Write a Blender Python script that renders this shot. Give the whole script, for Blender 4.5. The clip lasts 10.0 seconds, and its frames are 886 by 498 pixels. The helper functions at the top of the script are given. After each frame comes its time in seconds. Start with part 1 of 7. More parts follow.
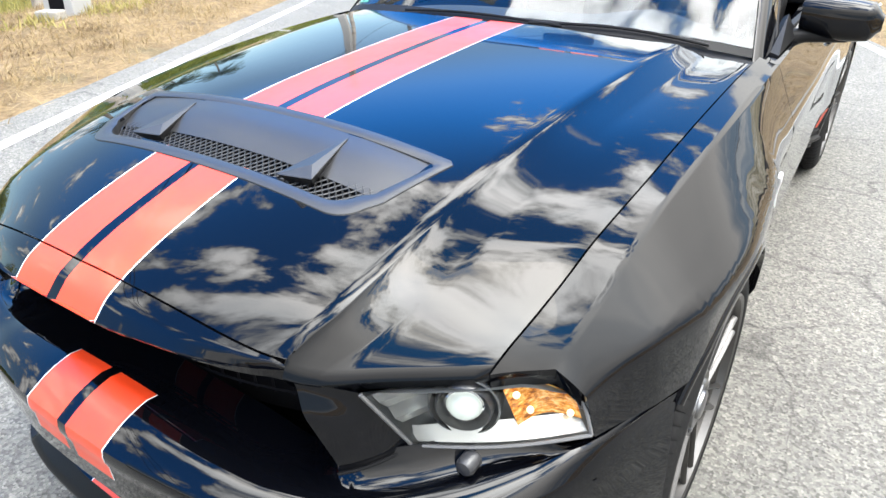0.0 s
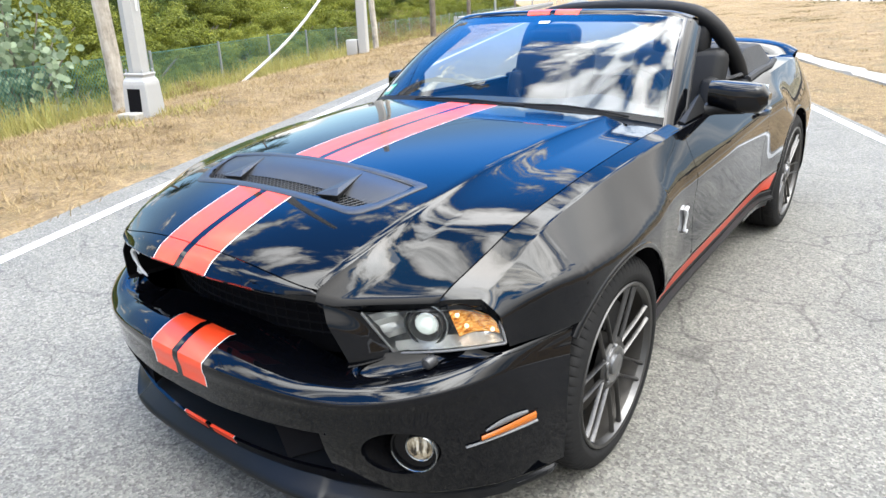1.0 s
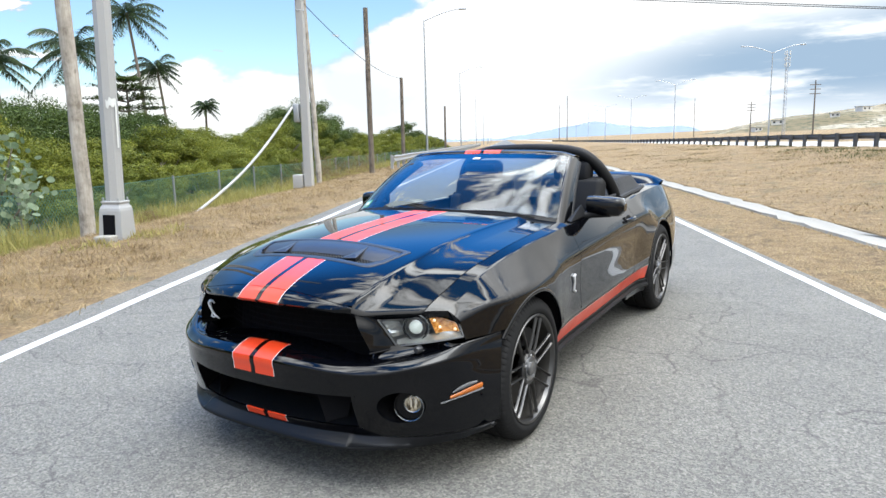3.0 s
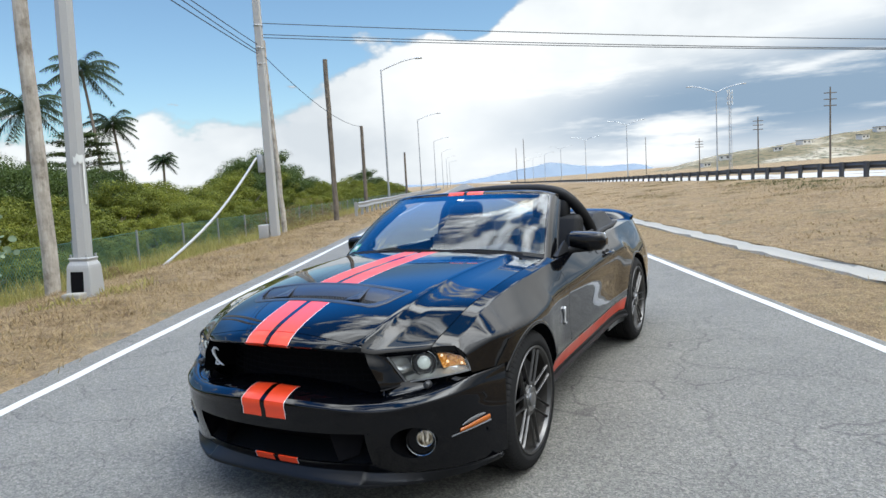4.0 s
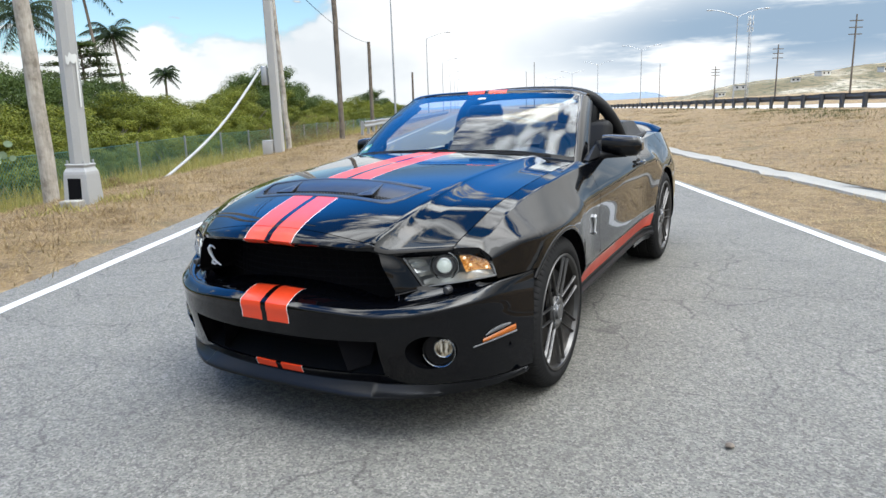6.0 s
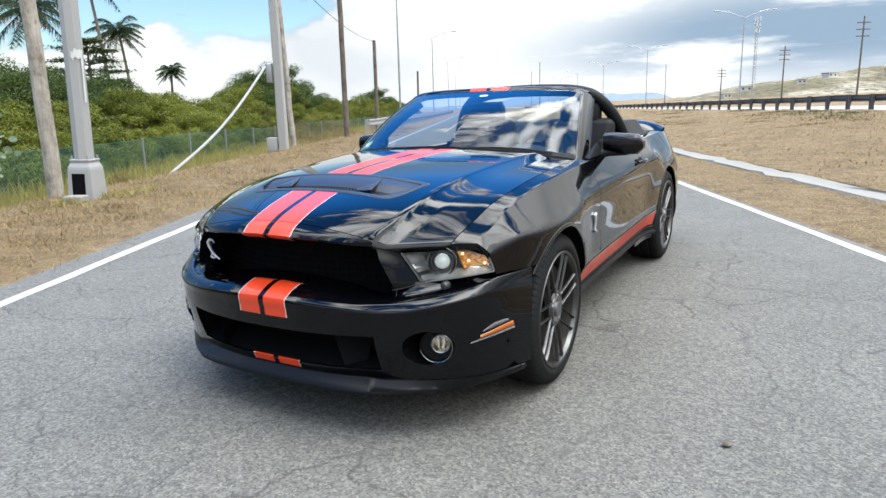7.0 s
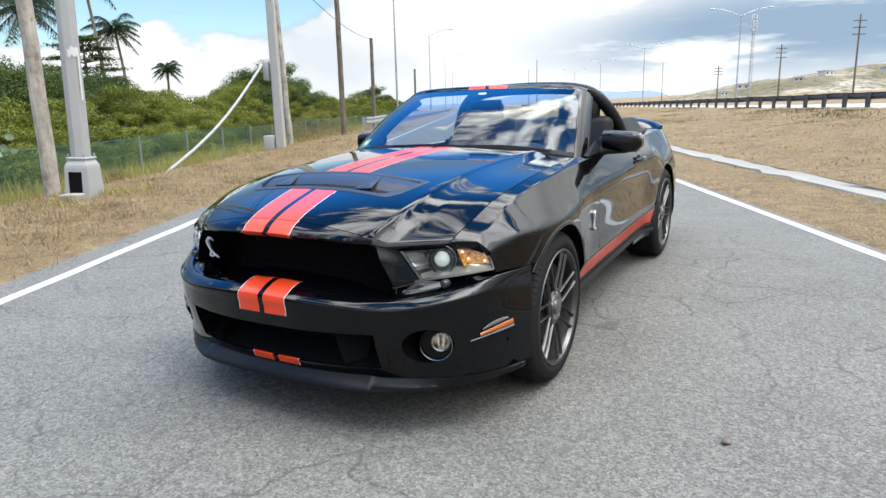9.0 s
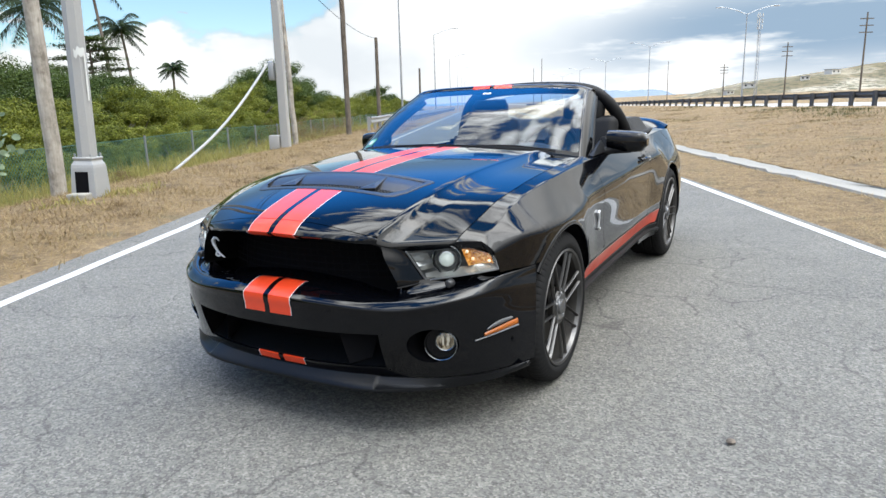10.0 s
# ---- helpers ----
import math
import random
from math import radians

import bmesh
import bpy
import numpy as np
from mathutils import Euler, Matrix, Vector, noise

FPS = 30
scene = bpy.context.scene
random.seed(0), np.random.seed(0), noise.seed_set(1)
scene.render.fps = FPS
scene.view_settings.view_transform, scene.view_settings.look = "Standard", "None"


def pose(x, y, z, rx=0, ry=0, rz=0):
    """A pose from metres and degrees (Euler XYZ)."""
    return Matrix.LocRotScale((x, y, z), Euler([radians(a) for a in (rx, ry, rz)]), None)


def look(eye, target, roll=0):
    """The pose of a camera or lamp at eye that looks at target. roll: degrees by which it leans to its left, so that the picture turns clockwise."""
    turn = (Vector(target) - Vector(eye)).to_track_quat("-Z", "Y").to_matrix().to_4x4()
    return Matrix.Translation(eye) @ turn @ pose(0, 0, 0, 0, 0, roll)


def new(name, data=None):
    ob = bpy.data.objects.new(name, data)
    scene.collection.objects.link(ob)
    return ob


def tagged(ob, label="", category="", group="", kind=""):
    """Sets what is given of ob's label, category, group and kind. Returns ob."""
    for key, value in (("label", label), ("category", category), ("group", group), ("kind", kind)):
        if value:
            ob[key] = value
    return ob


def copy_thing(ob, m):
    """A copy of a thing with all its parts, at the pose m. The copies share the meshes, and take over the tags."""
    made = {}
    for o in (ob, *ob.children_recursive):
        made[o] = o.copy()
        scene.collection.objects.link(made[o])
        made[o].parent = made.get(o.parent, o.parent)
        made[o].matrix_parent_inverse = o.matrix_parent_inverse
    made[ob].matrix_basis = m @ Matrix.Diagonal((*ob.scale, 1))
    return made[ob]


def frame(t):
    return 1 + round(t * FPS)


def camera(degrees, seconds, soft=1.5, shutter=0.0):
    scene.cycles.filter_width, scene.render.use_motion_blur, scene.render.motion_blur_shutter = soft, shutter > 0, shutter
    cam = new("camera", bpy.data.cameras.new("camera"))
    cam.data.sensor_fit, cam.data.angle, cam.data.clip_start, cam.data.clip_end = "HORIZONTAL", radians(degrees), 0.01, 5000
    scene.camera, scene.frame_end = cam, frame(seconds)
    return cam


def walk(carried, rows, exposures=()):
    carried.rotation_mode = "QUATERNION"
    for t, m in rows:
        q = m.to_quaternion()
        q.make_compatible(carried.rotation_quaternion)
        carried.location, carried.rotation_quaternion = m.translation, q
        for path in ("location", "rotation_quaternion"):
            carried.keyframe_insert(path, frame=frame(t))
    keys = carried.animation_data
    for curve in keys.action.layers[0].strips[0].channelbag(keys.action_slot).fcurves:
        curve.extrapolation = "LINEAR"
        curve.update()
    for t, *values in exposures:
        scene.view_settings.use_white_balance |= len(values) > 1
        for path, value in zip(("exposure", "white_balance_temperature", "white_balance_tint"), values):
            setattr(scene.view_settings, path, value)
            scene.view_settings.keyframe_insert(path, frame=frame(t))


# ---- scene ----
cam = camera(68.0, 10.0)
PATH = [
    (0, (1.04, -0.291, 1.355), (0.057, 1.163, 0.396), -0.3),
    (0.5, (1.282, -0.578, 1.386), (0.278, 0.936, 0.549), -3.3),
    (1, (1.558, -0.751, 1.403), (0.411, 0.729, 0.701), -2.1),
    (1.5, (1.717, -1.028, 1.401), (0.599, 0.526, 0.823), -4.9),
    (2, (1.923, -1.305, 1.431), (0.835, 0.313, 0.985), -4.6),
    (2.5, (2.102, -1.535, 1.423), (0.962, 0.039, 0.952), -2.2),
    (3, (2.108, -1.806, 1.421), (1.075, -0.124, 1.097), -1.4),
    (4.5, (1.925, -2.002, 1.406), (0.991, -0.243, 1.216), -3.5),
    (5, (1.824, -1.853, 1.289), (0.867, -0.13, 0.947), -3.3),
    (5.5, (1.794, -1.777, 1.254), (0.852, -0.063, 0.838), -2.2),
    (7, (1.819, -1.745, 1.235), (0.865, -0.038, 0.815), -1.5),
    (7.5, (1.817, -1.745, 1.231), (0.846, -0.05, 0.801), -1.4),
    (8, (1.814, -1.747, 1.242), (0.85, -0.043, 0.833), -1.2),
    (8.5, (1.81, -1.749, 1.238), (0.865, -0.036, 0.821), -1.7),
    (9, (1.81, -1.749, 1.235), (0.864, -0.039, 0.809), -1.5),
    (9.5, (1.813, -1.746, 1.236), (0.879, -0.03, 0.81), -1.4),
    (10, (1.814, -1.754, 1.239), (0.855, -0.051, 0.811), -1.6),
]
walk(cam, [(t, look(eye, target, roll)) for t, eye, target, roll in PATH],
     exposures=[(0, 0.34, 6750, 9), (0.5, 0.22, 6750, 9), (1, 0.14, 6700, 9), (1.5, 0.06, 6650, 9), (2, -0.06, 6600, 9), (2.5, -0.22, 6550, 8), (3, -0.36, 6500, 8),
                (4.5, -0.87, 6300, 7), (5, -0.85, 6350, 8), (5.5, -0.62, 6450, 8), (7, -0.54, 6500, 8), (10, -0.54, 6500, 8)])

# ---- world, sun ----
SUN_AZ, SUN_EL = 98.0, 66.0     # degrees from +y towards +x, and above the horizon
world = bpy.data.worlds.new("sky")
scene.world = world
world.use_nodes = True
wn, wl = world.node_tree.nodes, world.node_tree.links
wn.clear()


def wnode(kind, **values):
    n = wn.new(kind)
    for key, value in values.items():
        n.inputs[key].default_value = value
    return n


def wmath(op, a, b=None, clamp=False):
    n = wn.new("ShaderNodeMath")
    n.operation, n.use_clamp = op, clamp
    for i, v in enumerate((a, b)):
        if v is None:
            continue
        if isinstance(v, (int, float)):
            n.inputs[i].default_value = v
        else:
            wl.new(v, n.inputs[i])
    return n.outputs[0]


def wramp(fac, stops):
    n = wn.new("ShaderNodeValToRGB")
    els = n.color_ramp.elements
    while len(els) < len(stops):
        els.new(0.5)
    for e, (p, c) in zip(els, stops):
        e.position, e.color = p, (*c, 1)
    wl.new(fac, n.inputs[0])
    return n.outputs[0]


def wmix(fac, a, b):
    n = wn.new("ShaderNodeMix")
    n.data_type = "RGBA"
    for i, v in ((0, fac), (6, a), (7, b)):
        if isinstance(v, (int, float)):
            n.inputs[i].default_value = v
        elif isinstance(v, tuple):
            n.inputs[i].default_value = (*v, 1)
        else:
            wl.new(v, n.inputs[i])
    return n.outputs[2]


sky = wn.new("ShaderNodeTexSky")
sky.sky_type, sky.sun_disc = "NISHITA", False
sky.sun_elevation, sky.sun_rotation = radians(SUN_EL), radians(SUN_AZ)
sky.altitude, sky.air_density, sky.dust_density, sky.ozone_density = 0, 1.0, 0.6, 1.5
coord = wn.new("ShaderNodeTexCoord")
sep = wn.new("ShaderNodeSeparateXYZ")
wl.new(coord.outputs["Generated"], sep.inputs[0])
up = wmath("MAXIMUM", sep.outputs[2], 0.0)
den = wmath("ADD", up, 0.16)
comb = wn.new("ShaderNodeCombineXYZ")
wl.new(wmath("DIVIDE", sep.outputs[0], den), comb.inputs[0])
wl.new(wmath("DIVIDE", sep.outputs[1], den), comb.inputs[1])
comb.inputs[2].default_value = 3.1
big = wnode("ShaderNodeTexNoise", Scale=1.05, Detail=2.0, Roughness=0.5)
fine = wnode("ShaderNodeTexNoise", Scale=4.3, Detail=12.0, Roughness=0.6, Distortion=0.15)
for n in (big, fine):
    wl.new(comb.outputs[0], n.inputs["Vector"])
puff = wnode("ShaderNodeTexNoise", Scale=4.2, Detail=10.0, Roughness=0.55)
tone = wnode("ShaderNodeTexNoise", Scale=2.1, Detail=6.0, Roughness=0.55)
squash = wn.new("ShaderNodeMapping")
squash.inputs["Location"].default_value, squash.inputs["Scale"].default_value = (2.0, 0.4, 0.7), (1.0, 1.0, 1.7)
wl.new(coord.outputs["Generated"], squash.inputs[0])
for n in (puff, tone):
    wl.new(squash.outputs[0], n.inputs["Vector"])
sundir = wn.new("ShaderNodeVectorMath")
sundir.operation = "DOT_PRODUCT"
sundir.inputs[1].default_value = (math.sin(radians(SUN_AZ)) * math.cos(radians(SUN_EL)), math.cos(radians(SUN_AZ)) * math.cos(radians(SUN_EL)), math.sin(radians(SUN_EL)))
wl.new(coord.outputs["Generated"], sundir.inputs[0])
glow = wmath("POWER", wmath("MAXIMUM", sundir.outputs["Value"], 0.0), 3.0)      # cloud round the veiled sun
halo = wmath("POWER", wmath("MAXIMUM", sundir.outputs["Value"], 0.0), 60.0)
high = wmath("ADD", wmath("MULTIPLY", big.outputs[0], 0.35), wmath("MULTIPLY", fine.outputs[0], 0.8))
high = wmath("ADD", high, wmath("ADD", wmath("MULTIPLY", glow, 0.05), wmath("MULTIPLY", halo, 0.2)))
mass = wn.new("ShaderNodeVectorMath")            # the large cloud that stands high over the road
mass.operation = "DOT_PRODUCT"
mass.inputs[1].default_value = (0.15, 0.12, 0.981)
wl.new(coord.outputs["Generated"], mass.inputs[0])
over = wn.new("ShaderNodeMapRange")
over.interpolation_type = "SMOOTHSTEP"
over.inputs["From Min"].default_value, over.inputs["From Max"].default_value = 0.58, 0.90
wl.new(mass.outputs["Value"], over.inputs["Value"])
high = wmath("ADD", high, wmath("SUBTRACT", wmath("MULTIPLY", over.outputs[0], 0.058), 0.02))
clear_ = wn.new("ShaderNodeVectorMath")          # the clear stretch above the palms
clear_.operation = "DOT_PRODUCT"
clear_.inputs[1].default_value = (-0.587, 0.700, 0.407)
wl.new(coord.outputs["Generated"], clear_.inputs[0])
gap_ = wn.new("ShaderNodeMapRange")
gap_.interpolation_type = "SMOOTHSTEP"
gap_.inputs["From Min"].default_value, gap_.inputs["From Max"].default_value = 0.84, 0.96
wl.new(clear_.outputs["Value"], gap_.inputs["Value"])
high = wmath("SUBTRACT", high, wmath("MULTIPLY", gap_.outputs[0], 0.10))


def wstep(v, a, b, lo=0.0, hi=1.0):
    n = wn.new("ShaderNodeMapRange")
    n.interpolation_type = "SMOOTHSTEP"
    for key, x in (("From Min", a), ("From Max", b), ("To Min", lo), ("To Max", hi)):
        n.inputs[key].default_value = x
    wl.new(v, n.inputs["Value"])
    return n.outputs[0]


# a bank of cumulus: low over the palms, towering over the highway, grey-blue below there
east = sep.outputs[0]
crest = wmath("ADD", wmath("ADD", wstep(east, -0.78, -0.52, 0.10, 0.19), wmath("ADD", wstep(east, -0.41, -0.28, 0.0, 0.17), wstep(east, 0.0, 0.40, 0.0, 0.40))), wmath("MULTIPLY", wmath("SUBTRACT", puff.outputs[0], 0.5), 0.34))
bank = wstep(wmath("SUBTRACT", crest, up), -0.008, 0.018)
mask = wmath("MAXIMUM", wramp(high, [(0.606, (0, 0, 0)), (0.646, (0.97,) * 3)]), bank)
band = wmath("MULTIPLY", wmath("MULTIPLY", wstep(east, -0.52, -0.12), wstep(wmath("SUBTRACT", up, wmath("MULTIPLY", east, 0.10)), 0.11, 0.20, 1.0, 0.0)), wstep(up, 0.012, 0.07, 0.35, 1.0))
streak = wnode("ShaderNodeTexNoise", Scale=3.4, Detail=10.0, Roughness=0.6)
flat_ = wn.new("ShaderNodeMapping")
flat_.inputs["Location"].default_value, flat_.inputs["Scale"].default_value = (0.3, 1.4, 0.2), (1.0, 1.0, 6.0)
wl.new(coord.outputs["Generated"], flat_.inputs[0])
wl.new(flat_.outputs[0], streak.inputs["Vector"])
band = wmath("MULTIPLY", band, wstep(streak.outputs[0], 0.34, 0.52))
shade = wramp(tone.outputs[0], [(0.36, (10.8, 11.4, 12.1)), (0.49, (14.0, 14.3, 14.6)), (0.62, (16.5, 16.5, 16.5))])
shade = wmix(band, shade, (4.6, 6.3, 8.4))
core = wmath("ADD", wmath("MULTIPLY", wstep(high, 0.612, 0.735, 0.55, 2.1), wmath("SUBTRACT", 1.0, bank)), bank)      # thin edges are grey, thick hearts shine
bright = wn.new("ShaderNodeVectorMath")
bright.operation = "SCALE"
wl.new(shade, bright.inputs[0])
rise = wn.new("ShaderNodeMapRange")
rise.interpolation_type = "SMOOTHSTEP"
rise.inputs["From Min"].default_value, rise.inputs["From Max"].default_value = 0.26, 0.62
wl.new(up, rise.inputs["Value"])
wl.new(wmath("MULTIPLY", core, wmath("ADD", wmath("ADD", 1.0, wmath("MULTIPLY", glow, 0.7)), wmath("ADD", wmath("MULTIPLY", rise.outputs[0], 0.9), wmath("ADD", wmath("MULTIPLY", halo, 2.5), wmath("MULTIPLY", over.outputs[0], 2.0))))), bright.inputs["Scale"])
tint = wn.new("ShaderNodeMix")
tint.data_type, tint.blend_type = "RGBA", "MULTIPLY"
tint.inputs[0].default_value = 1.0
wl.new(wmix(rise.outputs[0], (2.1, 2.35, 2.35), (0.5, 3.3, 6.2)), tint.inputs[7])
deep = wn.new("ShaderNodeVectorMath")            # the clear stretch is the deepest, cleanest blue
deep.operation = "SCALE"
wl.new(sky.outputs[0], deep.inputs[0])
wl.new(wmath("ADD", 1.0, wmath("MULTIPLY", gap_.outputs[0], wmath("MULTIPLY", wstep(up, 0.28, 0.45), 0.75))), deep.inputs["Scale"])
wl.new(deep.outputs[0], tint.inputs[6])
skymix = wmix(mask, tint.outputs[2], bright.outputs[0])
bg = wnode("ShaderNodeBackground", Strength=0.115)
wl.new(skymix, bg.inputs[0])
wout = wn.new("ShaderNodeOutputWorld")
wl.new(bg.outputs[0], wout.inputs[0])

sun = new("sun", bpy.data.lights.new("sun", "SUN"))
sun.data.energy, sun.data.angle, sun.data.color = 1.0, radians(32.0), (1.0, 0.93, 0.82)
az, el = radians(SUN_AZ), radians(SUN_EL)
sun.matrix_world = look((20 * math.sin(az) * math.cos(el), 20 * math.cos(az) * math.cos(el), 20 * math.sin(el)), (0, 0, 0))

# ---- materials ----
MATS = {}


class Mat:
    """A node material under construction."""

    def __init__(self, name, color=(0.5, 0.5, 0.5), rough=0.5, metal=0.0, **extra):
        self.m = bpy.data.materials.new(name)
        self.m.use_nodes = True
        self.n, self.l = self.m.node_tree.nodes, self.m.node_tree.links
        self.b = self.n["Principled BSDF"]
        self.set(color=color, rough=rough, metal=metal, **extra)
        MATS[name] = self.m

    def set(self, color=None, rough=None, metal=None, **extra):
        if color is not None:
            self.b.inputs["Base Color"].default_value = (*color, 1)
        if rough is not None:
            self.b.inputs["Roughness"].default_value = rough
        if metal is not None:
            self.b.inputs["Metallic"].default_value = metal
        for key, value in extra.items():
            self.b.inputs[key.replace("_", " ")].default_value = value

    def noise(self, scale, detail=6.0, rough=0.55, kind="noise", where="Object", stretch=None):
        tc = self.n.new("ShaderNodeTexCoord")
        src = self.n.new("ShaderNodeNewGeometry").outputs["Position"] if where == "World" else tc.outputs[where]
        if stretch:
            mp = self.n.new("ShaderNodeMapping")
            mp.inputs["Scale"].default_value = stretch
            self.l.new(src, mp.inputs[0])
            src = mp.outputs[0]
        if kind == "voronoi":
            t = self.n.new("ShaderNodeTexVoronoi")
            t.inputs["Scale"].default_value = scale
            self.l.new(src, t.inputs["Vector"])
            return t.outputs["Distance"], t.outputs["Color"]
        t = self.n.new("ShaderNodeTexNoise")
        t.inputs["Scale"].default_value, t.inputs["Detail"].default_value, t.inputs["Roughness"].default_value = scale, detail, rough
        self.l.new(src, t.inputs["Vector"])
        return t.outputs["Fac"]

    def ramp(self, fac, stops):
        r = self.n.new("ShaderNodeValToRGB")
        els = r.color_ramp.elements
        while len(els) < len(stops):
            els.new(0.5)
        for e, (p, c) in zip(els, stops):
            e.position, e.color = p, (*c, 1)
        self.l.new(fac, r.inputs[0])
        return r.outputs[0]

    def mix(self, fac, a, b, mode="MIX"):
        x = self.n.new("ShaderNodeMix")
        x.data_type, x.blend_type = "RGBA", mode
        for i, v in ((0, fac), (6, a), (7, b)):
            if isinstance(v, (int, float)):
                x.inputs[i].default_value = v
            elif isinstance(v, tuple):
                x.inputs[i].default_value = (*v, 1)
            else:
                self.l.new(v, x.inputs[i])
        return x.outputs[2]

    def color(self, out):
        self.l.new(out, self.b.inputs["Base Color"])
        return self

    def roughness(self, out):
        self.l.new(out, self.b.inputs["Roughness"])
        return self

    def bump(self, height, strength=0.3, distance=0.01):
        b = self.n.new("ShaderNodeBump")
        b.inputs["Strength"].default_value, b.inputs["Distance"].default_value = strength, distance
        self.l.new(height, b.inputs["Height"])
        self.l.new(b.outputs[0], self.b.inputs["Normal"])
        return self

    def random(self):
        return self.n.new("ShaderNodeObjectInfo").outputs["Random"]

    def island(self):
        return self.n.new("ShaderNodeNewGeometry").outputs["Random Per Island"]


def two_tone(name, a, b, scale, rough=0.6, bump=0.2, dist=0.005, metal=0.0, fine=8.0, where="Object", stretch=None, **extra):
    """A surface that drifts between two colours at a coarse and a fine scale, with fine relief."""
    m = Mat(name, rough=rough, metal=metal, **extra)
    big_, small = m.noise(scale, where=where, stretch=stretch), m.noise(scale * fine, where=where, stretch=stretch)
    m.color(m.mix(m.ramp(small, [(0.3, (0.15,) * 3), (0.7, (0.85,) * 3)]), m.ramp(big_, [(0.3, a), (0.7, b)]), m.ramp(big_, [(0.3, b), (0.7, a)])))
    m.bump(small, bump, dist)
    return m


paint = Mat("black_paint", (0.0012, 0.0014, 0.0022), 0.07, Coat_Weight=1.0, Coat_Roughness=0.015, Coat_IOR=1.36, Specular_IOR_Level=0.02)
dust = paint.noise(3.0, 8)
paint.roughness(paint.ramp(dust, [(0.3, (0.05,) * 3), (0.75, (0.13,) * 3)]))
red = Mat("red_stripe", (0.66, 0.047, 0.010), 0.4, Coat_Weight=0.3, Coat_Roughness=0.03, Coat_IOR=1.45)
red.roughness(red.ramp(red.noise(6.0, 6), [(0.3, (0.28,) * 3), (0.7, (0.4,) * 3)]))
Mat("white_pinstripe", (0.75, 0.75, 0.72), 0.3, Coat_Weight=0.8, Coat_Roughness=0.03)
two_tone("black_plastic", (0.007, 0.007, 0.0075), (0.012, 0.012, 0.0125), 9, 0.45, 0.15, 0.001, fine=40, Specular_IOR_Level=0.12)
two_tone("grille_plastic", (0.003, 0.003, 0.0032), (0.005, 0.005, 0.0052), 9, 0.5, 0.1, 0.001, fine=40, Specular_IOR_Level=0.08)
two_tone("vent_plastic", (0.016, 0.016, 0.0165), (0.027, 0.027, 0.0275), 9, 0.33, 0.15, 0.001, fine=40)
two_tone("splitter_plastic", (0.003, 0.0032, 0.0038), (0.006, 0.0064, 0.0072), 6, 0.38, 0.15, 0.001, fine=30, Specular_IOR_Level=0.2)
two_tone("tyre_rubber", (0.006, 0.006, 0.0065), (0.013, 0.0127, 0.0124), 7, 0.75, 0.3, 0.002, fine=20, Specular_IOR_Level=0.15)
two_tone("wheel_metal", (0.075, 0.073, 0.071), (0.115, 0.112, 0.109), 12, 0.36, 0.05, 0.0005, metal=1.0)
two_tone("wheel_cap_metal", (0.22, 0.22, 0.222), (0.3, 0.3, 0.305), 12, 0.3, 0.03, 0.0005, metal=1.0)
two_tone("chrome", (0.72, 0.72, 0.73), (0.8, 0.8, 0.8), 8, 0.1, 0.02, 0.0005, metal=1.0)
two_tone("brake_iron", (0.035, 0.033, 0.03), (0.06, 0.055, 0.05), 10, 0.5, 0.2, 0.001, metal=0.8)
two_tone("headlamp_reflector", (0.48, 0.49, 0.48), (0.70, 0.70, 0.67), 14, 0.2, 0.25, 0.004, metal=0.65, fine=3)
two_tone("lamp_grey", (0.05, 0.054, 0.056), (0.10, 0.106, 0.108), 14, 0.3, 0.15, 0.003, metal=0.3, fine=3)
two_tone("lamp_shroud", (0.16, 0.17, 0.175), (0.26, 0.27, 0.275), 14, 0.18, 0.05, 0.001, metal=0.9)
two_tone("headlamp_black", (0.02, 0.02, 0.022), (0.035, 0.035, 0.036), 10, 0.3, 0.05, 0.001)
amb = Mat("amber_lens", (0.75, 0.27, 0.03), 0.12, Coat_Weight=1.0, Coat_Roughness=0.02)
amb.color(amb.ramp(amb.noise(70, 3, 0.7, stretch=(1, 1, 2.5)), [(0.35, (0.22, 0.06, 0.006)), (0.49, (0.75, 0.27, 0.025)), (0.64, (0.95, 0.62, 0.2))]))
amb.bump(amb.noise(160, 2), 0.5, 0.003)
two_tone("interior_leather", (0.004, 0.004, 0.0042), (0.008, 0.0077, 0.0077), 15, 0.5, 0.4, 0.002, fine=12, Specular_IOR_Level=0.2)
two_tone("top_fabric", (0.012, 0.012, 0.013), (0.02, 0.02, 0.02), 10, 0.85, 0.4, 0.002, fine=30)
two_tone("dash_vinyl", (0.03, 0.031, 0.033), (0.045, 0.046, 0.048), 20, 0.55, 0.3, 0.001, fine=10)
fogm = Mat("fog_lens", rough=0.2, metal=0.25)
# sun glints along the flutes are painted in as cream and brown streaks
flute_glint = fogm.noise(85, 3, 0.6, stretch=(1, 1, 0.16))
fogm.color(fogm.ramp(flute_glint, [(0.40, (0.05, 0.035, 0.02)), (0.48, (0.34, 0.27, 0.17)), (0.56, (0.80, 0.72, 0.58))]))
fogm.bump(flute_glint, 0.5, 0.006)
two_tone("marker_amber", (0.27, 0.065, 0.001), (0.36, 0.09, 0.002), 30, 0.2, 0.3, 0.002, Coat_Weight=0.5)
two_tone("marker_grey", (0.08, 0.08, 0.08), (0.12, 0.12, 0.12), 30, 0.4, 0.1, 0.001)
two_tone("gloss_black_trim", (0.003, 0.003, 0.0035), (0.005, 0.005, 0.0055), 9, 0.22, 0.05, 0.0005, Specular_IOR_Level=0.16)
two_tone("emblem_silver", (0.5, 0.5, 0.5), (0.62, 0.62, 0.63), 30, 0.35, 0.05, 0.0005, metal=0.35)
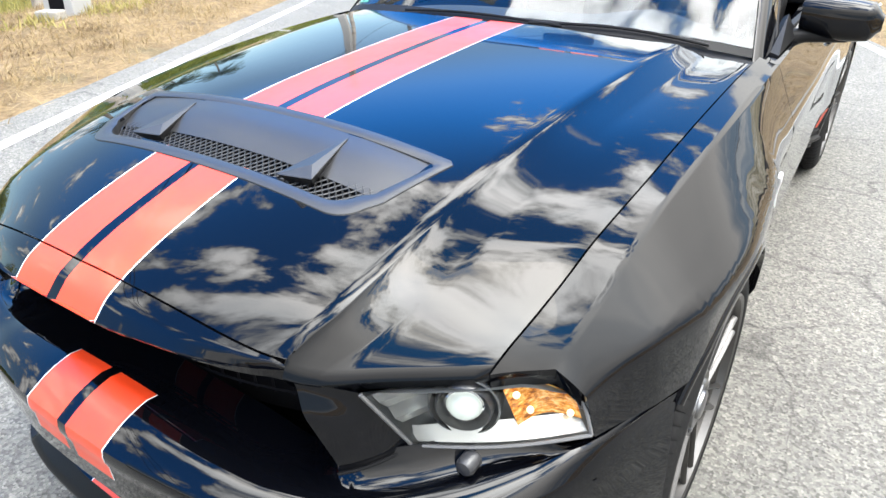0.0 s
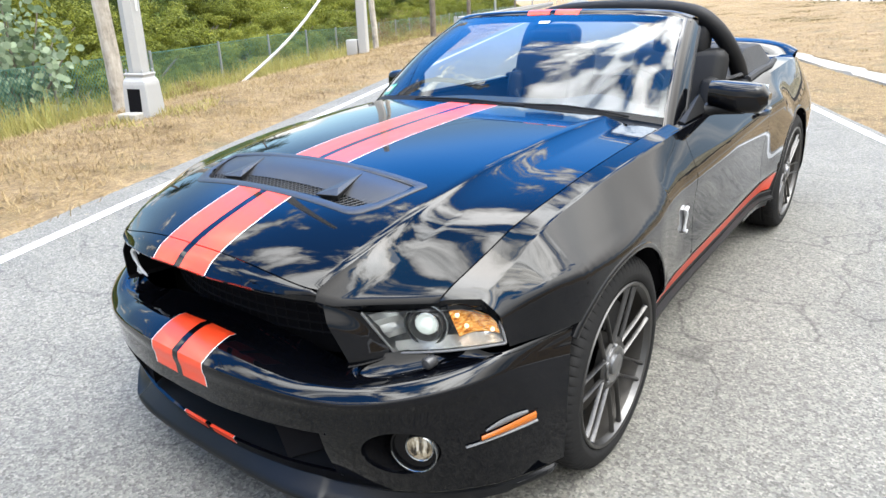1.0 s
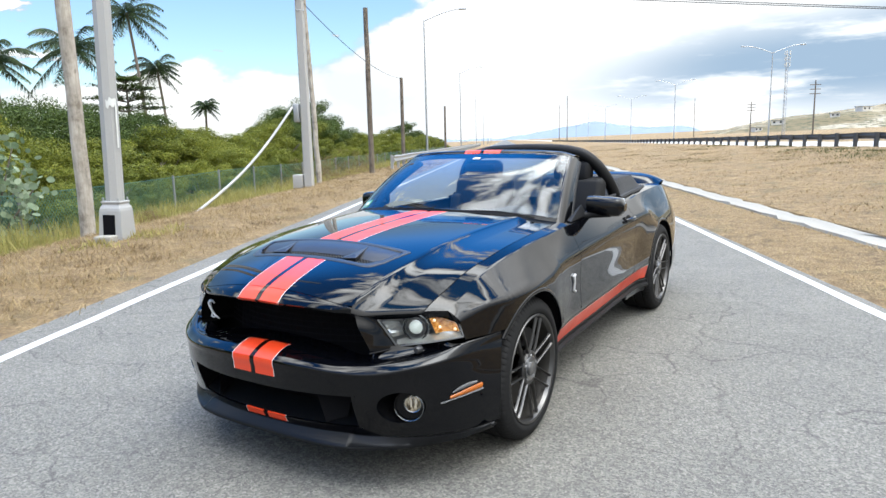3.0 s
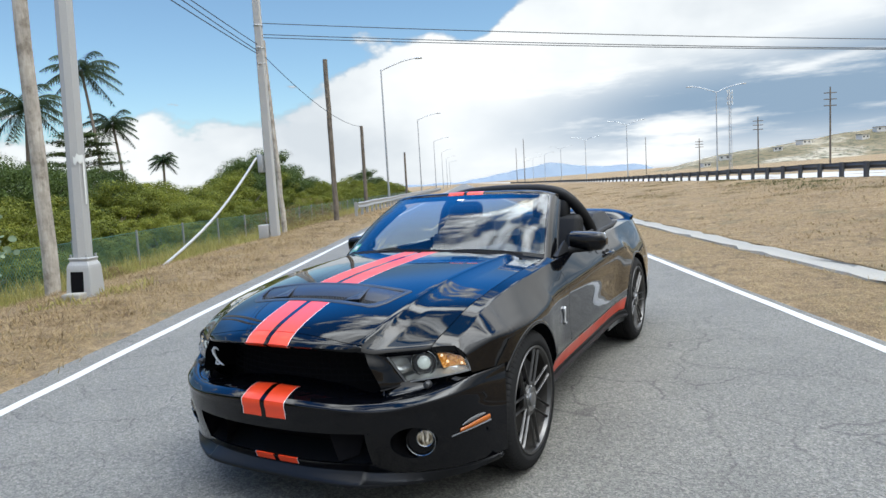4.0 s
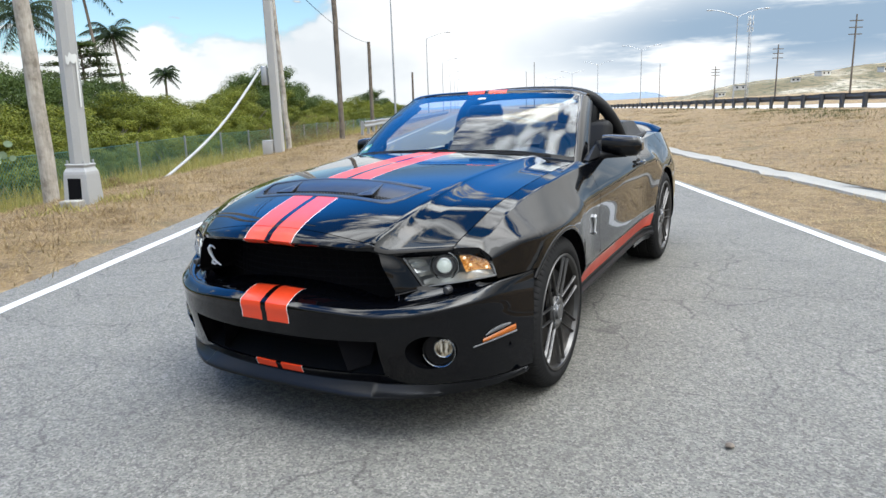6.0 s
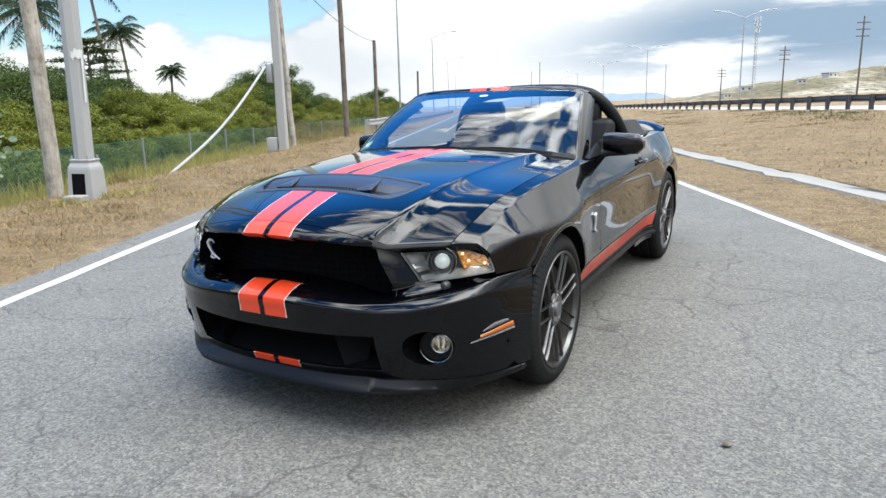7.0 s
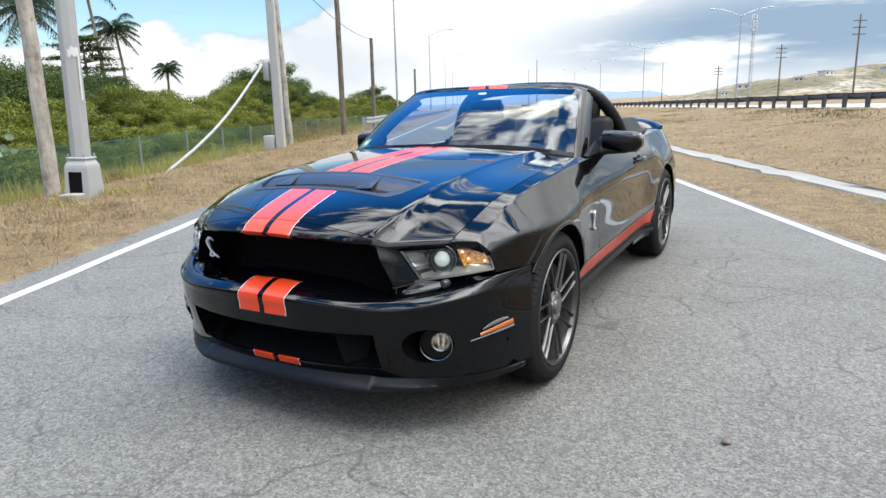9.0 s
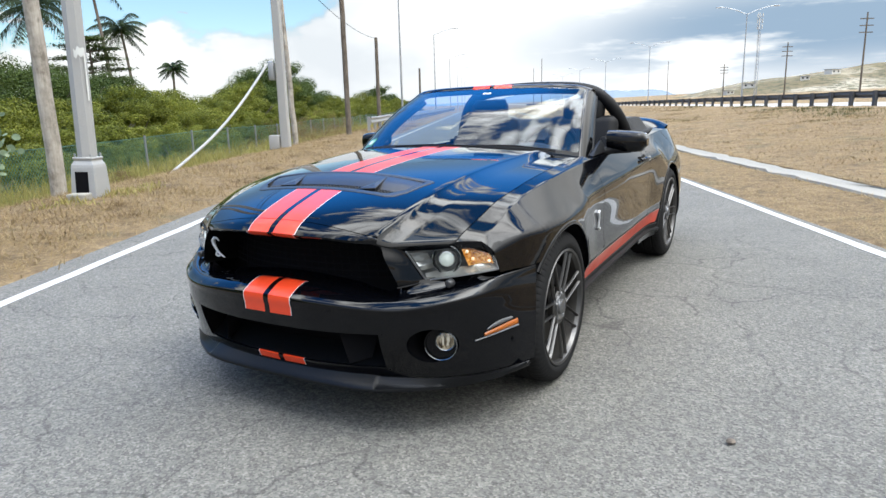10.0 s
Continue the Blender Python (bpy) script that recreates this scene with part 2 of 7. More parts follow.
Mat("sticker_white", (0.58, 0.59, 0.57), 0.5)
Mat("sticker_green", (0.08, 0.35, 0.25), 0.5)


def pane_glass(name, tint, ior=1.5):
    """Thin glass: mostly clear, tinted, with a mirror share that grows towards grazing."""
    m = Mat(name)
    m.n.remove(m.b)
    tr, gl, mx = m.n.new("ShaderNodeBsdfTransparent"), m.n.new("ShaderNodeBsdfGlossy"), m.n.new("ShaderNodeMixShader")
    tr.inputs[0].default_value, gl.inputs[0].default_value = (*tint, 1), (0.95, 0.97, 1.0, 1)
    gl.inputs["Roughness"].default_value = 0.01
    fr = m.n.new("ShaderNodeFresnel")
    fr.inputs[0].default_value = ior
    m.l.new(fr.outputs[0], mx.inputs[0])
    m.l.new(tr.outputs[0], mx.inputs[1])
    m.l.new(gl.outputs[0], mx.inputs[2])
    m.l.new(mx.outputs[0], m.n["Material Output"].inputs[0])
    return m


pane_glass("windscreen_glass", (0.60, 0.68, 0.68), 1.5)
pane_glass("lamp_glass", (0.93, 0.94, 0.94))
proj = Mat("lit_projector", (0.5, 0.55, 0.53), 0.06, Emission_Strength=0.45, Coat_Weight=1.0)
proj.b.inputs["Emission Color"].default_value = (0.9, 1.0, 0.95, 1)
lit = Mat("lit_bulb", (1, 0.9, 0.75), 0.3, Emission_Strength=1.0)
lit.b.inputs["Emission Color"].default_value = (1.0, 0.72, 0.35, 1)

# road and ground
road = Mat("asphalt", rough=0.85)
vd, vc = road.noise(120, kind="voronoi", where="World")
fineg, midg = road.noise(230, 3, where="World"), road.noise(28, 5, 0.7, where="World")
stain, patch = road.noise(0.5, 6, where="World"), road.noise(2.2, 5, where="World")
one = road.n.new("ShaderNodeSeparateColor")
road.l.new(vc, one.inputs[0])
grain = road.ramp(road.mix(0.35, one.outputs[0], fineg), [(0.16, (0.070, 0.068, 0.062)), (0.36, (0.110, 0.107, 0.098)), (0.55, (0.142, 0.138, 0.127)), (0.72, (0.172, 0.167, 0.153)), (0.9, (0.245, 0.238, 0.218))])
grain = road.mix(1.0, grain, road.ramp(midg, [(0.3, (0.70,) * 3), (0.7, (1.23, 1.22, 1.20))]), "MULTIPLY")
grain = road.mix(1.0, grain, road.ramp(road.mix(0.5, stain, patch), [(0.35, (0.84, 0.83, 0.80)), (0.65, (1.1, 1.085, 1.04))]), "MULTIPLY")
wob = road.n.new("ShaderNodeVectorMath")
wob.operation = "MULTIPLY_ADD"
pos = road.n.new("ShaderNodeNewGeometry").outputs["Position"]
wcol = road.n.new("ShaderNodeTexNoise")
wcol.inputs["Scale"].default_value, wcol.inputs["Detail"].default_value = 2.5, 6
road.l.new(pos, wcol.inputs["Vector"])
road.l.new(wcol.outputs["Color"], wob.inputs[0])
wob.inputs[1].default_value = (0.5, 0.5, 0.0)
road.l.new(pos, wob.inputs[2])
crk = road.n.new("ShaderNodeTexVoronoi")
crk.feature = "DISTANCE_TO_EDGE"
crk.inputs["Scale"].default_value = 1.3
road.l.new(wob.outputs[0], crk.inputs["Vector"])
crack = road.ramp(crk.outputs["Distance"], [(0.0, (0.52,) * 3), (0.011, (1,) * 3)])
gate = road.ramp(road.noise(0.35, 3, where="World"), [(0.38, (0,) * 3), (0.5, (1,) * 3)])
road.color(road.mix(gate, grain, road.mix(1.0, grain, crack, "MULTIPLY")))
road.bump(road.mix(0.5, vd, fineg), 0.72, 0.007)
line = two_tone("road_line_paint", (0.34, 0.335, 0.32), (0.58, 0.575, 0.55), 3.0, 0.7, 0.4, 0.004, fine=30, where="World")
grd = Mat("dry_grass_ground", rough=0.95)
g1, g2, g3 = grd.noise(0.35, 6, where="World"), grd.noise(5.0, 8, 0.7, where="World"), grd.noise(60, 4, 0.7, where="World", stretch=(1, 0.35, 1))
gc = grd.mix(grd.ramp(g1, [(0.35, (0,) * 3), (0.65, (1,) * 3)]), grd.ramp(g2, [(0.3, (0.19, 0.123, 0.062)), (0.5, (0.325, 0.232, 0.12)), (0.7, (0.44, 0.334, 0.196))]), grd.ramp(g2, [(0.3, (0.236, 0.16, 0.0835)), (0.6, (0.38, 0.279, 0.146)), (0.8, (0.47, 0.362, 0.217))]))
grd.color(grd.mix(0.75, gc, grd.ramp(g3, [(0.35, (0.25, 0.2, 0.12)), (0.65, (1.0, 0.95, 0.85))]), "MULTIPLY"))
gp1 = grd.noise(0.9, 7, 0.68, where="World")
gsrc = grd.b.inputs["Base Color"].links[0].from_socket
gsrc = grd.mix(grd.ramp(gp1, [(0.54, (0,) * 3), (0.66, (0.75,) * 3)]), gsrc, (0.12, 0.098, 0.045))
grd.color(grd.mix(grd.ramp(gp1, [(0.30, (0.7,) * 3), (0.42, (0,) * 3)]), gsrc, (0.36, 0.26, 0.14)))
g4, g5 = grd.noise(1.3, 9, 0.74, where="World", stretch=(1.0, 0.6, 1.0)), grd.noise(7.5, 6, 0.7, where="World", stretch=(1.0, 0.55, 1.0))
tuft = grd.mix(0.5, g4, g5)
gsrc = grd.b.inputs["Base Color"].links[0].from_socket
# low spots browned: dry tufts, plus the shade between them put into the colour
grd.color(grd.mix(grd.ramp(tuft, [(0.38, (0.85,) * 3), (0.49, (0,) * 3)]), gsrc, (0.105, 0.066, 0.032)))
grd.bump(grd.mix(0.35, tuft, grd.mix(0.5, g2, g3)), 1.0, 0.22)
two_tone("concrete", (0.15, 0.138, 0.112), (0.37, 0.35, 0.305), 2.5, 0.85, 0.4, 0.006, fine=14, where="World")
two_tone("highway_concrete", (0.34, 0.335, 0.32), (0.42, 0.415, 0.395), 0.6, 0.8, 0.2, 0.003, fine=20, where="World")
two_tone("concrete_pole", (0.306, 0.297, 0.281), (0.374, 0.365, 0.348), 1.5, 0.8, 0.25, 0.003, fine=20)
two_tone("grey_pole_paint", (0.285, 0.284, 0.277), (0.36, 0.358, 0.35), 2.2, 0.5, 0.1, 0.002, fine=20)
for wood, dark, light in (("pole_wood", (0.13, 0.11, 0.09), (0.44, 0.40, 0.345)), ("dark_pole_wood", (0.045, 0.035, 0.027), (0.17, 0.14, 0.11))):
    pw_ = Mat(wood, rough=0.9)
    streak_, blotch, knot = pw_.noise(22, 6, 0.65, stretch=(1, 1, 0.10)), pw_.noise(4.5, 7, 0.68, stretch=(1, 1, 0.7)), pw_.noise(5.0, 3, 0.5, stretch=(1, 1, 0.6))
    base_ = pw_.ramp(streak_, [(0.30, tuple(0.55 * a + 0.45 * b for a, b in zip(dark, light))), (0.66, light)])
    base_ = pw_.mix(0.9, base_, pw_.ramp(blotch, [(0.36, (0.45, 0.42, 0.38)), (0.47, (0.85, 0.84, 0.82)), (0.62, (1.12, 1.12, 1.12))]), "MULTIPLY")
    pw_.color(pw_.mix(pw_.ramp(knot, [(0.70, (0,) * 3), (0.76, (0.8,) * 3)]), base_, dark))
    pw_.bump(streak_, 0.8, 0.012)
two_tone("dull_zinc", (0.16, 0.17, 0.17), (0.24, 0.25, 0.25), 3.0, 0.6, 0.1, 0.002, metal=0.3)
two_tone("galvanised", (0.323, 0.332, 0.34), (0.425, 0.433, 0.442), 3.0, 0.45, 0.1, 0.002, metal=0.7)
two_tone("rail_steel", (0.05, 0.048, 0.046), (0.085, 0.08, 0.075), 3.0, 0.6, 0.1, 0.002)
two_tone("rail_post_timber", (0.045, 0.046, 0.048), (0.085, 0.085, 0.085), 3.0, 0.8, 0.3, 0.004)
two_tone("fence_green", (0.02, 0.085, 0.065), (0.035, 0.13, 0.10), 2.0, 0.6, 0.05, 0.002)
# near-black: the shade inside openings is put into this colour
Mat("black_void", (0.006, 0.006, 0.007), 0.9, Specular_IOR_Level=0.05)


def leaf_mat(name, a, b, c, trans=0.35):
    m = Mat(name, rough=0.55, Specular_IOR_Level=0.16)
    m.color(m.mix(0.35, m.ramp(m.island(), [(0.0, a), (0.55, b), (1.0, c)]), m.ramp(m.random(), [(0.0, a), (1.0, c)])))
    tl, mx = m.n.new("ShaderNodeBsdfTranslucent"), m.n.new("ShaderNodeMixShader")
    m.l.new(m.b.inputs["Base Color"].links[0].from_socket, tl.inputs[0])
    mx.inputs[0].default_value = trans
    m.l.new(m.b.outputs[0], mx.inputs[1])
    m.l.new(tl.outputs[0], mx.inputs[2])
    m.l.new(mx.outputs[0], m.n["Material Output"].inputs[0])
    return m


leaf_mat("shrub_leaf", (0.048, 0.062, 0.006), (0.130, 0.152, 0.015), (0.235, 0.242, 0.036), 0.25)
leaf_mat("dark_leaf", (0.018, 0.034, 0.006), (0.042, 0.07, 0.012), (0.09, 0.125, 0.024), 0.2)
leaf_mat("grape_leaf", (0.10, 0.15, 0.075), (0.20, 0.26, 0.15), (0.36, 0.42, 0.29))
leaf_mat("palm_leaf", (0.014, 0.028, 0.009), (0.026, 0.048, 0.014), (0.055, 0.08, 0.022), 0.2)
leaf_mat("straw", (0.22, 0.150, 0.066), (0.33, 0.240, 0.120), (0.46, 0.358, 0.205))
leaf_mat("bank_straw", (0.122, 0.0736, 0.0323), (0.259, 0.172, 0.079), (0.36, 0.259, 0.137))
leaf_mat("tall_grass_blade", (0.27, 0.22, 0.07), (0.40, 0.34, 0.13), (0.24, 0.25, 0.06))
leaf_mat("dead_brush", (0.128, 0.08, 0.04), (0.192, 0.128, 0.064), (0.256, 0.184, 0.096))
leaf_mat("weed_leaf", (0.05, 0.055, 0.014), (0.085, 0.085, 0.024), (0.13, 0.115, 0.04), 0.2)
two_tone("bark", (0.12, 0.10, 0.08), (0.2, 0.17, 0.14), 6, 0.9, 0.6, 0.01, stretch=(1, 1, 0.2))
hillm = Mat("hill_scrub", rough=1.0)
h1, h2 = hillm.noise(0.022, 9, 0.7, where="World"), hillm.noise(0.22, 7, 0.75, where="World")
hillm.color(hillm.mix(hillm.ramp(h2, [(0.49, (0,) * 3), (0.57, (0.9,) * 3)]), hillm.ramp(h1, [(0.38, (0.125, 0.098, 0.046)), (0.50, (0.18, 0.142, 0.078)), (0.60, (0.36, 0.32, 0.24))]), (0.045, 0.048, 0.018)))
# the blue haze of distance is put into the mountains' own colour
two_tone("far_mountain", (0.17, 0.215, 0.27), (0.21, 0.26, 0.315), 0.003, 1.0, 0.0, 1.0, where="World")

# ---- mesh helpers ----


def pchip(xs, ys):
    """A smooth curve through a few knots that never overshoots."""
    xs, ys = np.asarray(xs, float), np.asarray(ys, float)
    h, dl = np.diff(xs), np.diff(ys) / np.diff(xs)
    d = np.zeros_like(ys)
    for i in range(1, len(xs) - 1):
        if dl[i - 1] * dl[i] > 0:
            w1, w2 = 2 * h[i] + h[i - 1], h[i] + 2 * h[i - 1]
            d[i] = (w1 + w2) / (w1 / dl[i - 1] + w2 / dl[i])
    d[0], d[-1] = dl[0], dl[-1]

    def f(x):
        if x <= xs[0]:
            return float(ys[0] + d[0] * (x - xs[0]))
        if x >= xs[-1]:
            return float(ys[-1] + d[-1] * (x - xs[-1]))
        i = min(int(np.searchsorted(xs, x, side="right")) - 1, len(h) - 1)
        t = (x - xs[i]) / h[i]
        return float((1 + 2 * t) * (1 - t) ** 2 * ys[i] + t * (1 - t) ** 2 * h[i] * d[i] + t * t * (3 - 2 * t) * ys[i + 1] + t * t * (t - 1) * h[i] * d[i + 1])

    return f


def clamp(v, a=0.0, b=1.0):
    return max(a, min(b, v))


def smooth(v, a, b):
    t = clamp((v - a) / (b - a))
    return t * t * (3 - 2 * t)


def thicken(bm, depth):
    """Gives an open sheet an inner side and rims; it grows towards the body's middle."""
    ref, tot = Vector((0, 2.4, 0.45)), 0.0
    for fc in bm.faces:
        tot += fc.normal.dot(fc.calc_center_median() - ref) * fc.calc_area()
    if tot < 0:
        bmesh.ops.reverse_faces(bm, faces=bm.faces)
    bm.normal_update()
    faces, rims = list(bm.faces), [e for e in bm.edges if e.is_boundary]
    inner = {v: bm.verts.new(v.co - v.normal * depth) for v in list(bm.verts)}
    for fc in faces:
        bm.faces.new([inner[v] for v in reversed(fc.verts)]).material_index = fc.material_index
    for e in rims:
        lp = e.link_loops[0]
        a, b = lp.vert, lp.link_loop_next.vert
        bm.faces.new((b, a, inner[a], inner[b])).material_index = lp.face.material_index


def part(name, bm, material, parent=None, label="", flat=False, fix=True, solid=0.0, bevel=0.0):
    """Links a bmesh as one mesh object, under a thing or a part."""
    if fix:
        bmesh.ops.recalc_face_normals(bm, faces=bm.faces)
    if solid:
        thicken(bm, solid)
    me = bpy.data.meshes.new(name)
    bm.to_mesh(me)
    bm.free()
    for m in ([material] if isinstance(material, str) else material):
        me.materials.append(MATS[m])
    me.polygons.foreach_set("use_smooth", [not flat] * len(me.polygons))
    if not flat:
        me.set_sharp_from_angle(angle=radians(42))
    ob = new(name, me)
    if parent:
        ob.parent = parent
    if label:
        ob["label"] = label
    if bevel:
        md = ob.modifiers.new("bevel", "BEVEL")
        md.width, md.segments, md.limit_method, md.angle_limit = bevel, 2, "ANGLE", radians(40)
    return ob


def thing(name, label, category, at=(0, 0, 0), turn=0, group="", kind=""):
    ob = new(name)
    ob.matrix_world = pose(*at, 0, 0, turn)
    return tagged(ob, label, category, group, kind)


def grid(f, us, vs, keep=None, mat=None, bm=None):
    """A sheet of quads over f(u, v)."""
    bm = bm or bmesh.new()
    rows = [[bm.verts.new(f(u, v)) for u in us] for v in vs]
    for j in range(len(vs) - 1):
        for i in range(len(us) - 1):
            if keep and not keep((us[i] + us[i + 1]) / 2, (vs[j] + vs[j + 1]) / 2):
                continue
            try:
                fc = bm.faces.new((rows[j][i], rows[j][i + 1], rows[j + 1][i + 1], rows[j + 1][i]))
            except ValueError:
                continue
            if mat:
                fc.material_index = mat((us[i] + us[i + 1]) / 2, (vs[j] + vs[j + 1]) / 2)
    loose = [v for v in bm.verts if not v.link_faces]
    bmesh.ops.delete(bm, geom=loose, context="VERTS")
    bmesh.ops.remove_doubles(bm, verts=bm.verts, dist=1e-5)
    return bm


def box(bm, lo, hi, m=None):
    """A box between two corners, optionally moved by m."""
    vs = [Vector((x, y, z)) for x in (lo[0], hi[0]) for y in (lo[1], hi[1]) for z in (lo[2], hi[2])]
    if m:
        vs = [m @ v for v in vs]
    v = [bm.verts.new(p) for p in vs]
    for q in ((0, 1, 3, 2), (4, 6, 7, 5), (0, 4, 5, 1), (2, 3, 7, 6), (0, 2, 6, 4), (1, 5, 7, 3)):
        bm.faces.new([v[i] for i in q])
    return bm


def tube(bm, pts, radius, seg=8, cap=True):
    """A round bar along points; radius is a number or one per point."""
    pts = [Vector(p) for p in pts]
    rs = radius if isinstance(radius, (list, tuple)) else [radius] * len(pts)
    rings, side = [], None
    for i, p in enumerate(pts):
        a = (pts[min(i + 1, len(pts) - 1)] - pts[max(i - 1, 0)]).normalized()
        if side is None:
            side = a.cross(Vector((0, 0, 1)) if abs(a.z) < 0.9 else Vector((1, 0, 0))).normalized()
        side = (side - a * side.dot(a)).normalized()
        o = a.cross(side)
        rings.append([bm.verts.new(p + rs[i] * (math.cos(k) * side + math.sin(k) * o)) for k in [2 * math.pi * j / seg for j in range(seg)]])
    for r0, r1 in zip(rings, rings[1:]):
        for j in range(seg):
            bm.faces.new((r0[j], r0[(j + 1) % seg], r1[(j + 1) % seg], r1[j]))
    if cap:
        bm.faces.new(rings[0][::-1])
        bm.faces.new(rings[-1])
    return bm


def lathe(bm, profile, seg=48, axis="x", start=0.0, end=2 * math.pi):
    """Turns (along, radius) pairs round an axis through the origin."""
    full = abs(end - start - 2 * math.pi) < 1e-6
    n = seg if full else seg + 1
    rows = []
    for a, r in profile:
        row = []
        for j in range(n):
            k = start + (end - start) * j / seg
            c, s = r * math.cos(k), r * math.sin(k)
            row.append(bm.verts.new({"x": (a, c, s), "y": (c, a, s), "z": (c, s, a)}[axis]))
        rows.append(row)
    for r0, r1 in zip(rows, rows[1:]):
        for j in range(seg):
            bm.faces.new((r0[j], r0[(j + 1) % n], r1[(j + 1) % n], r1[j]))
    return bm


def move(bm, m):
    bmesh.ops.transform(bm, matrix=m, verts=bm.verts)
    return bm


def steps(a, b, n):
    return [a + (b - a) * i / n for i in range(n + 1)]

# ---- the road frame: u along the road, n to its right ----
UD, ND = Vector((-0.438, 0.899, 0)), Vector((0.899, 0.438, 0))
ROAD_TURN = math.degrees(math.atan2(0.438, 0.899))


def at_road(u, n, z=0.0):
    return UD * u + ND * n + Vector((0, 0, z))


HILL = pchip([-60, -14, -9, -8, -6.8, -5.6, -4.2, -2.9, 4.2, 5.5, 6.15, 9.0, 13.0, 17.6, 19.0, 34.0, 60.0, 200.0],
             [-1.2, -0.9, -0.75, -0.62, -0.28, 0.0, 0.07, -0.005, -0.005, 0.02, 0.03, 0.2, 0.46, 0.66, 0.66, 0.66, 1.2, 6.0])


def ground_z(u, n):
    z = HILL(n)
    far = smooth(abs(u - 10), 60, 200)
    z = z * (1 - 0.3 * far)
    if n > 17:
        z -= 0.006 * max(0.0, min(u, 90) - 29)
    if 5.55 < n < 6.14:
        z -= 0.09
    w = smooth(-n, 2.9, 3.6) + smooth(n, 6.2, 7.5)
    if w > 0 and abs(u) < 90:
        z += w * (0.05 * noise.noise(Vector((u * 0.7, n * 0.7, 1.0))) + 0.025 * noise.noise(Vector((u * 2.3, n * 2.3, 4.0))))
    return z


us = [-600, -300, -120, -60, -30] + steps(-15, 40, 110) + steps(42, 100, 29) + [120, 160, 220, 320, 500, 900, 1600, 2600]
ns = [-2600, -1200, -500, -200, -90, -50, -30, -20, -14] + steps(-11, -2.9, 27) + steps(-2.6, 4.0, 6) + steps(4.25, 5.5, 5) + [5.545, 5.6, 5.85, 6.1] + steps(6.15, 19, 42) + [24, 30, 36, 45, 60, 90, 140, 200, 400, 1200, 2600]
ground = part("ground", grid(lambda u, n: at_road(u, n, ground_z(u, n) - (0.05 if -2.7 < n < 4.1 else 0.0)), us, ns), "dry_grass_ground")
tagged(ground, "dry straw-coloured mown grass ground along the road", "ground", kind="structure")


def ragged(u, n, amp):
    return n + amp * noise.noise(Vector((u * 1.7, n * 5, 9.0))) + 0.5 * amp * noise.noise(Vector((u * 6, n * 5, 2.0)))


bm = grid(lambda u, v: at_road(u, ragged(u, -2.86, 0.07) if v == 0 else ragged(u, 4.27, 0.06) if v == 1 else -2.86 + v * 7.13, 0.0 if 0 < v < 1 else -0.03), us, [0, 0.03, 0.25, 0.5, 0.75, 0.97, 1])
tagged(part("road", bm, "asphalt"), "worn light grey asphalt ramp road", "road", kind="structure")
for off in (-2.39, 4.0):
    bm = grid(lambda u, v: at_road(u, ragged(u, off + v * 0.105, 0.016), 0.004), [x for x in us if x > -40], [-0.5, 0.5])
    tagged(part("road_line", bm, "road_line_paint"), "solid worn white edge line on the asphalt", "road line", kind="structure")
bm = grid(lambda u, v: at_road(u, ragged(u, 5.58 + v * 0.48, 0.16), 0.05 - 0.03 * math.sin(math.pi * v) + 0.012 * noise.noise(Vector((u * 0.9, v * 3, 7.0))) if 0 < v < 1 else -0.03), [x for x in us if -40 < x < 300], [0, 0.04, 0.3, 0.5, 0.7, 0.96, 1])
tagged(part("gutter", bm, "concrete"), "pale concrete drainage gutter at the foot of the bank", "gutter", kind="structure")
bm = grid(lambda u, n: at_road(u, n, ground_z(u, n) + 0.012), [x for x in us if x > -70], [19.0, 22, 26, 30, 34])
tagged(part("highway", bm, "highway_concrete"), "sun-bleached pale concrete highway on top of the bank", "road", kind="structure")

# ---- the car ----
car = thing("convertible_car", "black open-top sports car with twin red stripes, parked on the asphalt", "car")
FY, FR, FZ, RY, RR, RZ = 0.96, 0.375, 0.345, 3.68, 0.39, 0.355

top_z = pchip([0.095, 0.13, 0.2, 0.3, 0.416, 0.59, 0.8, 1.1, 1.35, 1.55], [0.775, 0.802, 0.838, 0.873, 0.906, 0.947, 0.974, 0.996, 1.008, 1.013])
dome_x = pchip([0.1, 0.177, 0.23, 0.282, 0.424, 0.629, 0.894, 1.426, 1.7], [0.40, 0.431, 0.449, 0.470, 0.489, 0.498, 0.509, 0.547, 0.566])
dome_z = pchip([0.1, 0.18, 0.27, 0.4, 0.6, 0.87, 1.4, 1.7], [0.715, 0.762, 0.812, 0.858, 0.905, 0.945, 0.985, 0.994])
gap_x = pchip([0.3, 0.364, 0.414, 0.475, 0.631, 0.852, 1.11, 1.49, 1.7], [0.655, 0.675, 0.686, 0.697, 0.714, 0.727, 0.732, 0.735, 0.737])
sh_x = pchip([0.3, 0.44, 0.55, 0.8, 1.04, 1.36, 1.6, 2.4, 3.0, 3.4, 3.9, 4.3, 4.55, 4.70, 4.78], [0.7, 0.748, 0.763, 0.774, 0.784, 0.789, 0.791, 0.77, 0.75, 0.74, 0.715, 0.685, 0.64, 0.57, 0.5])
belt_z = pchip([0.3, 0.44, 0.55, 0.8, 1.04, 1.36, 1.6, 2.4, 3.0, 3.4, 3.9, 4.3, 4.55, 4.70, 4.78], [0.70, 0.738, 0.79, 0.85, 0.885, 0.92, 0.934, 0.948, 0.962, 0.985, 0.995, 0.985, 0.965, 0.93, 0.88])
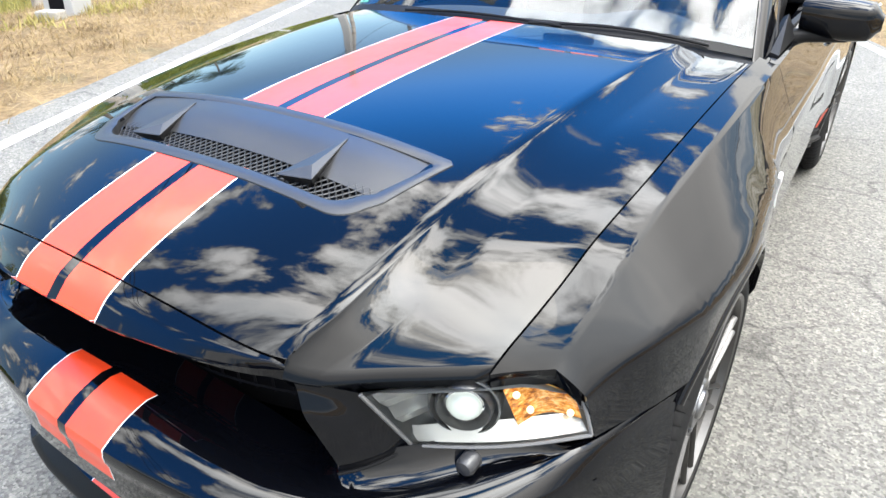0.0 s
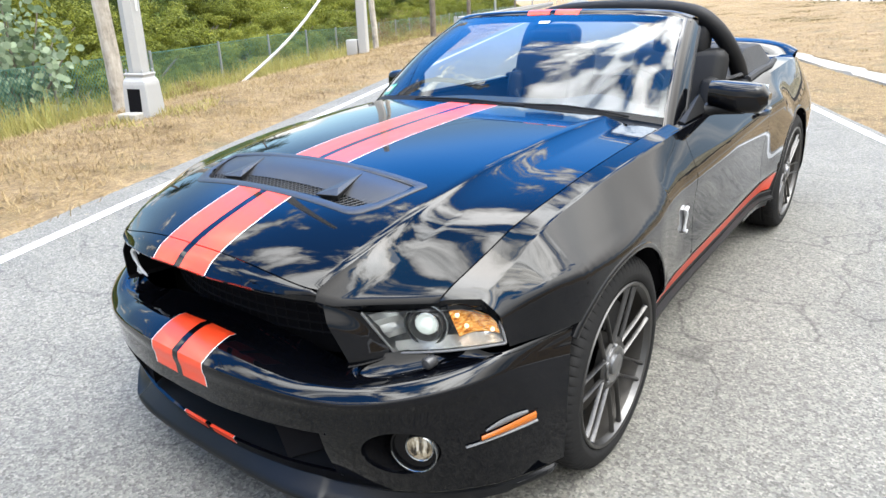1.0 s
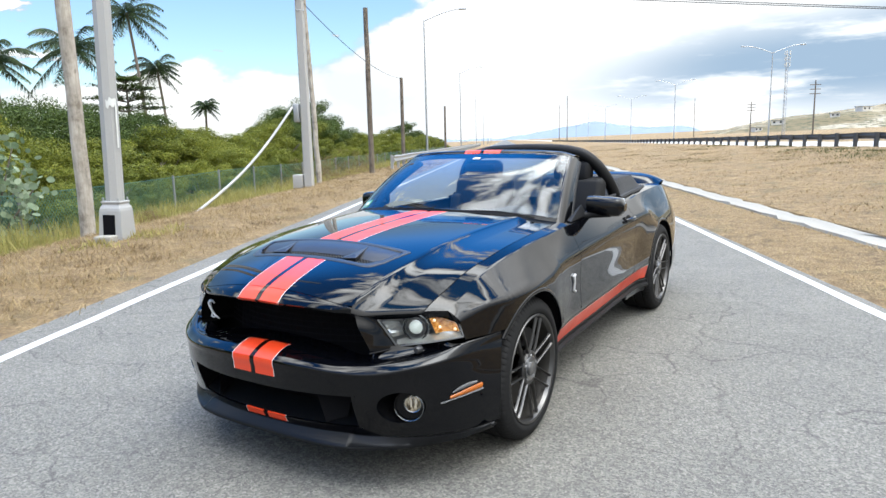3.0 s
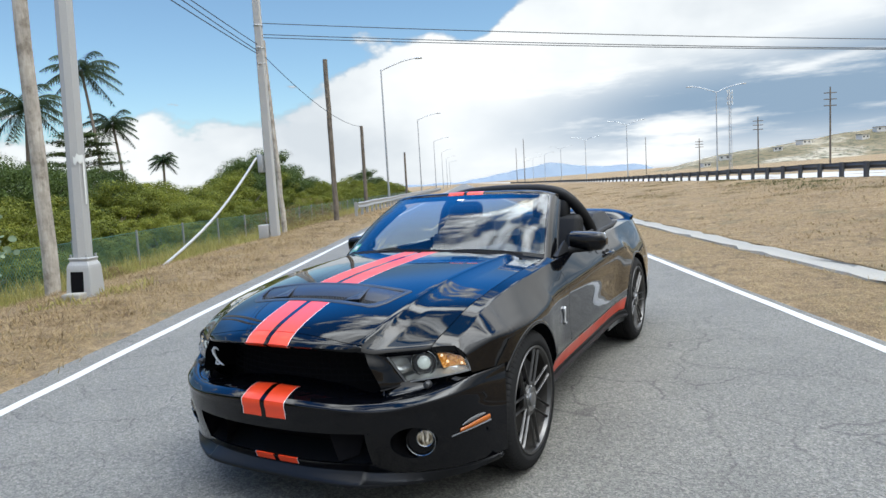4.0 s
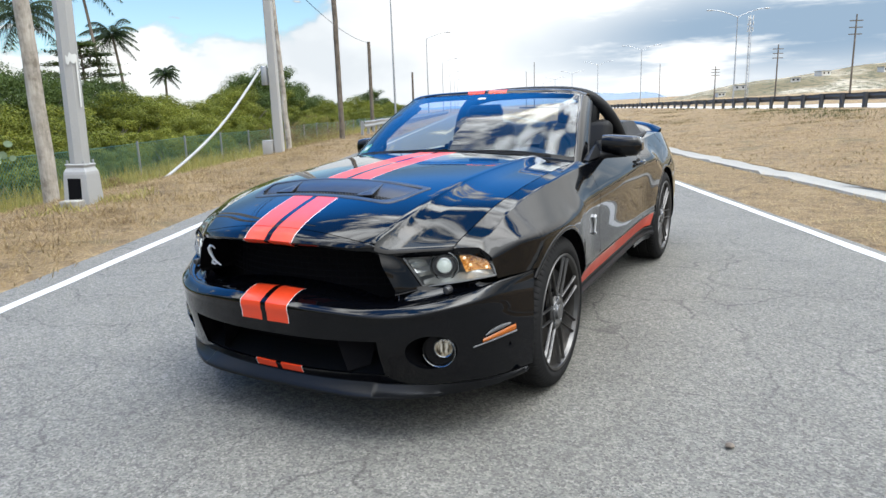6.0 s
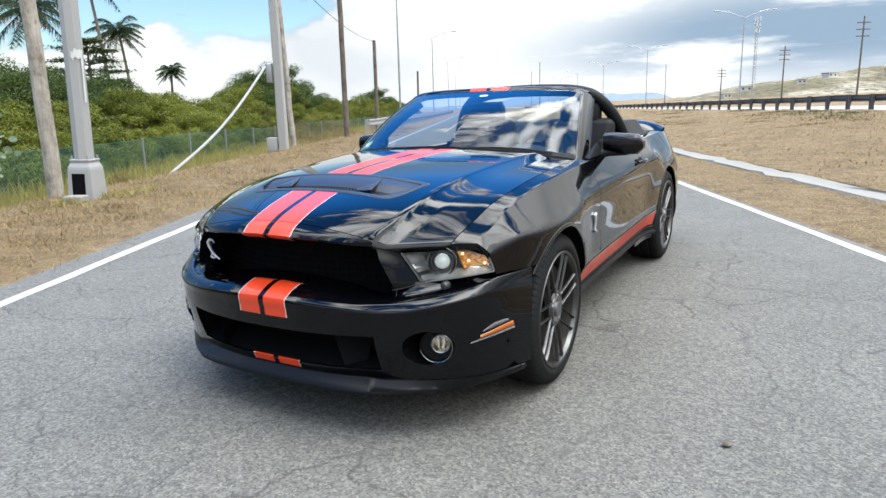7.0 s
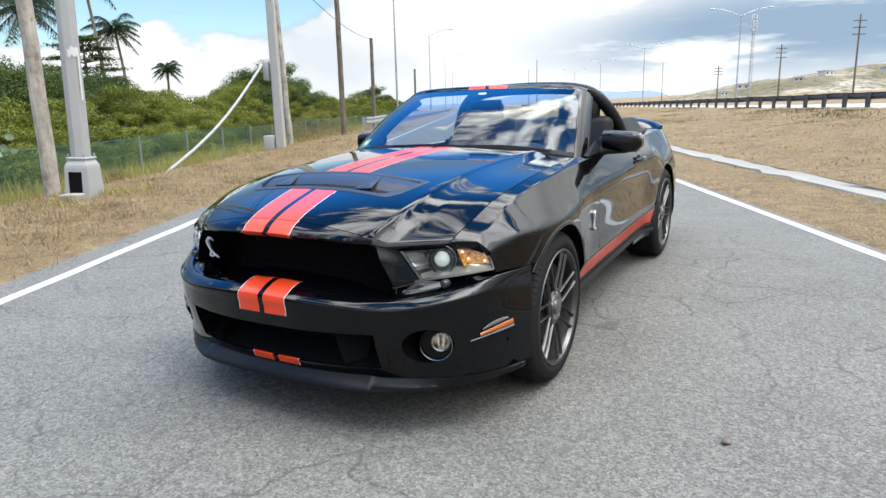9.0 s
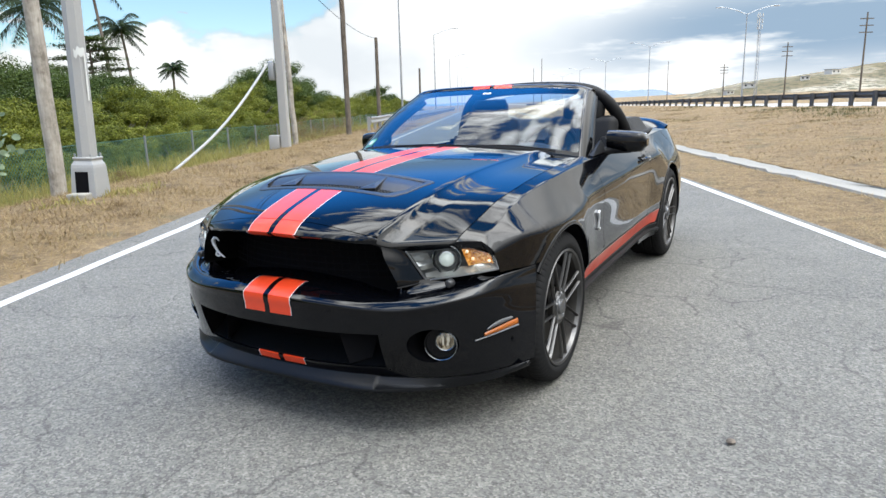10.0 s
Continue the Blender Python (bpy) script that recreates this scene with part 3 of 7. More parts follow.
mid_x = pchip([0.4, 0.5, 0.6, 0.75, 0.96, 1.2, 1.4, 1.57, 2.2, 2.8, 3.2, 3.68, 4.1, 4.4, 4.6, 4.74, 4.8], [0.785, 0.815, 0.86, 0.905, 0.922, 0.908, 0.884, 0.87, 0.857, 0.845, 0.85, 0.86, 0.845, 0.8, 0.735, 0.63, 0.53])
low_x = pchip([0.4, 0.5, 0.6, 0.75, 0.96, 1.2, 1.36, 1.57, 2.4, 3.0, 3.3, 3.68, 4.1, 4.4, 4.6, 4.74, 4.8], [0.8, 0.85, 0.886, 0.918, 0.93, 0.92, 0.895, 0.876, 0.856, 0.844, 0.855, 0.864, 0.85, 0.81, 0.745, 0.64, 0.54])
front_y = pchip([0, 0.12, 0.25, 0.35, 0.43, 0.463, 0.56, 0.669, 0.756], [0.094, 0.097, 0.116, 0.147, 0.184, 0.207, 0.285, 0.366, 0.437])
shut_y = pchip([0, 0.12, 0.3, 0.40, 0.445], [0.158, 0.161, 0.172, 0.186, 0.199])
cowl_y = pchip([0, 0.3, 0.55, 0.74], [1.50, 1.52, 1.56, 1.62])


foot_x = pchip([0.15, 0.222, 0.30, 0.37, 0.53, 0.8, 1.2, 1.7], [0.455, 0.482, 0.522, 0.552, 0.578, 0.592, 0.610, 0.632])
brow_z = pchip([-0.02, 0, 0.03, 0.08, 0.14, 0.23, 0.44, 0.69, 1.07, 1.3], [0.726, 0.744, 0.765, 0.790, 0.815, 0.85, 0.89, 0.92, 0.945, 0.953])


def shelf(x, y):
    """The flat outer part of the bonnet and the fender tops: it climbs from the level brow over the lamps."""
    d = y - front_y(x)
    return brow_z(d) - 0.3 * max(0.0, x - gap_x(y)) + 0.12 * max(0.0, gap_x(y) - x) * smooth(d, 0.0, 0.16)


def deck(x, y):
    """Height of the bonnet: dome, steep flank, outer shelf."""
    x = abs(x)
    xd, xf = dome_x(y), foot_x(y)
    zc = top_z(y)
    zd = min(dome_z(y), zc - 0.004)
    if x <= xd:
        return zc - (zc - zd) * (x / xd) ** 2.2
    zf = shelf(max(x, xf), y)
    if x >= xf:
        return zf
    s = (x - xd) / (xf - xd)
    return zd + (min(zf, zd) - zd) * s ** 0.85


def sh_z(y):
    k = smooth(y, 1.45, 1.7)
    return (1 - k) * shelf(sh_x(y), y) + k * belt_z(y) if y < 1.7 else belt_z(y)


side_roll = pchip([0, 0.3, 0.6, 0.88, 0.96, 1.0], [0, 0.33, 0.665, 0.955, 0.992, 1.0])


def side(y, z, out=0.0):
    """Half-width of the body side at a height: a broad sloping fender over the front wheel, flatter doors, a sill that tucks under."""
    xs, zs, xm, xl = sh_x(y), sh_z(y), mid_x(y), low_x(y)
    fw = smooth(y, 0.42, 0.62) * (1 - smooth(y, 1.2, 1.62))
    tuck = smooth(y, 1.22, 1.32) * (1 - smooth(y, 3.2, 3.34))
    dw = smooth(y, 1.12, 1.36) * (1 - smooth(y, 3.15, 3.6))
    zm = (1 - dw) * (0.69 + 0.040 * fw) + dw * (0.757 + 0.052 * (y - 1.3))
    if z >= zm:
        t = clamp((zs - z) / max(1e-4, zs - zm))
        x = xs + (xm - xs) * ((1 - fw) * (1 - (1 - t) ** (1.3 - 0.28 * dw)) + fw * side_roll(t))
    else:
        t = clamp((zm - z) / 0.24)
        x = xm + (xl - xm) * t
        x -= 0.008 * math.sin(math.pi * clamp((0.745 - z) / 0.27)) * smooth(y, 1.35, 1.6) * (1 - smooth(y, 2.9, 3.2))
        if z < 0.47:
            x -= 0.42 * (0.47 - max(z, 0.33)) * tuck * smooth(0.47 - z, 0.0, 0.03)
        if z < 0.36:
            x -= 0.03 * ((0.36 - z) / 0.14) ** 2 * (1 - tuck)
    return x + out


STRIPE = [-0.121, -0.1185, -0.013, 0.013, 0.1185, 0.121]


def stripe_mat(x):
    x = abs(x)
    return 1 if 0.013 < x < 0.1185 else 2 if 0.1185 < x < 0.121 else 0


PAINTS = ["black_paint", "red_stripe", "white_pinstripe"]
VENT_Y0, VENT_Y1 = 0.415, 0.640


def vent_half(y):
    return 0.378 + 0.060 * clamp((y - VENT_Y0) / (VENT_Y1 - VENT_Y0))


def in_vent(x, y, m=0.0):
    return VENT_Y0 + m < y < VENT_Y1 - m and abs(x) < vent_half(y) - m


# bonnet: sheet from the shut line to the cowl, with rolled front edge over the lamps
def bonnet():
    flats = STRIPE + steps(-0.16, -0.121, 2)[:-1] + steps(0.121, 0.16, 2)[1:] + steps(-0.1185, -0.013, 4)[1:-1] + steps(0.013, 0.1185, 4)[1:-1]
    outer = [0.16 + v for v in steps(0, 1, 14)[1:]] + [1.16 + v for v in (0.03, 0.15, 0.3, 0.45, 0.6, 0.75, 0.9, 1.0)] + [2.16 + v for v in steps(0, 1, 9)[1:]]
    xs = sorted(set([round(v, 5) for v in flats + outer + [-v for v in outer]]))
    ts = [0, 0.006, 0.015, 0.03, 0.05, 0.075] + steps(0.1, 1.0, 50)

    def column(c, y):
        """Across: flat stripes, then out to the dome's crease, down its flank, and out to the gap."""
        a = abs(c)
        if a <= 0.16:
            return c
        xd, xg = dome_x(y), gap_x(y) - 0.0015
        xf = foot_x(y)
        x = 0.16 + (xd - 0.16) * (a - 0.16) if a <= 1.16 else xd + (xf - xd) * (a - 1.16) if a <= 2.16 else xf + (xg - xf) * (a - 2.16)
        return math.copysign(x, c)

    def y0(x):
        a = abs(x)
        return shut_y(a) + 0.0015 if a < 0.44 else front_y(a)

    def f(c, t):
        y = 0.3
        for _ in range(12):
            x = column(c, y)
            ya = y0(x)
            y = 0.5 * y + 0.5 * (ya + (cowl_y(abs(x)) - 0.01 - ya) * t)
        return Vector((x, y, deck(x, y)))

    g = grid(f, xs, ts, mat=lambda c, t: stripe_mat(c))
    # leave out what the vent covers
    kill = [fc for fc in g.faces if in_vent(fc.calc_center_median().x, fc.calc_center_median().y, 0.018)]
    bmesh.ops.delete(g, geom=kill, context="FACES")
    # rolled edge above the lamps
    lip = [e for e in g.edges if e.is_boundary and all(abs(v.co.x) > 0.43 and abs(v.co.y - front_y(min(abs(v.co.x), 0.75))) < 0.02 for v in e.verts)]
    ext = bmesh.ops.extrude_edge_only(g, edges=lip)
    for v in [q for q in ext["geom"] if isinstance(q, bmesh.types.BMVert)]:
        v.co += Vector((0, -0.006, -0.012))
    lip2 = [q for q in ext["geom"] if isinstance(q, bmesh.types.BMEdge) and q.is_boundary]
    ext = bmesh.ops.extrude_edge_only(g, edges=lip2)
    for v in [q for q in ext["geom"] if isinstance(q, bmesh.types.BMVert)]:
        v.co += Vector((0, 0.012, -0.02))
    return g


hood = part("bonnet", bonnet(), PAINTS, car, "black bonnet with twin red stripes and raised dome", solid=0.006)

# nose strip between the shut line and the grille
def nose(x, t):
    a = min(abs(x), 0.445)
    if t < 0.34:                         # rolled under
        k = (0.34 - t) / 0.34
        y, z = front_y(a), deck(a, front_y(a) + 0.012) - 0.006 - 0.010 * smooth(a, 0.22, 0.44)
        return Vector((x, y + 0.05 * k * k, z - 0.028 * k))
    y = front_y(a) + (shut_y(a) - 0.0015 - front_y(a)) * ((t - 0.34) / 0.66)
    return Vector((x, y, deck(a, y) - (0.008 + 0.010 * smooth(a, 0.22, 0.44)) * (1 - smooth(t, 0.34, 0.75))))


part("nose_panel", grid(nose, sorted(set(STRIPE + steps(-0.445, 0.445, 40))), steps(0, 1, 12), mat=lambda x, t: stripe_mat(x)), PAINTS, car, "black nose panel with red stripes", solid=0.004)

# bonnet vent
def vent_z(x, y):
    return deck(x, y)


vent = new("bonnet_vent")
vent.parent = car
vent["label"] = "matte black heat extractor vent with mesh"


def rounded_vent(inset, n=14, r=0.06):
    """Outline of the vent, counted round, with rounded front corners."""
    pts = []
    y0, y1 = VENT_Y0 + inset, VENT_Y1 - inset
    w0, w1 = vent_half(VENT_Y0) - inset, vent_half(VENT_Y1) - inset
    for k in steps(0, 1, n):
        pts.append((-w0 + r + (2 * w0 - 2 * r) * k, y0))
    for k in steps(0.1, 0.9, 6):
        a = -math.pi / 2 + k * math.pi / 2 * 0.85
        pts.append((w0 - r + r * math.cos(a) * 1.05, y0 + r + r * math.sin(a)))
    for k in steps(0.3, 0.96, 4):
        pts.append((w0 + (w1 - w0) * k, y0 + (y1 - y0) * k))
    for k in steps(0, 1, n):
        pts.append((w1 - 0.012 - (2 * w1 - 0.024) * k, y1))
    for k in steps(0.04, 0.7, 4):
        pts.append((-w1 + (w1 - w0) * k, y1 - (y1 - y0) * k))
    for k in steps(0.1, 0.9, 6):
        a = math.pi + 0.15 * math.pi / 2 + k * math.pi / 2 * 0.85
        pts.append((-w0 + r + r * math.cos(a) * 1.05, y0 + r + r * math.sin(a)))
    return pts


bm = bmesh.new()
rings = []
for inset, up_ in ((-0.004, -0.004), (-0.002, 0.002), (0.004, 0.003), (0.020, 0.003), (0.024, 0.0005), (0.025, -0.02)):
    rings.append([bm.verts.new((x, y, vent_z(x, y) + up_)) for x, y in rounded_vent(inset)])
for r0, r1 in zip(rings, rings[1:]):
    for j in range(len(r0)):
        bm.faces.new((r0[j], r0[(j + 1) % len(r0)], r1[(j + 1) % len(r0)], r1[j]))
part("vent_frame", bm, "vent_plastic", vent)


def ramp_z(x, y):
    k = smooth(y, 0.44, 0.58)
    return vent_z(x, y) - 0.026 + 0.027 * k ** 0.8


bm = grid(lambda x, y: Vector((x * (vent_half(y) - 0.026), y, ramp_z(x * vent_half(y), y))), steps(-1, 1, 24), steps(0.500, VENT_Y1 - 0.020, 8))
part("vent_panel", bm, "vent_plastic", vent)
# near-black sheet stands in for the shade below the mesh
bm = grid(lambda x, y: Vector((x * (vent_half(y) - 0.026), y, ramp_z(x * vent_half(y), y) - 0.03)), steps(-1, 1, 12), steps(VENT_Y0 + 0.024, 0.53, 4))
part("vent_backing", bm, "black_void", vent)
bm = bmesh.new()
for sgn in (1, -1):
    for k in range(-46, 47):
        x0 = k * 0.0165
        p = []
        for s in steps(0, 1, 5):
            x, y = x0 + sgn * 0.075 * (s - 0.5), 0.438 + 0.075 * s
            if abs(x) < vent_half(y) - 0.028:
                p.append((x, y, ramp_z(x, y) + 0.012 * (1 - s) ** 2 - 0.004))
        if len(p) > 1:
            tube(bm, p, 0.0016, 4, False)
part("vent_mesh", bm, "vent_plastic", vent)
for x0 in (-0.215, 0.215):
    bm = bmesh.new()
    s_ = 1 if x0 > 0 else -1
    A = bm.verts.new((x0 + 0.008 * s_, 0.602, vent_z(x0, 0.602) + 0.002))
    B = bm.verts.new((x0 - 0.040, 0.450, vent_z(x0, 0.450) + 0.002))
    C = bm.verts.new((x0 + 0.040, 0.462, vent_z(x0, 0.462) + 0.002))
    D = bm.verts.new((x0 + 0.014, 0.492, vent_z(x0, 0.492) + 0.007))
    E_ = bm.verts.new((x0, 0.50, vent_z(x0, 0.5) - 0.06))
    for q in ((A, B, D), (A, D, C), (B, C, D), (A, E_, B), (A, C, E_), (B, E_, C)):
        bm.faces.new(q)
    part("vent_fin", bm, "vent_plastic", vent, flat=True, bevel=0.002)

DOOR_Y0, DOOR_Y1 = 1.7015, 2.90


def arch(y, yc, r, zc, floor):
    d = abs(y - yc)
    return max(floor, zc + math.sqrt(r * r - d * d)) if d < r else floor


def side_cols(a, b, n, extra=()):
    return sorted(set(round(v, 4) for v in steps(a, b, n) + [e for e in extra if a < e < b]))


def arch_cols(yc, r):
    return [yc + r * math.cos(k) * 0.9995 for k in steps(0, math.pi, 36)]


for sgn in (1, -1):
    # fender: top strip outside the gap, then the side down to the arch
    def fender(y, v):
        k = 1 + v if v < 0 else 1.0
        y = max(y, 0.366 + 0.071 * k + (0.025 * v if v > 0 else 0.0))     # the front edge slants back over the lamp
        zb = 0.612 if y < 0.69 else arch(y, FY, FR, FZ, 0.27)
        zs = sh_z(y)
        if v < 0:                                   # top strip
            x = gap_x(y) + 0.0015 + (sh_x(y) - gap_x(y) - 0.0015) * k
            return Vector((sgn * x, y, deck(x, y)))
        z = zs + (zb - zs) * v
        return Vector((sgn * side(y, z), y, z))

    cols = side_cols(0.366, 0.47, 10) + side_cols(0.49, 1.70, 32, arch_cols(FY, FR) + [0.69])
    bm = grid(fender, cols, steps(-1, 0, 5)[:-1] + [0, 0.015, 0.035, 0.06, 0.09, 0.13] + steps(0.18, 1, 18))
    lip = [e for e in bm.edges if e.is_boundary and all(v.co.y < 0.448 and v.co.z > 0.70 and abs(v.co.x) > gap_x(v.co.y) + 0.001 for v in e.verts)]
    ext = bmesh.ops.extrude_edge_only(bm, edges=lip)
    for v in [q for q in ext["geom"] if isinstance(q, bmesh.types.BMVert)]:
        v.co += Vector((0, 0.004, -0.03))
    part("fender", bm, "black_paint", car, solid=0.012)
    bm = grid(lambda y, k: Vector((sgn * (side(y, arch(y, FY, FR, FZ, 0.235)) - 0.004 - 0.25 * k), y, arch(y, FY, FR + 0.004, FZ, 0.2) + 0.01)), side_cols(FY - FR, FY + FR, 2, arch_cols(FY, FR)), [0, 0.5, 1, 2])
    part("wheel_well", bm, "black_void", car)

    def door(y, v):
        zs, zb = sh_z(y), 0.330
        if v < 0:                                   # inward turned top edge
            return Vector((sgn * (sh_x(y) + 0.07 * v), y, zs + 0.004 * math.sin(math.pi * -v)))
        z = zs + (zb - zs) * v
        return Vector((sgn * side(y, z), y, z))

    ob = part("door", grid(door, steps(DOOR_Y0 + 0.002, DOOR_Y1 - 0.002, 28), [-1, -0.5, 0, 0.015, 0.035, 0.06, 0.09, 0.13] + steps(0.18, 1, 18)), "black_paint", car, solid=0.012)
    bm = bmesh.new()
    pts = [(sgn * (side(y, 0.852) + 0.012 + 0.02 * math.sin(math.pi * (y - 2.66) / 0.2)), y, 0.852 + 0.02 * (y - 2.66)) for y in steps(2.66, 2.86, 8)]
    tube(bm, pts, [0.008, 0.013, 0.014, 0.014, 0.014, 0.014, 0.014, 0.013, 0.008], 8)
    part("door_handle", bm, "black_paint", ob)
    bm = bmesh.new()
    lathe(bm, [(0.002, 0.0), (0.002, 0.03), (0.0, 0.034), (-0.004, 0.035)], 20)
    move(bm, Matrix.Translation((sgn * (side(2.75, 0.85) + 0.001), 2.74, 0.85)) @ Matrix.Diagonal((sgn, 2.0, 1.0, 1.0)))
    part("handle_recess", bm, "black_plastic", ob)

    def quarter(y, v):
        zs = sh_z(y)
        zb = arch(y, RY, RR, RZ, 0.235 + 0.12 * smooth(y, 4.2, 4.7))
        if v < 0:
            return Vector((sgn * (sh_x(y) + 0.09 * v), y, zs + 0.012 * math.sin(math.pi / 2 * -v)))
        z = zs + (zb - zs) * v
        return Vector((sgn * side(y, z), y, z))

    cols = side_cols(DOOR_Y1 + 0.002, 4.79, 40, arch_cols(RY, RR))
    part("quarter_panel", grid(quarter, cols, [-1, -0.5, 0, 0.015, 0.035, 0.06, 0.09, 0.13] + steps(0.18, 1, 18)), "black_paint", car, solid=0.012)
    bm = grid(lambda y, k: Vector((sgn * (side(y, arch(y, RY, RR, RZ, 0.235)) - 0.004 - 0.25 * k), y, arch(y, RY, RR + 0.004, RZ, 0.2) + 0.01)), side_cols(RY - RR, RY + RR, 2, arch_cols(RY, RR)), [0, 0.5, 1, 2])
    part("wheel_well", bm, "black_void", car)

    # flat flanges round both wheel arches
    for yc, r, zc, a0, a1 in ((FY, FR, FZ, -0.22, 2.5), (RY, RR, RZ, -0.25, math.pi + 0.25)):
        def lip_at(k, j, yc=yc, r=r, zc=zc):
            rr, out = ((r - 0.004, -0.012), (r - 0.004, 0.002), (r + 0.001, 0.004), (r + 0.007, 0.004), (r + 0.011, 0.002), (r + 0.014, -0.002))[int(j)]
            y, z = yc + rr * math.cos(k), zc + rr * math.sin(k)
            return Vector((sgn * side(clamp(y, 0.55, 4.6), z, out), y, z))

        part("arch_lip", grid(lip_at, steps(a0, a1, 48), list(range(6))), "black_paint", car)

    # red side stripe, just proud of the paint
    def sidestripe(y, v):
        z = 0.328 + 0.104 * v + 0.012 * (y - 1.36) / 1.7
        return Vector((sgn * (side(y, z) + 0.0035), y, z))

    part("side_stripe", grid(sidestripe, steps(1.352, 3.26, 30), [0, 0.5, 0.95, 1], mat=lambda y, v: 0 if v < 0.95 else 1), ["red_stripe", "white_pinstripe"], car, "red painted stripe along the sill")
    # sill skirt
    prof = [(-0.008, 0.334), (-0.001, 0.327), (-0.006, 0.312), (-0.006, 0.302), (0.012, 0.294), (0.015, 0.286), (0.010, 0.279), (-0.05, 0.266), (-0.14, 0.260)]
    bm = grid(lambda y, j: Vector((sgn * (side(y, 0.332) + 0.006 + prof[int(j)][0]), y, prof[int(j)][1])), steps(FY + FR + 0.025, RY - RR - 0.01, 16), list(range(len(prof))))
    part("side_skirt", bm, "black_plastic", car)

# ---- front bumper ----
# four lines run round the bumper: the shelf's front edge, the fold, the belly and the bottom edge
EK = [0, 0.12, 0.3, 0.43, 0.56, 0.68, 0.79, 0.88, 0.95, 1.0]


def rail_line(xs, ys, zs):
    fs = [pchip(EK, v) for v in (xs, ys, zs)]
    return lambda e: Vector([f(e) for f in fs])


shelf_line = rail_line([0, 0.12, 0.30, 0.40, 0.508, 0.585, 0.659, 0.738, 0.803, 0.880], [0.147, 0.148, 0.155, 0.165, 0.190, 0.235, 0.305, 0.385, 0.452, 0.655],
                       [0.582, 0.578, 0.562, 0.550, 0.546, 0.553, 0.564, 0.579, 0.598, 0.608])
fold_line = rail_line([0, 0.12, 0.30, 0.42, 0.522, 0.61, 0.697, 0.764, 0.816, 0.886], [0.050, 0.053, 0.075, 0.103, 0.143, 0.190, 0.262, 0.345, 0.432, 0.652],
                      [0.541, 0.539, 0.531, 0.522, 0.517, 0.523, 0.535, 0.546, 0.560, 0.580])
belly_line = rail_line([0, 0.12, 0.30, 0.43, 0.545, 0.65, 0.74, 0.81, 0.859, 0.905], [0.058, 0.060, 0.083, 0.118, 0.163, 0.230, 0.322, 0.408, 0.490, 0.600], [0.40] * 10)
bottom_line = rail_line([0, 0.12, 0.30, 0.43, 0.55, 0.66, 0.75, 0.82, 0.865, 0.900], [0.118, 0.120, 0.140, 0.172, 0.212, 0.268, 0.345, 0.430, 0.515, 0.600], [0.235] * 10)


def face_at(e, z):
    """Point on the bumper's face below the fold."""
    f, l, o = fold_line(e), belly_line(e), bottom_line(e)
    zs = [o.z, l.z, f.z]
    return Vector((pchip(zs, [o.x, l.x, f.x])(z), pchip(zs, [o.y, l.y, f.y])(z), z))


def e_at(x, z):
    """Where along the bumper the face has a given half-width."""
    lo, hi = 0.0, 1.0
    for _ in range(24):
        m = (lo + hi) / 2
        lo, hi = (m, hi) if face_at(m, z).x < x else (lo, m)
    return lo


def bump_row(s, v):
    """v below 0: the dark shelf behind; 0 to 1: the chamfer down to the fold; from 2: the face, by height."""
    e = abs(s)
    if v < 0:
        t = shelf_line(e)
        k = -v
        back = 0.10 - 0.045 * smooth(e, 0.42, 0.6) - 0.05 * smooth(e, 0.82, 0.95)
        rise = 0.012 * (1 - smooth(e, 0.3, 0.45)) + 0.045 * smooth(e, 0.47, 0.58) * (1 - smooth(e, 0.84, 0.95))
        p = Vector((t.x - 0.35 * back * k * smooth(e, 0.5, 0.7), t.y + back * k, t.z + rise * k * k - 0.006 * math.sin(math.pi * k)))
    elif v <= 1:
        t, f = shelf_line(e), fold_line(e)
        p = t.lerp(f, v)
        p.z += 0.007 * math.sin(math.pi * v)
    elif v < 2.01:                           # a tight roll under the fold
        f, q = fold_line(e), face_at(e, 0.498)
        k = v - 1
        p = f.lerp(q, k)
        p.y -= 0.004 * math.sin(math.pi * k)
    else:
        p = face_at(e, 4.0 - v)
    return Vector((math.copysign(p.x, s), p.y, p.z))


I_TOP, I_LOW, I_END = 0.418, 0.272, 0.473
FOG = Vector((0.638, 0.235, 0.366))
F_E0, F_E1, F_Z0, F_Z1 = 0.545, 0.80, 0.258, 0.478
zrows = sorted({0.498, 0.488, 0.478, 0.466, 0.452, 0.435, I_TOP, 0.40, 0.38, 0.36, 0.34, 0.32, 0.30, 0.285, I_LOW, 0.258, 0.245, 0.235}, reverse=True)
vrows = [-1, -0.8, -0.6, -0.4, -0.2, -0.08, 0, 0.06, 0.2, 0.4, 0.6, 0.8, 0.93, 1.0, 1.12, 1.35, 1.65] + [4.0 - z for z in zrows]
ecols = sorted(set(STRIPE + [round(g * v, 4) for g in (1, -1) for v in steps(0.121, I_END, 22) + steps(I_END, F_E0, 5) + steps(F_E0, F_E1, 16) + steps(F_E1, 1.0, 16)]))


def bump_hole(s, v):
    e, z = abs(s), 4.0 - v
    if v > 2.01 and e < I_END and I_LOW < z < I_TOP:
        return False
    return not (v > 2.01 and F_E0 < e < F_E1 and F_Z0 < z < F_Z1)


def bump_paint(s, v):
    red_ = -0.3 < v < 2.01 or (v > 2.01 and (4.0 - v > 0.466 or 0.245 < 4.0 - v < I_LOW))
    return stripe_mat(s) if red_ else 0


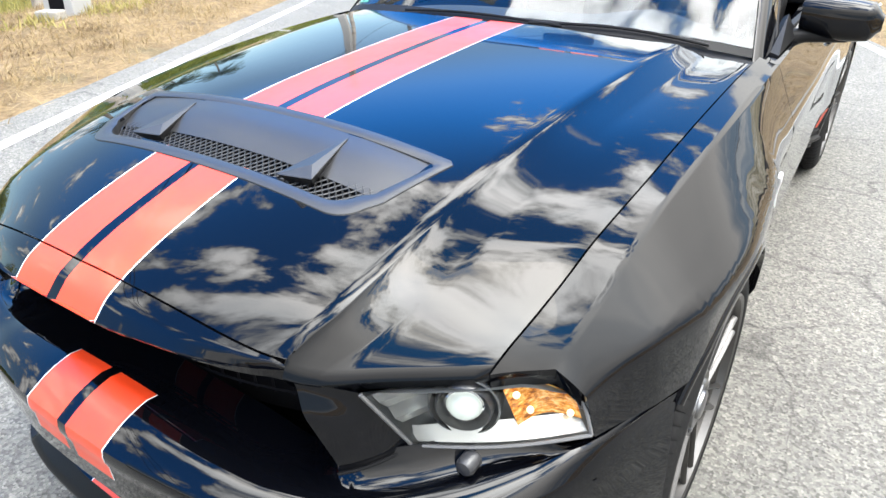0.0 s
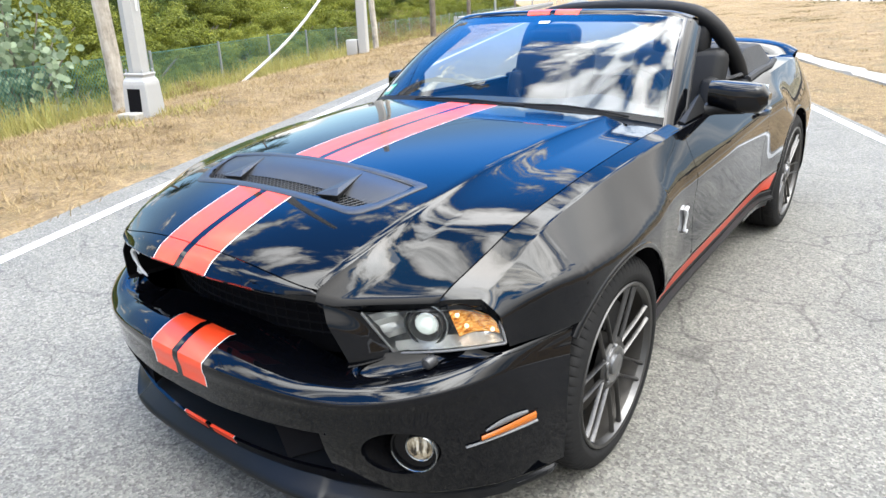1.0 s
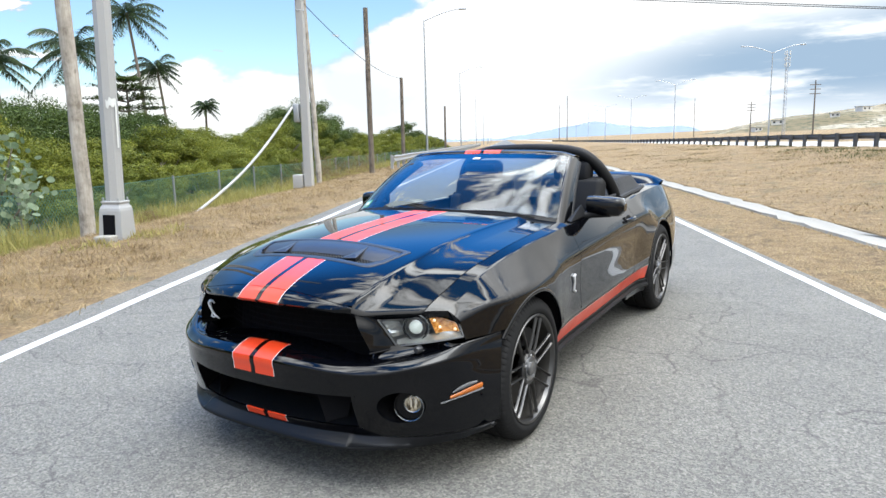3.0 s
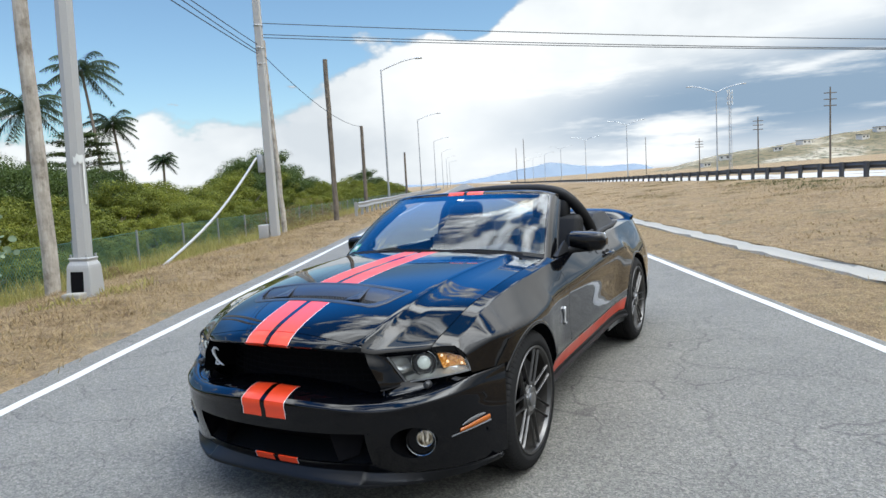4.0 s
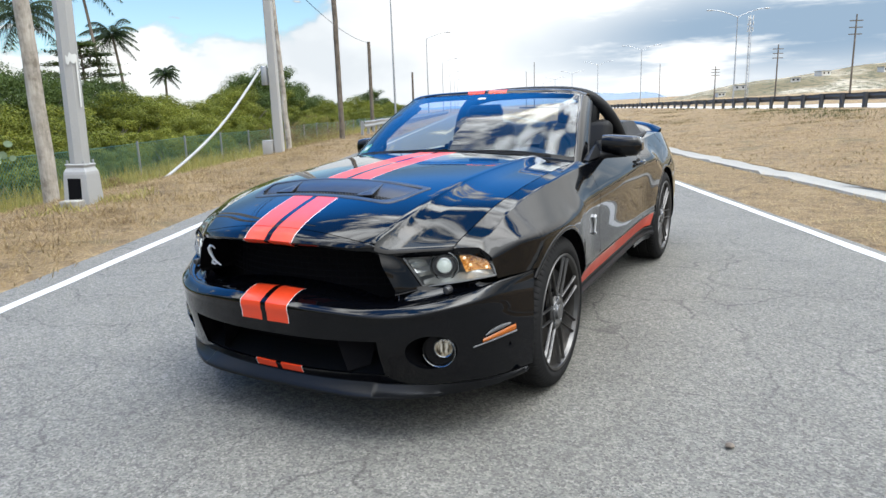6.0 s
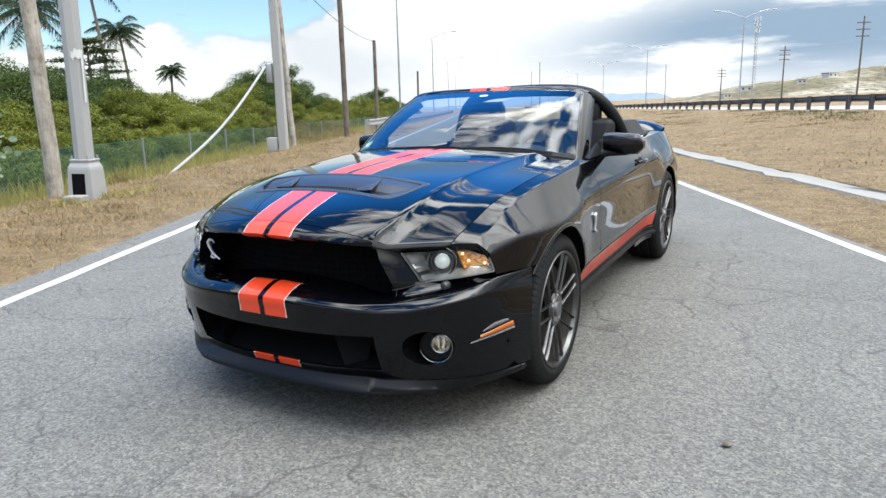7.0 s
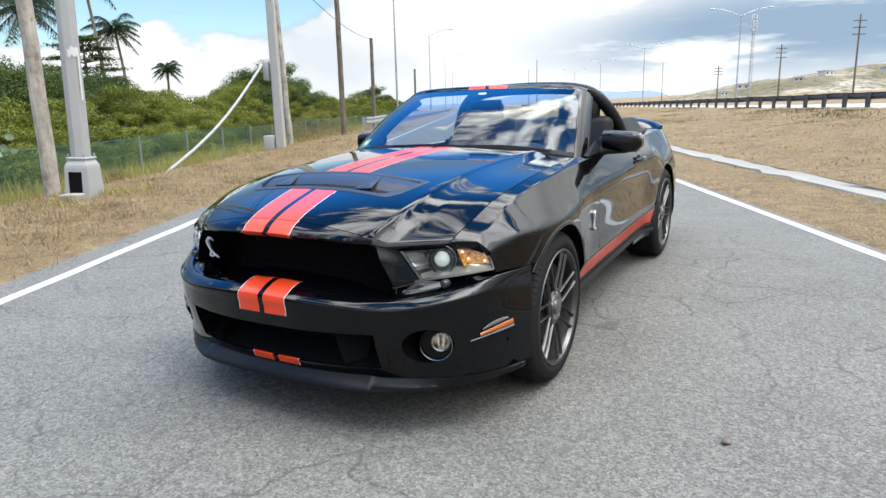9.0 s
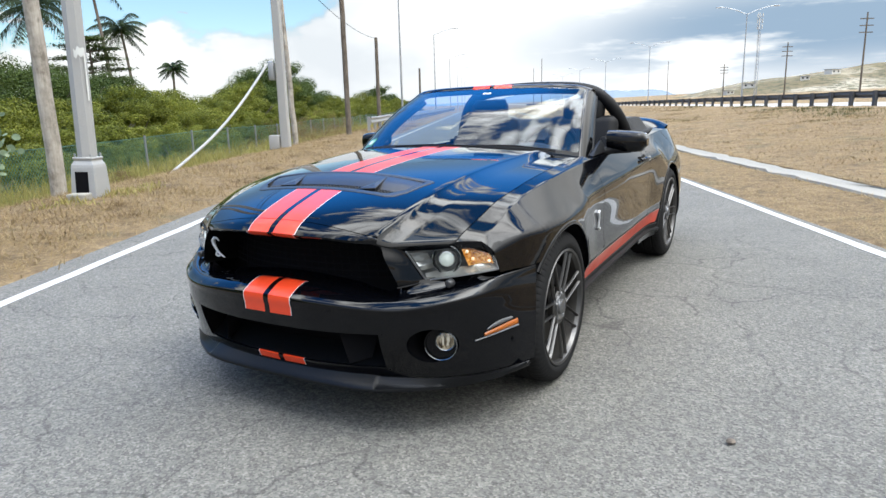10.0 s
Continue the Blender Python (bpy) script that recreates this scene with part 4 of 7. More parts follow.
bm = grid(bump_row, ecols, vrows, keep=bump_hole, mat=bump_paint)
for sgn in (1, -1):                          # the round fog lamp opening, blended into the face
    es, zs = [e for e in (abs(c) for c in ecols if c > 0) if F_E0 - 1e-6 <= e <= F_E1 + 1e-6], [z for z in zrows if F_Z0 - 1e-6 <= z <= F_Z1 + 1e-6]
    edge = [(e, zs[0]) for e in es] + [(es[-1], z) for z in zs[1:]] + [(e, zs[-1]) for e in es[::-1][1:]] + [(es[0], z) for z in zs[::-1][1:-1]]
    outer_ = [face_at(e, z) for e, z in edge]
    rings = [[bm.verts.new((sgn * p.x, p.y, p.z)) for p in outer_]]
    for k in (0.3, 0.6, 0.85, 1.0, 1.04):
        ring = []
        for p in outer_:
            a_ = math.atan2(p.z - FOG.z, p.x - FOG.x)
            c = Vector((FOG.x + 0.078 * math.cos(a_), 0, FOG.z + 0.068 * math.sin(a_)))
            q = min(k, 1.0)
            x, z = p.x + (c.x - p.x) * q, p.z + (c.z - p.z) * q
            y = face_at(e_at(x, z), z).y + (0.012 if k > 1 else 0.0)
            ring.append(bm.verts.new((sgn * x, y, z)))
        rings.append(ring)
    for r0, r1 in zip(rings, rings[1:]):
        for j in range(len(r0)):
            bm.faces.new((r0[j], r0[(j + 1) % len(r0)], r1[(j + 1) % len(r0)], r1[j]))
bmesh.ops.remove_doubles(bm, verts=bm.verts, dist=2e-4)
bump = part("front_bumper", bm, PAINTS, car, "black bumper with twin red stripes", solid=0.008)

# lower intake: ramp, leaning fins, and a near-black box with its shade put into colour
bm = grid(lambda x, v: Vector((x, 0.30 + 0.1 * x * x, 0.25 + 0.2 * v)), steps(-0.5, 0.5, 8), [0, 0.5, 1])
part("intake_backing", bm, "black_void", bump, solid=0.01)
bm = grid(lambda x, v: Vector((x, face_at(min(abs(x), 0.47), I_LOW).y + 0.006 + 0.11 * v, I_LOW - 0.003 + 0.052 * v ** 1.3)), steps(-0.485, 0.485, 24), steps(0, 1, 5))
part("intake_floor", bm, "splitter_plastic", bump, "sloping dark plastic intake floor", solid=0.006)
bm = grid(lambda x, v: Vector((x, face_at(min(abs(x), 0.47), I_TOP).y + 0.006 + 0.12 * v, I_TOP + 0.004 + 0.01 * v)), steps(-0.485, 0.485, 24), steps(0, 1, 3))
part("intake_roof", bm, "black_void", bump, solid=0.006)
for sgn in (1, -1):
    bm = bmesh.new()
    yf = face_at(0.31, 0.35).y + 0.02
    fin = [(0.288, yf, I_TOP + 0.006), (0.352, yf + 0.13, I_TOP + 0.006), (0.40, yf + 0.13, I_TOP + 0.006), (0.325, yf + 0.015, I_LOW + 0.004), (0.352, yf + 0.13, I_LOW + 0.035), (0.392, yf + 0.08, I_LOW + 0.02)]
    v = [bm.verts.new((sgn * x, y, z)) for x, y, z in fin]
    for q in ((0, 1, 2), (3, 5, 4), (0, 3, 4, 1), (1, 4, 5, 2), (2, 5, 3, 0)):
        bm.faces.new([v[i] for i in q])
    part("intake_fin", bm, "black_void", bump, flat=True, bevel=0.004)
    bm = grid(lambda k, v: Vector((sgn * (I_END + 0.004 + 0.012 * k), face_at(I_END, I_LOW + (I_TOP - I_LOW) * v).y + 0.004 + 0.13 * k, I_LOW + (I_TOP - I_LOW) * v)), steps(0, 1, 4), steps(0, 1, 5))
    part("intake_cheek", bm, "black_void", bump, solid=0.004)

# splitter: a shallow blade in the middle, with upturned winglets past a kink
spl_x = pchip(EK, [0, 0.12, 0.31, 0.435, 0.535, 0.64, 0.735, 0.815, 0.868, 0.893])
spl_y = pchip(EK, [0.086, 0.087, 0.097, 0.120, 0.172, 0.243, 0.335, 0.425, 0.488, 0.522])
spl_z = pchip(EK, [0.197, 0.197, 0.197, 0.198, 0.198, 0.199, 0.203, 0.213, 0.230, 0.243])
SPL = [(1.0, 0.0), (0.66, 0.0), (0.3, 0.0), (0.04, 0.0), (0.0, -0.004), (0.02, -0.012), (0.6, -0.014), (1.3, -0.012)]


def splitter(s, j):
    e = abs(s)
    k, dz = SPL[int(j)]
    root = bottom_line(e * 0.985)
    tip = Vector((spl_x(e), spl_y(e), spl_z(e)))
    root.z = 0.236 - 0.006 * smooth(e, 0.40, 0.46)
    wing = smooth(e, 0.425, 0.445)
    p = tip.lerp(root, k)
    p.z += dz - 0.010 * wing * math.sin(math.pi * clamp(k))
    return Vector((math.copysign(p.x, s), p.y, p.z))


scols = sorted(set([round(g * v, 4) for g in (1, -1) for v in steps(0, 0.42, 20) + [0.425, 0.43, 0.435, 0.44, 0.445] + steps(0.46, 1.0, 26)]))
part("splitter", grid(splitter, scols, list(range(len(SPL)))), "splitter_plastic", bump, "dark grey matte splitter blade with winglets", solid=0.003)

# fog lamps, side markers
for sgn in (1, -1):
    fog = new("fog_lamp")
    fog.parent = bump
    bm = bmesh.new()
    rows = []
    for k, r in ((0.0, 1.03), (0.35, 1.0), (0.8, 0.9), (1.0, 0.8), (1.0, 0.0)):
        row = []
        for j in range(40):
            a_ = 2 * math.pi * j / 40
            x, z = FOG.x + 0.079 * r * math.cos(a_), FOG.z + 0.069 * r * math.sin(a_)
            yf = face_at(e_at(x, z), z).y + 0.008
            row.append(bm.verts.new((sgn * x, yf * (1 - k) + 0.38 * k, z)))
        rows.append(row)
    for r0, r1 in zip(rows, rows[1:]):
        for j in range(40):
            bm.faces.new((r0[j], r0[(j + 1) % 40], r1[(j + 1) % 40], r1[j]))
    part("fog_bowl", bm, "gloss_black_trim", fog)
    c = Matrix.Translation((sgn * (FOG.x + 0.016), 0.268, FOG.z - 0.002)) @ pose(0, 0, 0, 0, 0, sgn * 16)
    bm = lathe(bmesh.new(), [(0.07, 0.058), (0.0, 0.064), (-0.006, 0.062), (-0.004, 0.058), (0.004, 0.056), (0.012, 0.0)], 40, "y")
    bezel = part("fog_bezel", move(bm, c), "gloss_black_trim", fog, "glossy dark bezel")
    bm = lathe(bmesh.new(), [(-0.0005, 0.0645), (-0.0065, 0.0645), (-0.008, 0.0625), (-0.0065, 0.0605)], 40, "y", -2.9, 0.6)
    part("bezel_rim", move(bm, c), "lamp_shroud", bezel, "thin bright rim")
    c2 = c @ Matrix.Translation((0.020 * sgn, -0.006, 0.016)) @ pose(0, 0, 0, 0, 0, sgn * 6)
    bm = lathe(bmesh.new(), [(-0.004, 0.034), (0.004, 0.029), (0.009, 0.016), (0.010, 0.0)], 30, "y")
    part("fog_reflector", move(bm, c2), "fog_lens", fog, "fluted reflector with bright glints put into its colour")
    bm = lathe(bmesh.new(), [(0.012, 0.035), (-0.006, 0.034), (-0.011, 0.026), (-0.014, 0.013), (-0.015, 0.0)], 30, "y")
    part("fog_lens", move(bm, c2), "lamp_glass", fog, "round clear lens").visible_shadow = False
    bm = lathe(bmesh.new(), [(0.014, 0.035), (-0.006, 0.0375), (-0.009, 0.036), (-0.007, 0.033)], 30, "y")
    part("fog_ring", move(bm, c2), "lamp_shroud", fog)

    def marker(za, zb, ha, hb, xa, xb, thick, blunt):
        """A slim lens on the bumper's corner between two half-widths; it widens and rises outwards."""
        def f(k, v):
            x = xa + (xb - xa) * k
            h = ha + (hb - ha) * min(1.0, k * 1.25) if blunt else hb * math.sin(math.pi * clamp(0.08 + 0.78 * k)) ** 0.8
            z = za + (zb - za) * k + h * v
            e = e_at(x, z)
            p, q = face_at(e, z), face_at(min(1.0, e + 0.01), z)
            nx, ny = (q.y - p.y), -(q.x - p.x)
            ln = math.hypot(nx, ny)
            o = 0.003 + thick * math.sin(math.pi * clamp(0.08 + 0.84 * v))
            return Vector((sgn * (p.x + nx / ln * o), p.y + ny / ln * o, z))
        return grid(f, steps(0, 1, 16), steps(0, 1, 6))

    mk = part("side_marker", marker(0.380, 0.402, 0.014, 0.025, 0.784, 0.864, 0.006, True), "marker_amber", bump, "amber side marker lens", solid=0.006)
    part("marker_trim", marker(0.367, 0.396, 0.004, 0.007, 0.758, 0.866, 0.006, True), "marker_grey", mk, "grey trim under the amber lens", solid=0.005)
    part("marker_brow", marker(0.405, 0.430, 0.004, 0.017, 0.792, 0.853, 0.004, False), "marker_grey", mk, "smooth grey brow over the amber lens", solid=0.004)

# ---- grille ----
grille = new("grille")
grille.parent = car


def grille_half(z):
    return 0.440 + 0.028 * clamp((0.71 - z) / 0.115)


# near-black sheet: the dark depth behind the mesh is painted on
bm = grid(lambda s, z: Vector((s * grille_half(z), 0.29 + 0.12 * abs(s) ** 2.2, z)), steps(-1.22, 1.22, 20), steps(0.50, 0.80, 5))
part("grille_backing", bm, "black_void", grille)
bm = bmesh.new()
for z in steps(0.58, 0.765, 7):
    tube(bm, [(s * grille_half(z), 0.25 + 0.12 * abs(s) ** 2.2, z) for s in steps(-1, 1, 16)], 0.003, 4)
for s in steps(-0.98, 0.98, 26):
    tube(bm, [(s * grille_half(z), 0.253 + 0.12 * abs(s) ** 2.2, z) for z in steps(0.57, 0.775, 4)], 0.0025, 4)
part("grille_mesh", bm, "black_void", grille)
for sgn in (1, -1):      # glossy cheeks between grille and lamp, with a rolled inner edge
    def cheek(k, v):
        z = 0.596 + 0.146 * v
        inner = Vector((0.512 - 0.062 * v - 0.03 * smooth(-v, 0.0, 0.25), 0.208 - 0.030 * v + 0.018 * smooth(v, 0.6, 1.0), z))
        outer = Vector((0.572 - 0.050 * v, 0.306 - 0.054 * v, 0.592 + 0.120 * v))
        if k < 0:
            return Vector((sgn * (inner.x - 0.040 * k * k), inner.y + 0.20 * k * k, z))
        p = inner.lerp(outer, k)
        p.y -= 0.010 * math.sin(math.pi * k) * (1 - smooth(v, 0.5, 1.0))
        return Vector((sgn * p.x, p.y, p.z))
    part("grille_surround", grid(cheek, [-1, -0.6, -0.3, -0.12, 0], steps(-0.12, 1.0, 14)), "grille_plastic", grille, "matte black surround of the grille")
    part("grille_cheek", grid(cheek, steps(0, 1, 10), steps(-0.12, 1.0, 14)), "black_paint", grille, solid=0.003)
    bm = bmesh.new()
    tube(bm, [cheek(k, -0.08 * (1 - k)) + Vector((0, -0.003, -0.004)) for k in steps(0, 1, 8)], 0.0035, 6)
    part("cheek_edge", bm, "gloss_black_trim", grille)
# rearing emblem on the grille: a slender S with a broad hood and a coiled foot
bm = bmesh.new()
for line_, radii in (
        ([(0.030, 0.026), (0.018, 0.038), (0.004, 0.038), (-0.006, 0.026), (-0.002, 0.008), (0.006, -0.006), (0.018, -0.022), (0.030, -0.032), (0.044, -0.039), (0.056, -0.045)],
         [0.002, 0.004, 0.0065, 0.0085, 0.0075, 0.0055, 0.005, 0.005, 0.004, 0.002]),
        ([(0.026, -0.020), (0.010, -0.026), (0.004, -0.037), (0.018, -0.042), (0.036, -0.036)], [0.002, 0.0045, 0.005, 0.0045, 0.003])):
    tube(bm, [(-0.432 + dx, 0.205, 0.665 + dz) for dx, dz in line_], radii, 8)
part("emblem", bm, "emblem_silver", grille, "polished silver emblem")
for sgn in (1, -1):
    bm = bmesh.new()
    tube(bm, [(sgn * (side(1.58, 0.632 + 0.75 * dz) + 0.006), 1.58 + 0.75 * dy, 0.632 + 0.75 * dz) for dy, dz in ((0.040, -0.062), (0.012, -0.064), (-0.006, -0.05), (0.0, -0.022), (0.006, 0.010), (-0.004, 0.036), (-0.010, 0.052), (0.008, 0.064), (0.032, 0.056))], [0.003, 0.006, 0.007, 0.005, 0.006, 0.009, 0.008, 0.006, 0.003], 8)
    part("fender_emblem", bm, "emblem_silver", car, "polished silver emblem")

# ---- headlamps ----
for sgn in (1, -1):
    lamp = new("headlamp")
    lamp.parent = car

    # lens patch: corners inner-top, outer-top, inner-bottom, outer-bottom
    def lens(k, v, inward=0.0):
        it, ot, ib, ob_ = Vector((0.528, 0.250, 0.713)), Vector((0.785, 0.455, 0.714)), Vector((0.576, 0.306, 0.594)), Vector((0.812, 0.447, 0.628))
        p = (it * (1 - k) + ot * k) * (1 - v) + (ib * (1 - k) + ob_ * k) * v
        nrm = Vector((0.62, -0.78, 0.05))
        p = p + nrm * (0.014 * math.sin(math.pi * clamp(k)) - inward)
        # the outer end narrows to a rounded tip
        tip = smooth(k, 0.7, 1.0)
        p.z -= tip * 0.028 * max(0.0, 1 - v) ** 1.5
        return Vector((sgn * p.x, p.y, p.z))

    part("lamp_lens", grid(lens, steps(0, 1, 18), steps(0, 1, 8)), "lamp_glass", lamp, "clear lens").visible_shadow = False
    bm = grid(lambda k, v: lens(k, v, 0.006 + 0.075 * math.sin(math.pi * clamp(k)) ** 0.5 * math.sin(math.pi * clamp(v)) ** 0.5), steps(0, 1, 18), steps(0, 1, 10))
    part("lamp_bowl", bm, "lamp_grey", lamp, "dark grey lamp housing")
    bm = bmesh.new()
    tube(bm, [lens(k, 1.0) for k in steps(0, 1, 12)], 0.0035, 6)
    tube(bm, [lens(0.0, v) for v in steps(0, 1, 6)], 0.0035, 6)
    tube(bm, [lens(1.0, v) for v in steps(0, 1, 6)], 0.003, 6)
    part("lamp_rim", bm, "marker_grey", lamp)
    # faceted bright panels: a slanted inner wing and the long sill under projector and signal
    bm = grid(lambda k, v: lens(0.03 + 0.20 * k, 0.08 + 0.62 * v, 0.010 + 0.040 * k + 0.010 * (int(v * 3.99) % 2)), steps(0, 1, 4), steps(0, 1, 4))
    part("inner_wing", bm, "headlamp_reflector", lamp, "bright slanted inner reflector", flat=True)
    bm = grid(lambda k, v: lens(0.03 + 0.95 * k, 0.97 - (0.15 + 0.10 * smooth(k, 0.0, 0.35)) * v, 0.007 + 0.020 * v), steps(0, 1, 16), steps(0, 1, 3))
    part("lamp_sill", bm, "headlamp_reflector", lamp, "pale bright sill along the lamp's foot", solid=0.003)
    c = lens(0.41, 0.40, 0.030)
    aim = Matrix.Translation(c) @ pose(0, 0, 0, 0, 0, sgn * 24)
    bm = lathe(bmesh.new(), [(0.05, 0.060), (0.0, 0.058), (-0.008, 0.056), (-0.009, 0.053), (0.0, 0.049), (0.012, 0.047)], 36, "y")
    part("projector_shroud", move(bm, aim), "lamp_shroud", lamp, "dark chrome shroud round the projector")
    bm = lathe(bmesh.new(), [(0.03, 0.048), (0.0, 0.046), (-0.012, 0.044), (-0.015, 0.041), (0.0, 0.033), (0.02, 0.029)], 36, "y")
    part("projector_ring", move(bm, aim), "headlamp_black", lamp, "dark ring round the projector")
    bm = lathe(bmesh.new(), [(0.02, 0.028), (0.0, 0.028), (-0.012, 0.024), (-0.019, 0.015), (-0.022, 0.0)], 32, "y")
    part("projector_lens", move(bm, aim), "lit_projector", lamp, "lit round projector lens")
    bm = lathe(bmesh.new(), [(0.012, 0.0305), (-0.004, 0.031), (-0.005, 0.028), (0.01, 0.028)], 32, "y")
    part("projector_trim", move(bm, aim), "chrome", lamp)
    bm = grid(lambda k, v: lens(0.63 + 0.34 * k, 0.05 + 0.66 * v, 0.010 + 0.022 * math.sin(math.pi * k)), steps(0, 1, 12), steps(0, 1, 8))
    part("turn_signal", bm, "amber_lens", lamp, "amber turn signal reflector")
    for k_, v_ in ((0.68, 0.16), (0.72, 0.45), (0.92, 0.55)):
        bm = bmesh.new()
        bmesh.ops.create_uvsphere(bm, u_segments=12, v_segments=8, radius=0.006)
        part("signal_bulb", move(bm, Matrix.Translation(lens(k_, v_, 0.010))), "lit_bulb", lamp, "lit amber bulb")
    # body-coloured filler behind and round the lamp
    bm = grid(lambda k, v: lens(-0.02 + 1.04 * k, -0.1 + 1.25 * v, 0.10), steps(0, 1, 6), steps(0, 1, 4))
    part("lamp_housing", bm, "black_void", lamp)
    # headlamp washer cap on the shelf below the lens
    bm = bmesh.new()
    lathe(bm, [(0.02, 0.016), (-0.004, 0.016), (-0.01, 0.012), (-0.012, 0.0)], 18, "y")
    part("parking_sensor", move(bm, Matrix.Translation((sgn * 0.665, 0.325, 0.585))), "headlamp_black", lamp, "small round dark washer cap")

# ---- wheels ----


def wheel(radius, rim, width):
    """A wheel about its own axle; x points outwards."""
    w = new("wheel")
    w.parent = car
    bm = bmesh.new()
    blocks = 76
    spots = [(b + o) * 2 * math.pi / blocks for b in range(blocks) for o in (0.0, 0.80, 0.84, 0.96)]
    seg = len(spots)
    prof = [(-width + 0.02, rim - 0.004), (-width, rim + 0.03), (-width + 0.01, radius - 0.03), (-width + 0.035, radius - 0.004), (-width * 0.5 - 0.012, radius), (-width * 0.5 - 0.008, radius - 0.007), (-width * 0.5 + 0.008, radius - 0.007), (-width * 0.5 + 0.012, radius),
            (-0.085, radius - 0.0005), (-0.081, radius - 0.008), (-0.069, radius - 0.008), (-0.065, radius - 0.0005),
            (-0.045, radius - 0.001), (-0.032, radius - 0.004), (-0.016, radius - 0.014), (-0.006, radius - 0.030), (0.001, radius - 0.052), (0.002, rim + 0.03), (-0.002, rim + 0.012), (-0.012, rim + 0.004), (-0.02, rim - 0.004)]
    rows = []
    for i, (a, r) in enumerate(prof):
        row = []
        for j, k in enumerate(spots):
            rr = r - (0.0035 if i in (12, 13, 14) and j % 4 >= 2 else 0.0)
            row.append(bm.verts.new((a, rr * math.cos(k + 0.4 * a), rr * math.sin(k + 0.4 * a))))
        rows.append(row)
    for r0, r1 in zip(rows, rows[1:]):
        for j in range(seg):
            bm.faces.new((r0[j], r0[(j + 1) % seg], r1[(j + 1) % seg], r1[j]))
    part("tyre", bm, "tyre_rubber", w, "black tyre with grooved tread")
    bm = lathe(bmesh.new(), [(-0.016, rim - 0.002), (-0.004, rim + 0.006), (0.0, rim + 0.003), (-0.004, rim - 0.006), (-0.022, rim - 0.014)], 72)
    rimo = part("rim", bm, "wheel_metal", w, "dark silver alloy rim")
    bm = lathe(bmesh.new(), [(-0.022, rim - 0.014), (-0.10, rim - 0.035), (-width + 0.03, rim - 0.012)], 72)
    part("rim_barrel", bm, "brake_iron", rimo)
    hub_x = -0.022
    for k in range(7):
        base = 2 * math.pi * k / 7 + 0.1
        bm = bmesh.new()
        for fork in (-1, 1):
            secs = []
            a0, a1, r1 = base + fork * 0.405, base + fork * 0.115, rim - 0.012
            p0, p1 = Vector((0.072 * math.cos(a0), 0.072 * math.sin(a0))), Vector((r1 * math.cos(a1), r1 * math.sin(a1)))
            for t in steps(0, 1, 10):
                q = p0.lerp(p1, t)
                r, ang = q.length, math.atan2(q.y, q.x)
                wd = 0.0046 - 0.0012 * math.sin(math.pi * min(1, t * 1.1)) + 0.003 * smooth(t, 0.85, 1)
                xo = hub_x + 0.014 * t
                cx = Vector((xo, r * math.cos(ang), r * math.sin(ang)))
                tg = Vector((0, -math.sin(ang), math.cos(ang)))
                secs.append([bm.verts.new(cx + tg * (wd * a) + Vector((b, 0, 0))) for a, b in ((-1.2, -0.012), (-0.9, -0.003), (-0.3, 0.001), (0.3, 0.001), (0.9, -0.003), (1.2, -0.012))])
            for r0, r1 in zip(secs, secs[1:]):
                for j in range(6):
                    bm.faces.new((r0[j], r0[(j + 1) % 6], r1[(j + 1) % 6], r1[j]))
            bm.faces.new(secs[0])
            bm.faces.new(secs[-1][::-1])
        part("spoke", bm, "wheel_metal", rimo)
    bm = lathe(bmesh.new(), [(-0.05, 0.086), (hub_x - 0.006, 0.084), (hub_x + 0.001, 0.076), (hub_x - 0.004, 0.05), (hub_x - 0.002, 0.0)], 36)
    part("hub", bm, "wheel_metal", rimo)
    bm = lathe(bmesh.new(), [(hub_x - 0.006, 0.060), (hub_x + 0.004, 0.059), (hub_x + 0.006, 0.055), (hub_x - 0.002, 0.036), (hub_x + 0.010, 0.034), (hub_x + 0.013, 0.030), (hub_x + 0.014, 0.0)], 30)
    part("centre_cap", bm, "wheel_cap_metal", rimo, "bright round centre cap")
    for k in range(5):
        a = 2 * math.pi * k / 5
        bm = lathe(bmesh.new(), [(hub_x - 0.012, 0.011), (hub_x + 0.002, 0.011), (hub_x + 0.006, 0.007), (hub_x + 0.006, 0.0)], 10)
        part("lug_nut", move(bm, Matrix.Translation((0, 0.058 * math.cos(a), 0.058 * math.sin(a)))), "wheel_cap_metal", rimo)
    bm = lathe(bmesh.new(), [(-0.10, 0.06), (-0.10, 0.185), (-0.115, 0.187), (-0.125, 0.185), (-0.125, 0.06)], 48)
    part("brake_disc", bm, "brake_iron", w)
    bm = bmesh.new()
    lathe(bm, [(-0.065, 0.10), (-0.06, 0.12), (-0.06, 0.19), (-0.075, 0.2), (-0.15, 0.2), (-0.15, 0.10), (-0.065, 0.10)], 10, "x", 0.3, 1.3)
    part("brake_caliper", bm, "black_plastic", w)
    # near-black disc paints the shade behind the spokes
    bm = lathe(bmesh.new(), [(-0.16, 0.0), (-0.16, rim - 0.02)], 36)
    part("wheel_backing", bm, "black_void", w)
    return w


fl = wheel(0.343, 0.257, 0.255)
fl.matrix_world = pose(0.904, FY, 0.343, 14, 0, 0)
rl = wheel(0.354, 0.268, 0.285)
rl.matrix_world = pose(0.855, RY, 0.354, 40, 0, 0)
for src, m in ((fl, pose(-0.904, FY, 0.343, 20, 0, 180)), (rl, pose(-0.855, RY, 0.354, 0, 0, 180))):
    cp = copy_thing(src, m)
    cp.parent = car

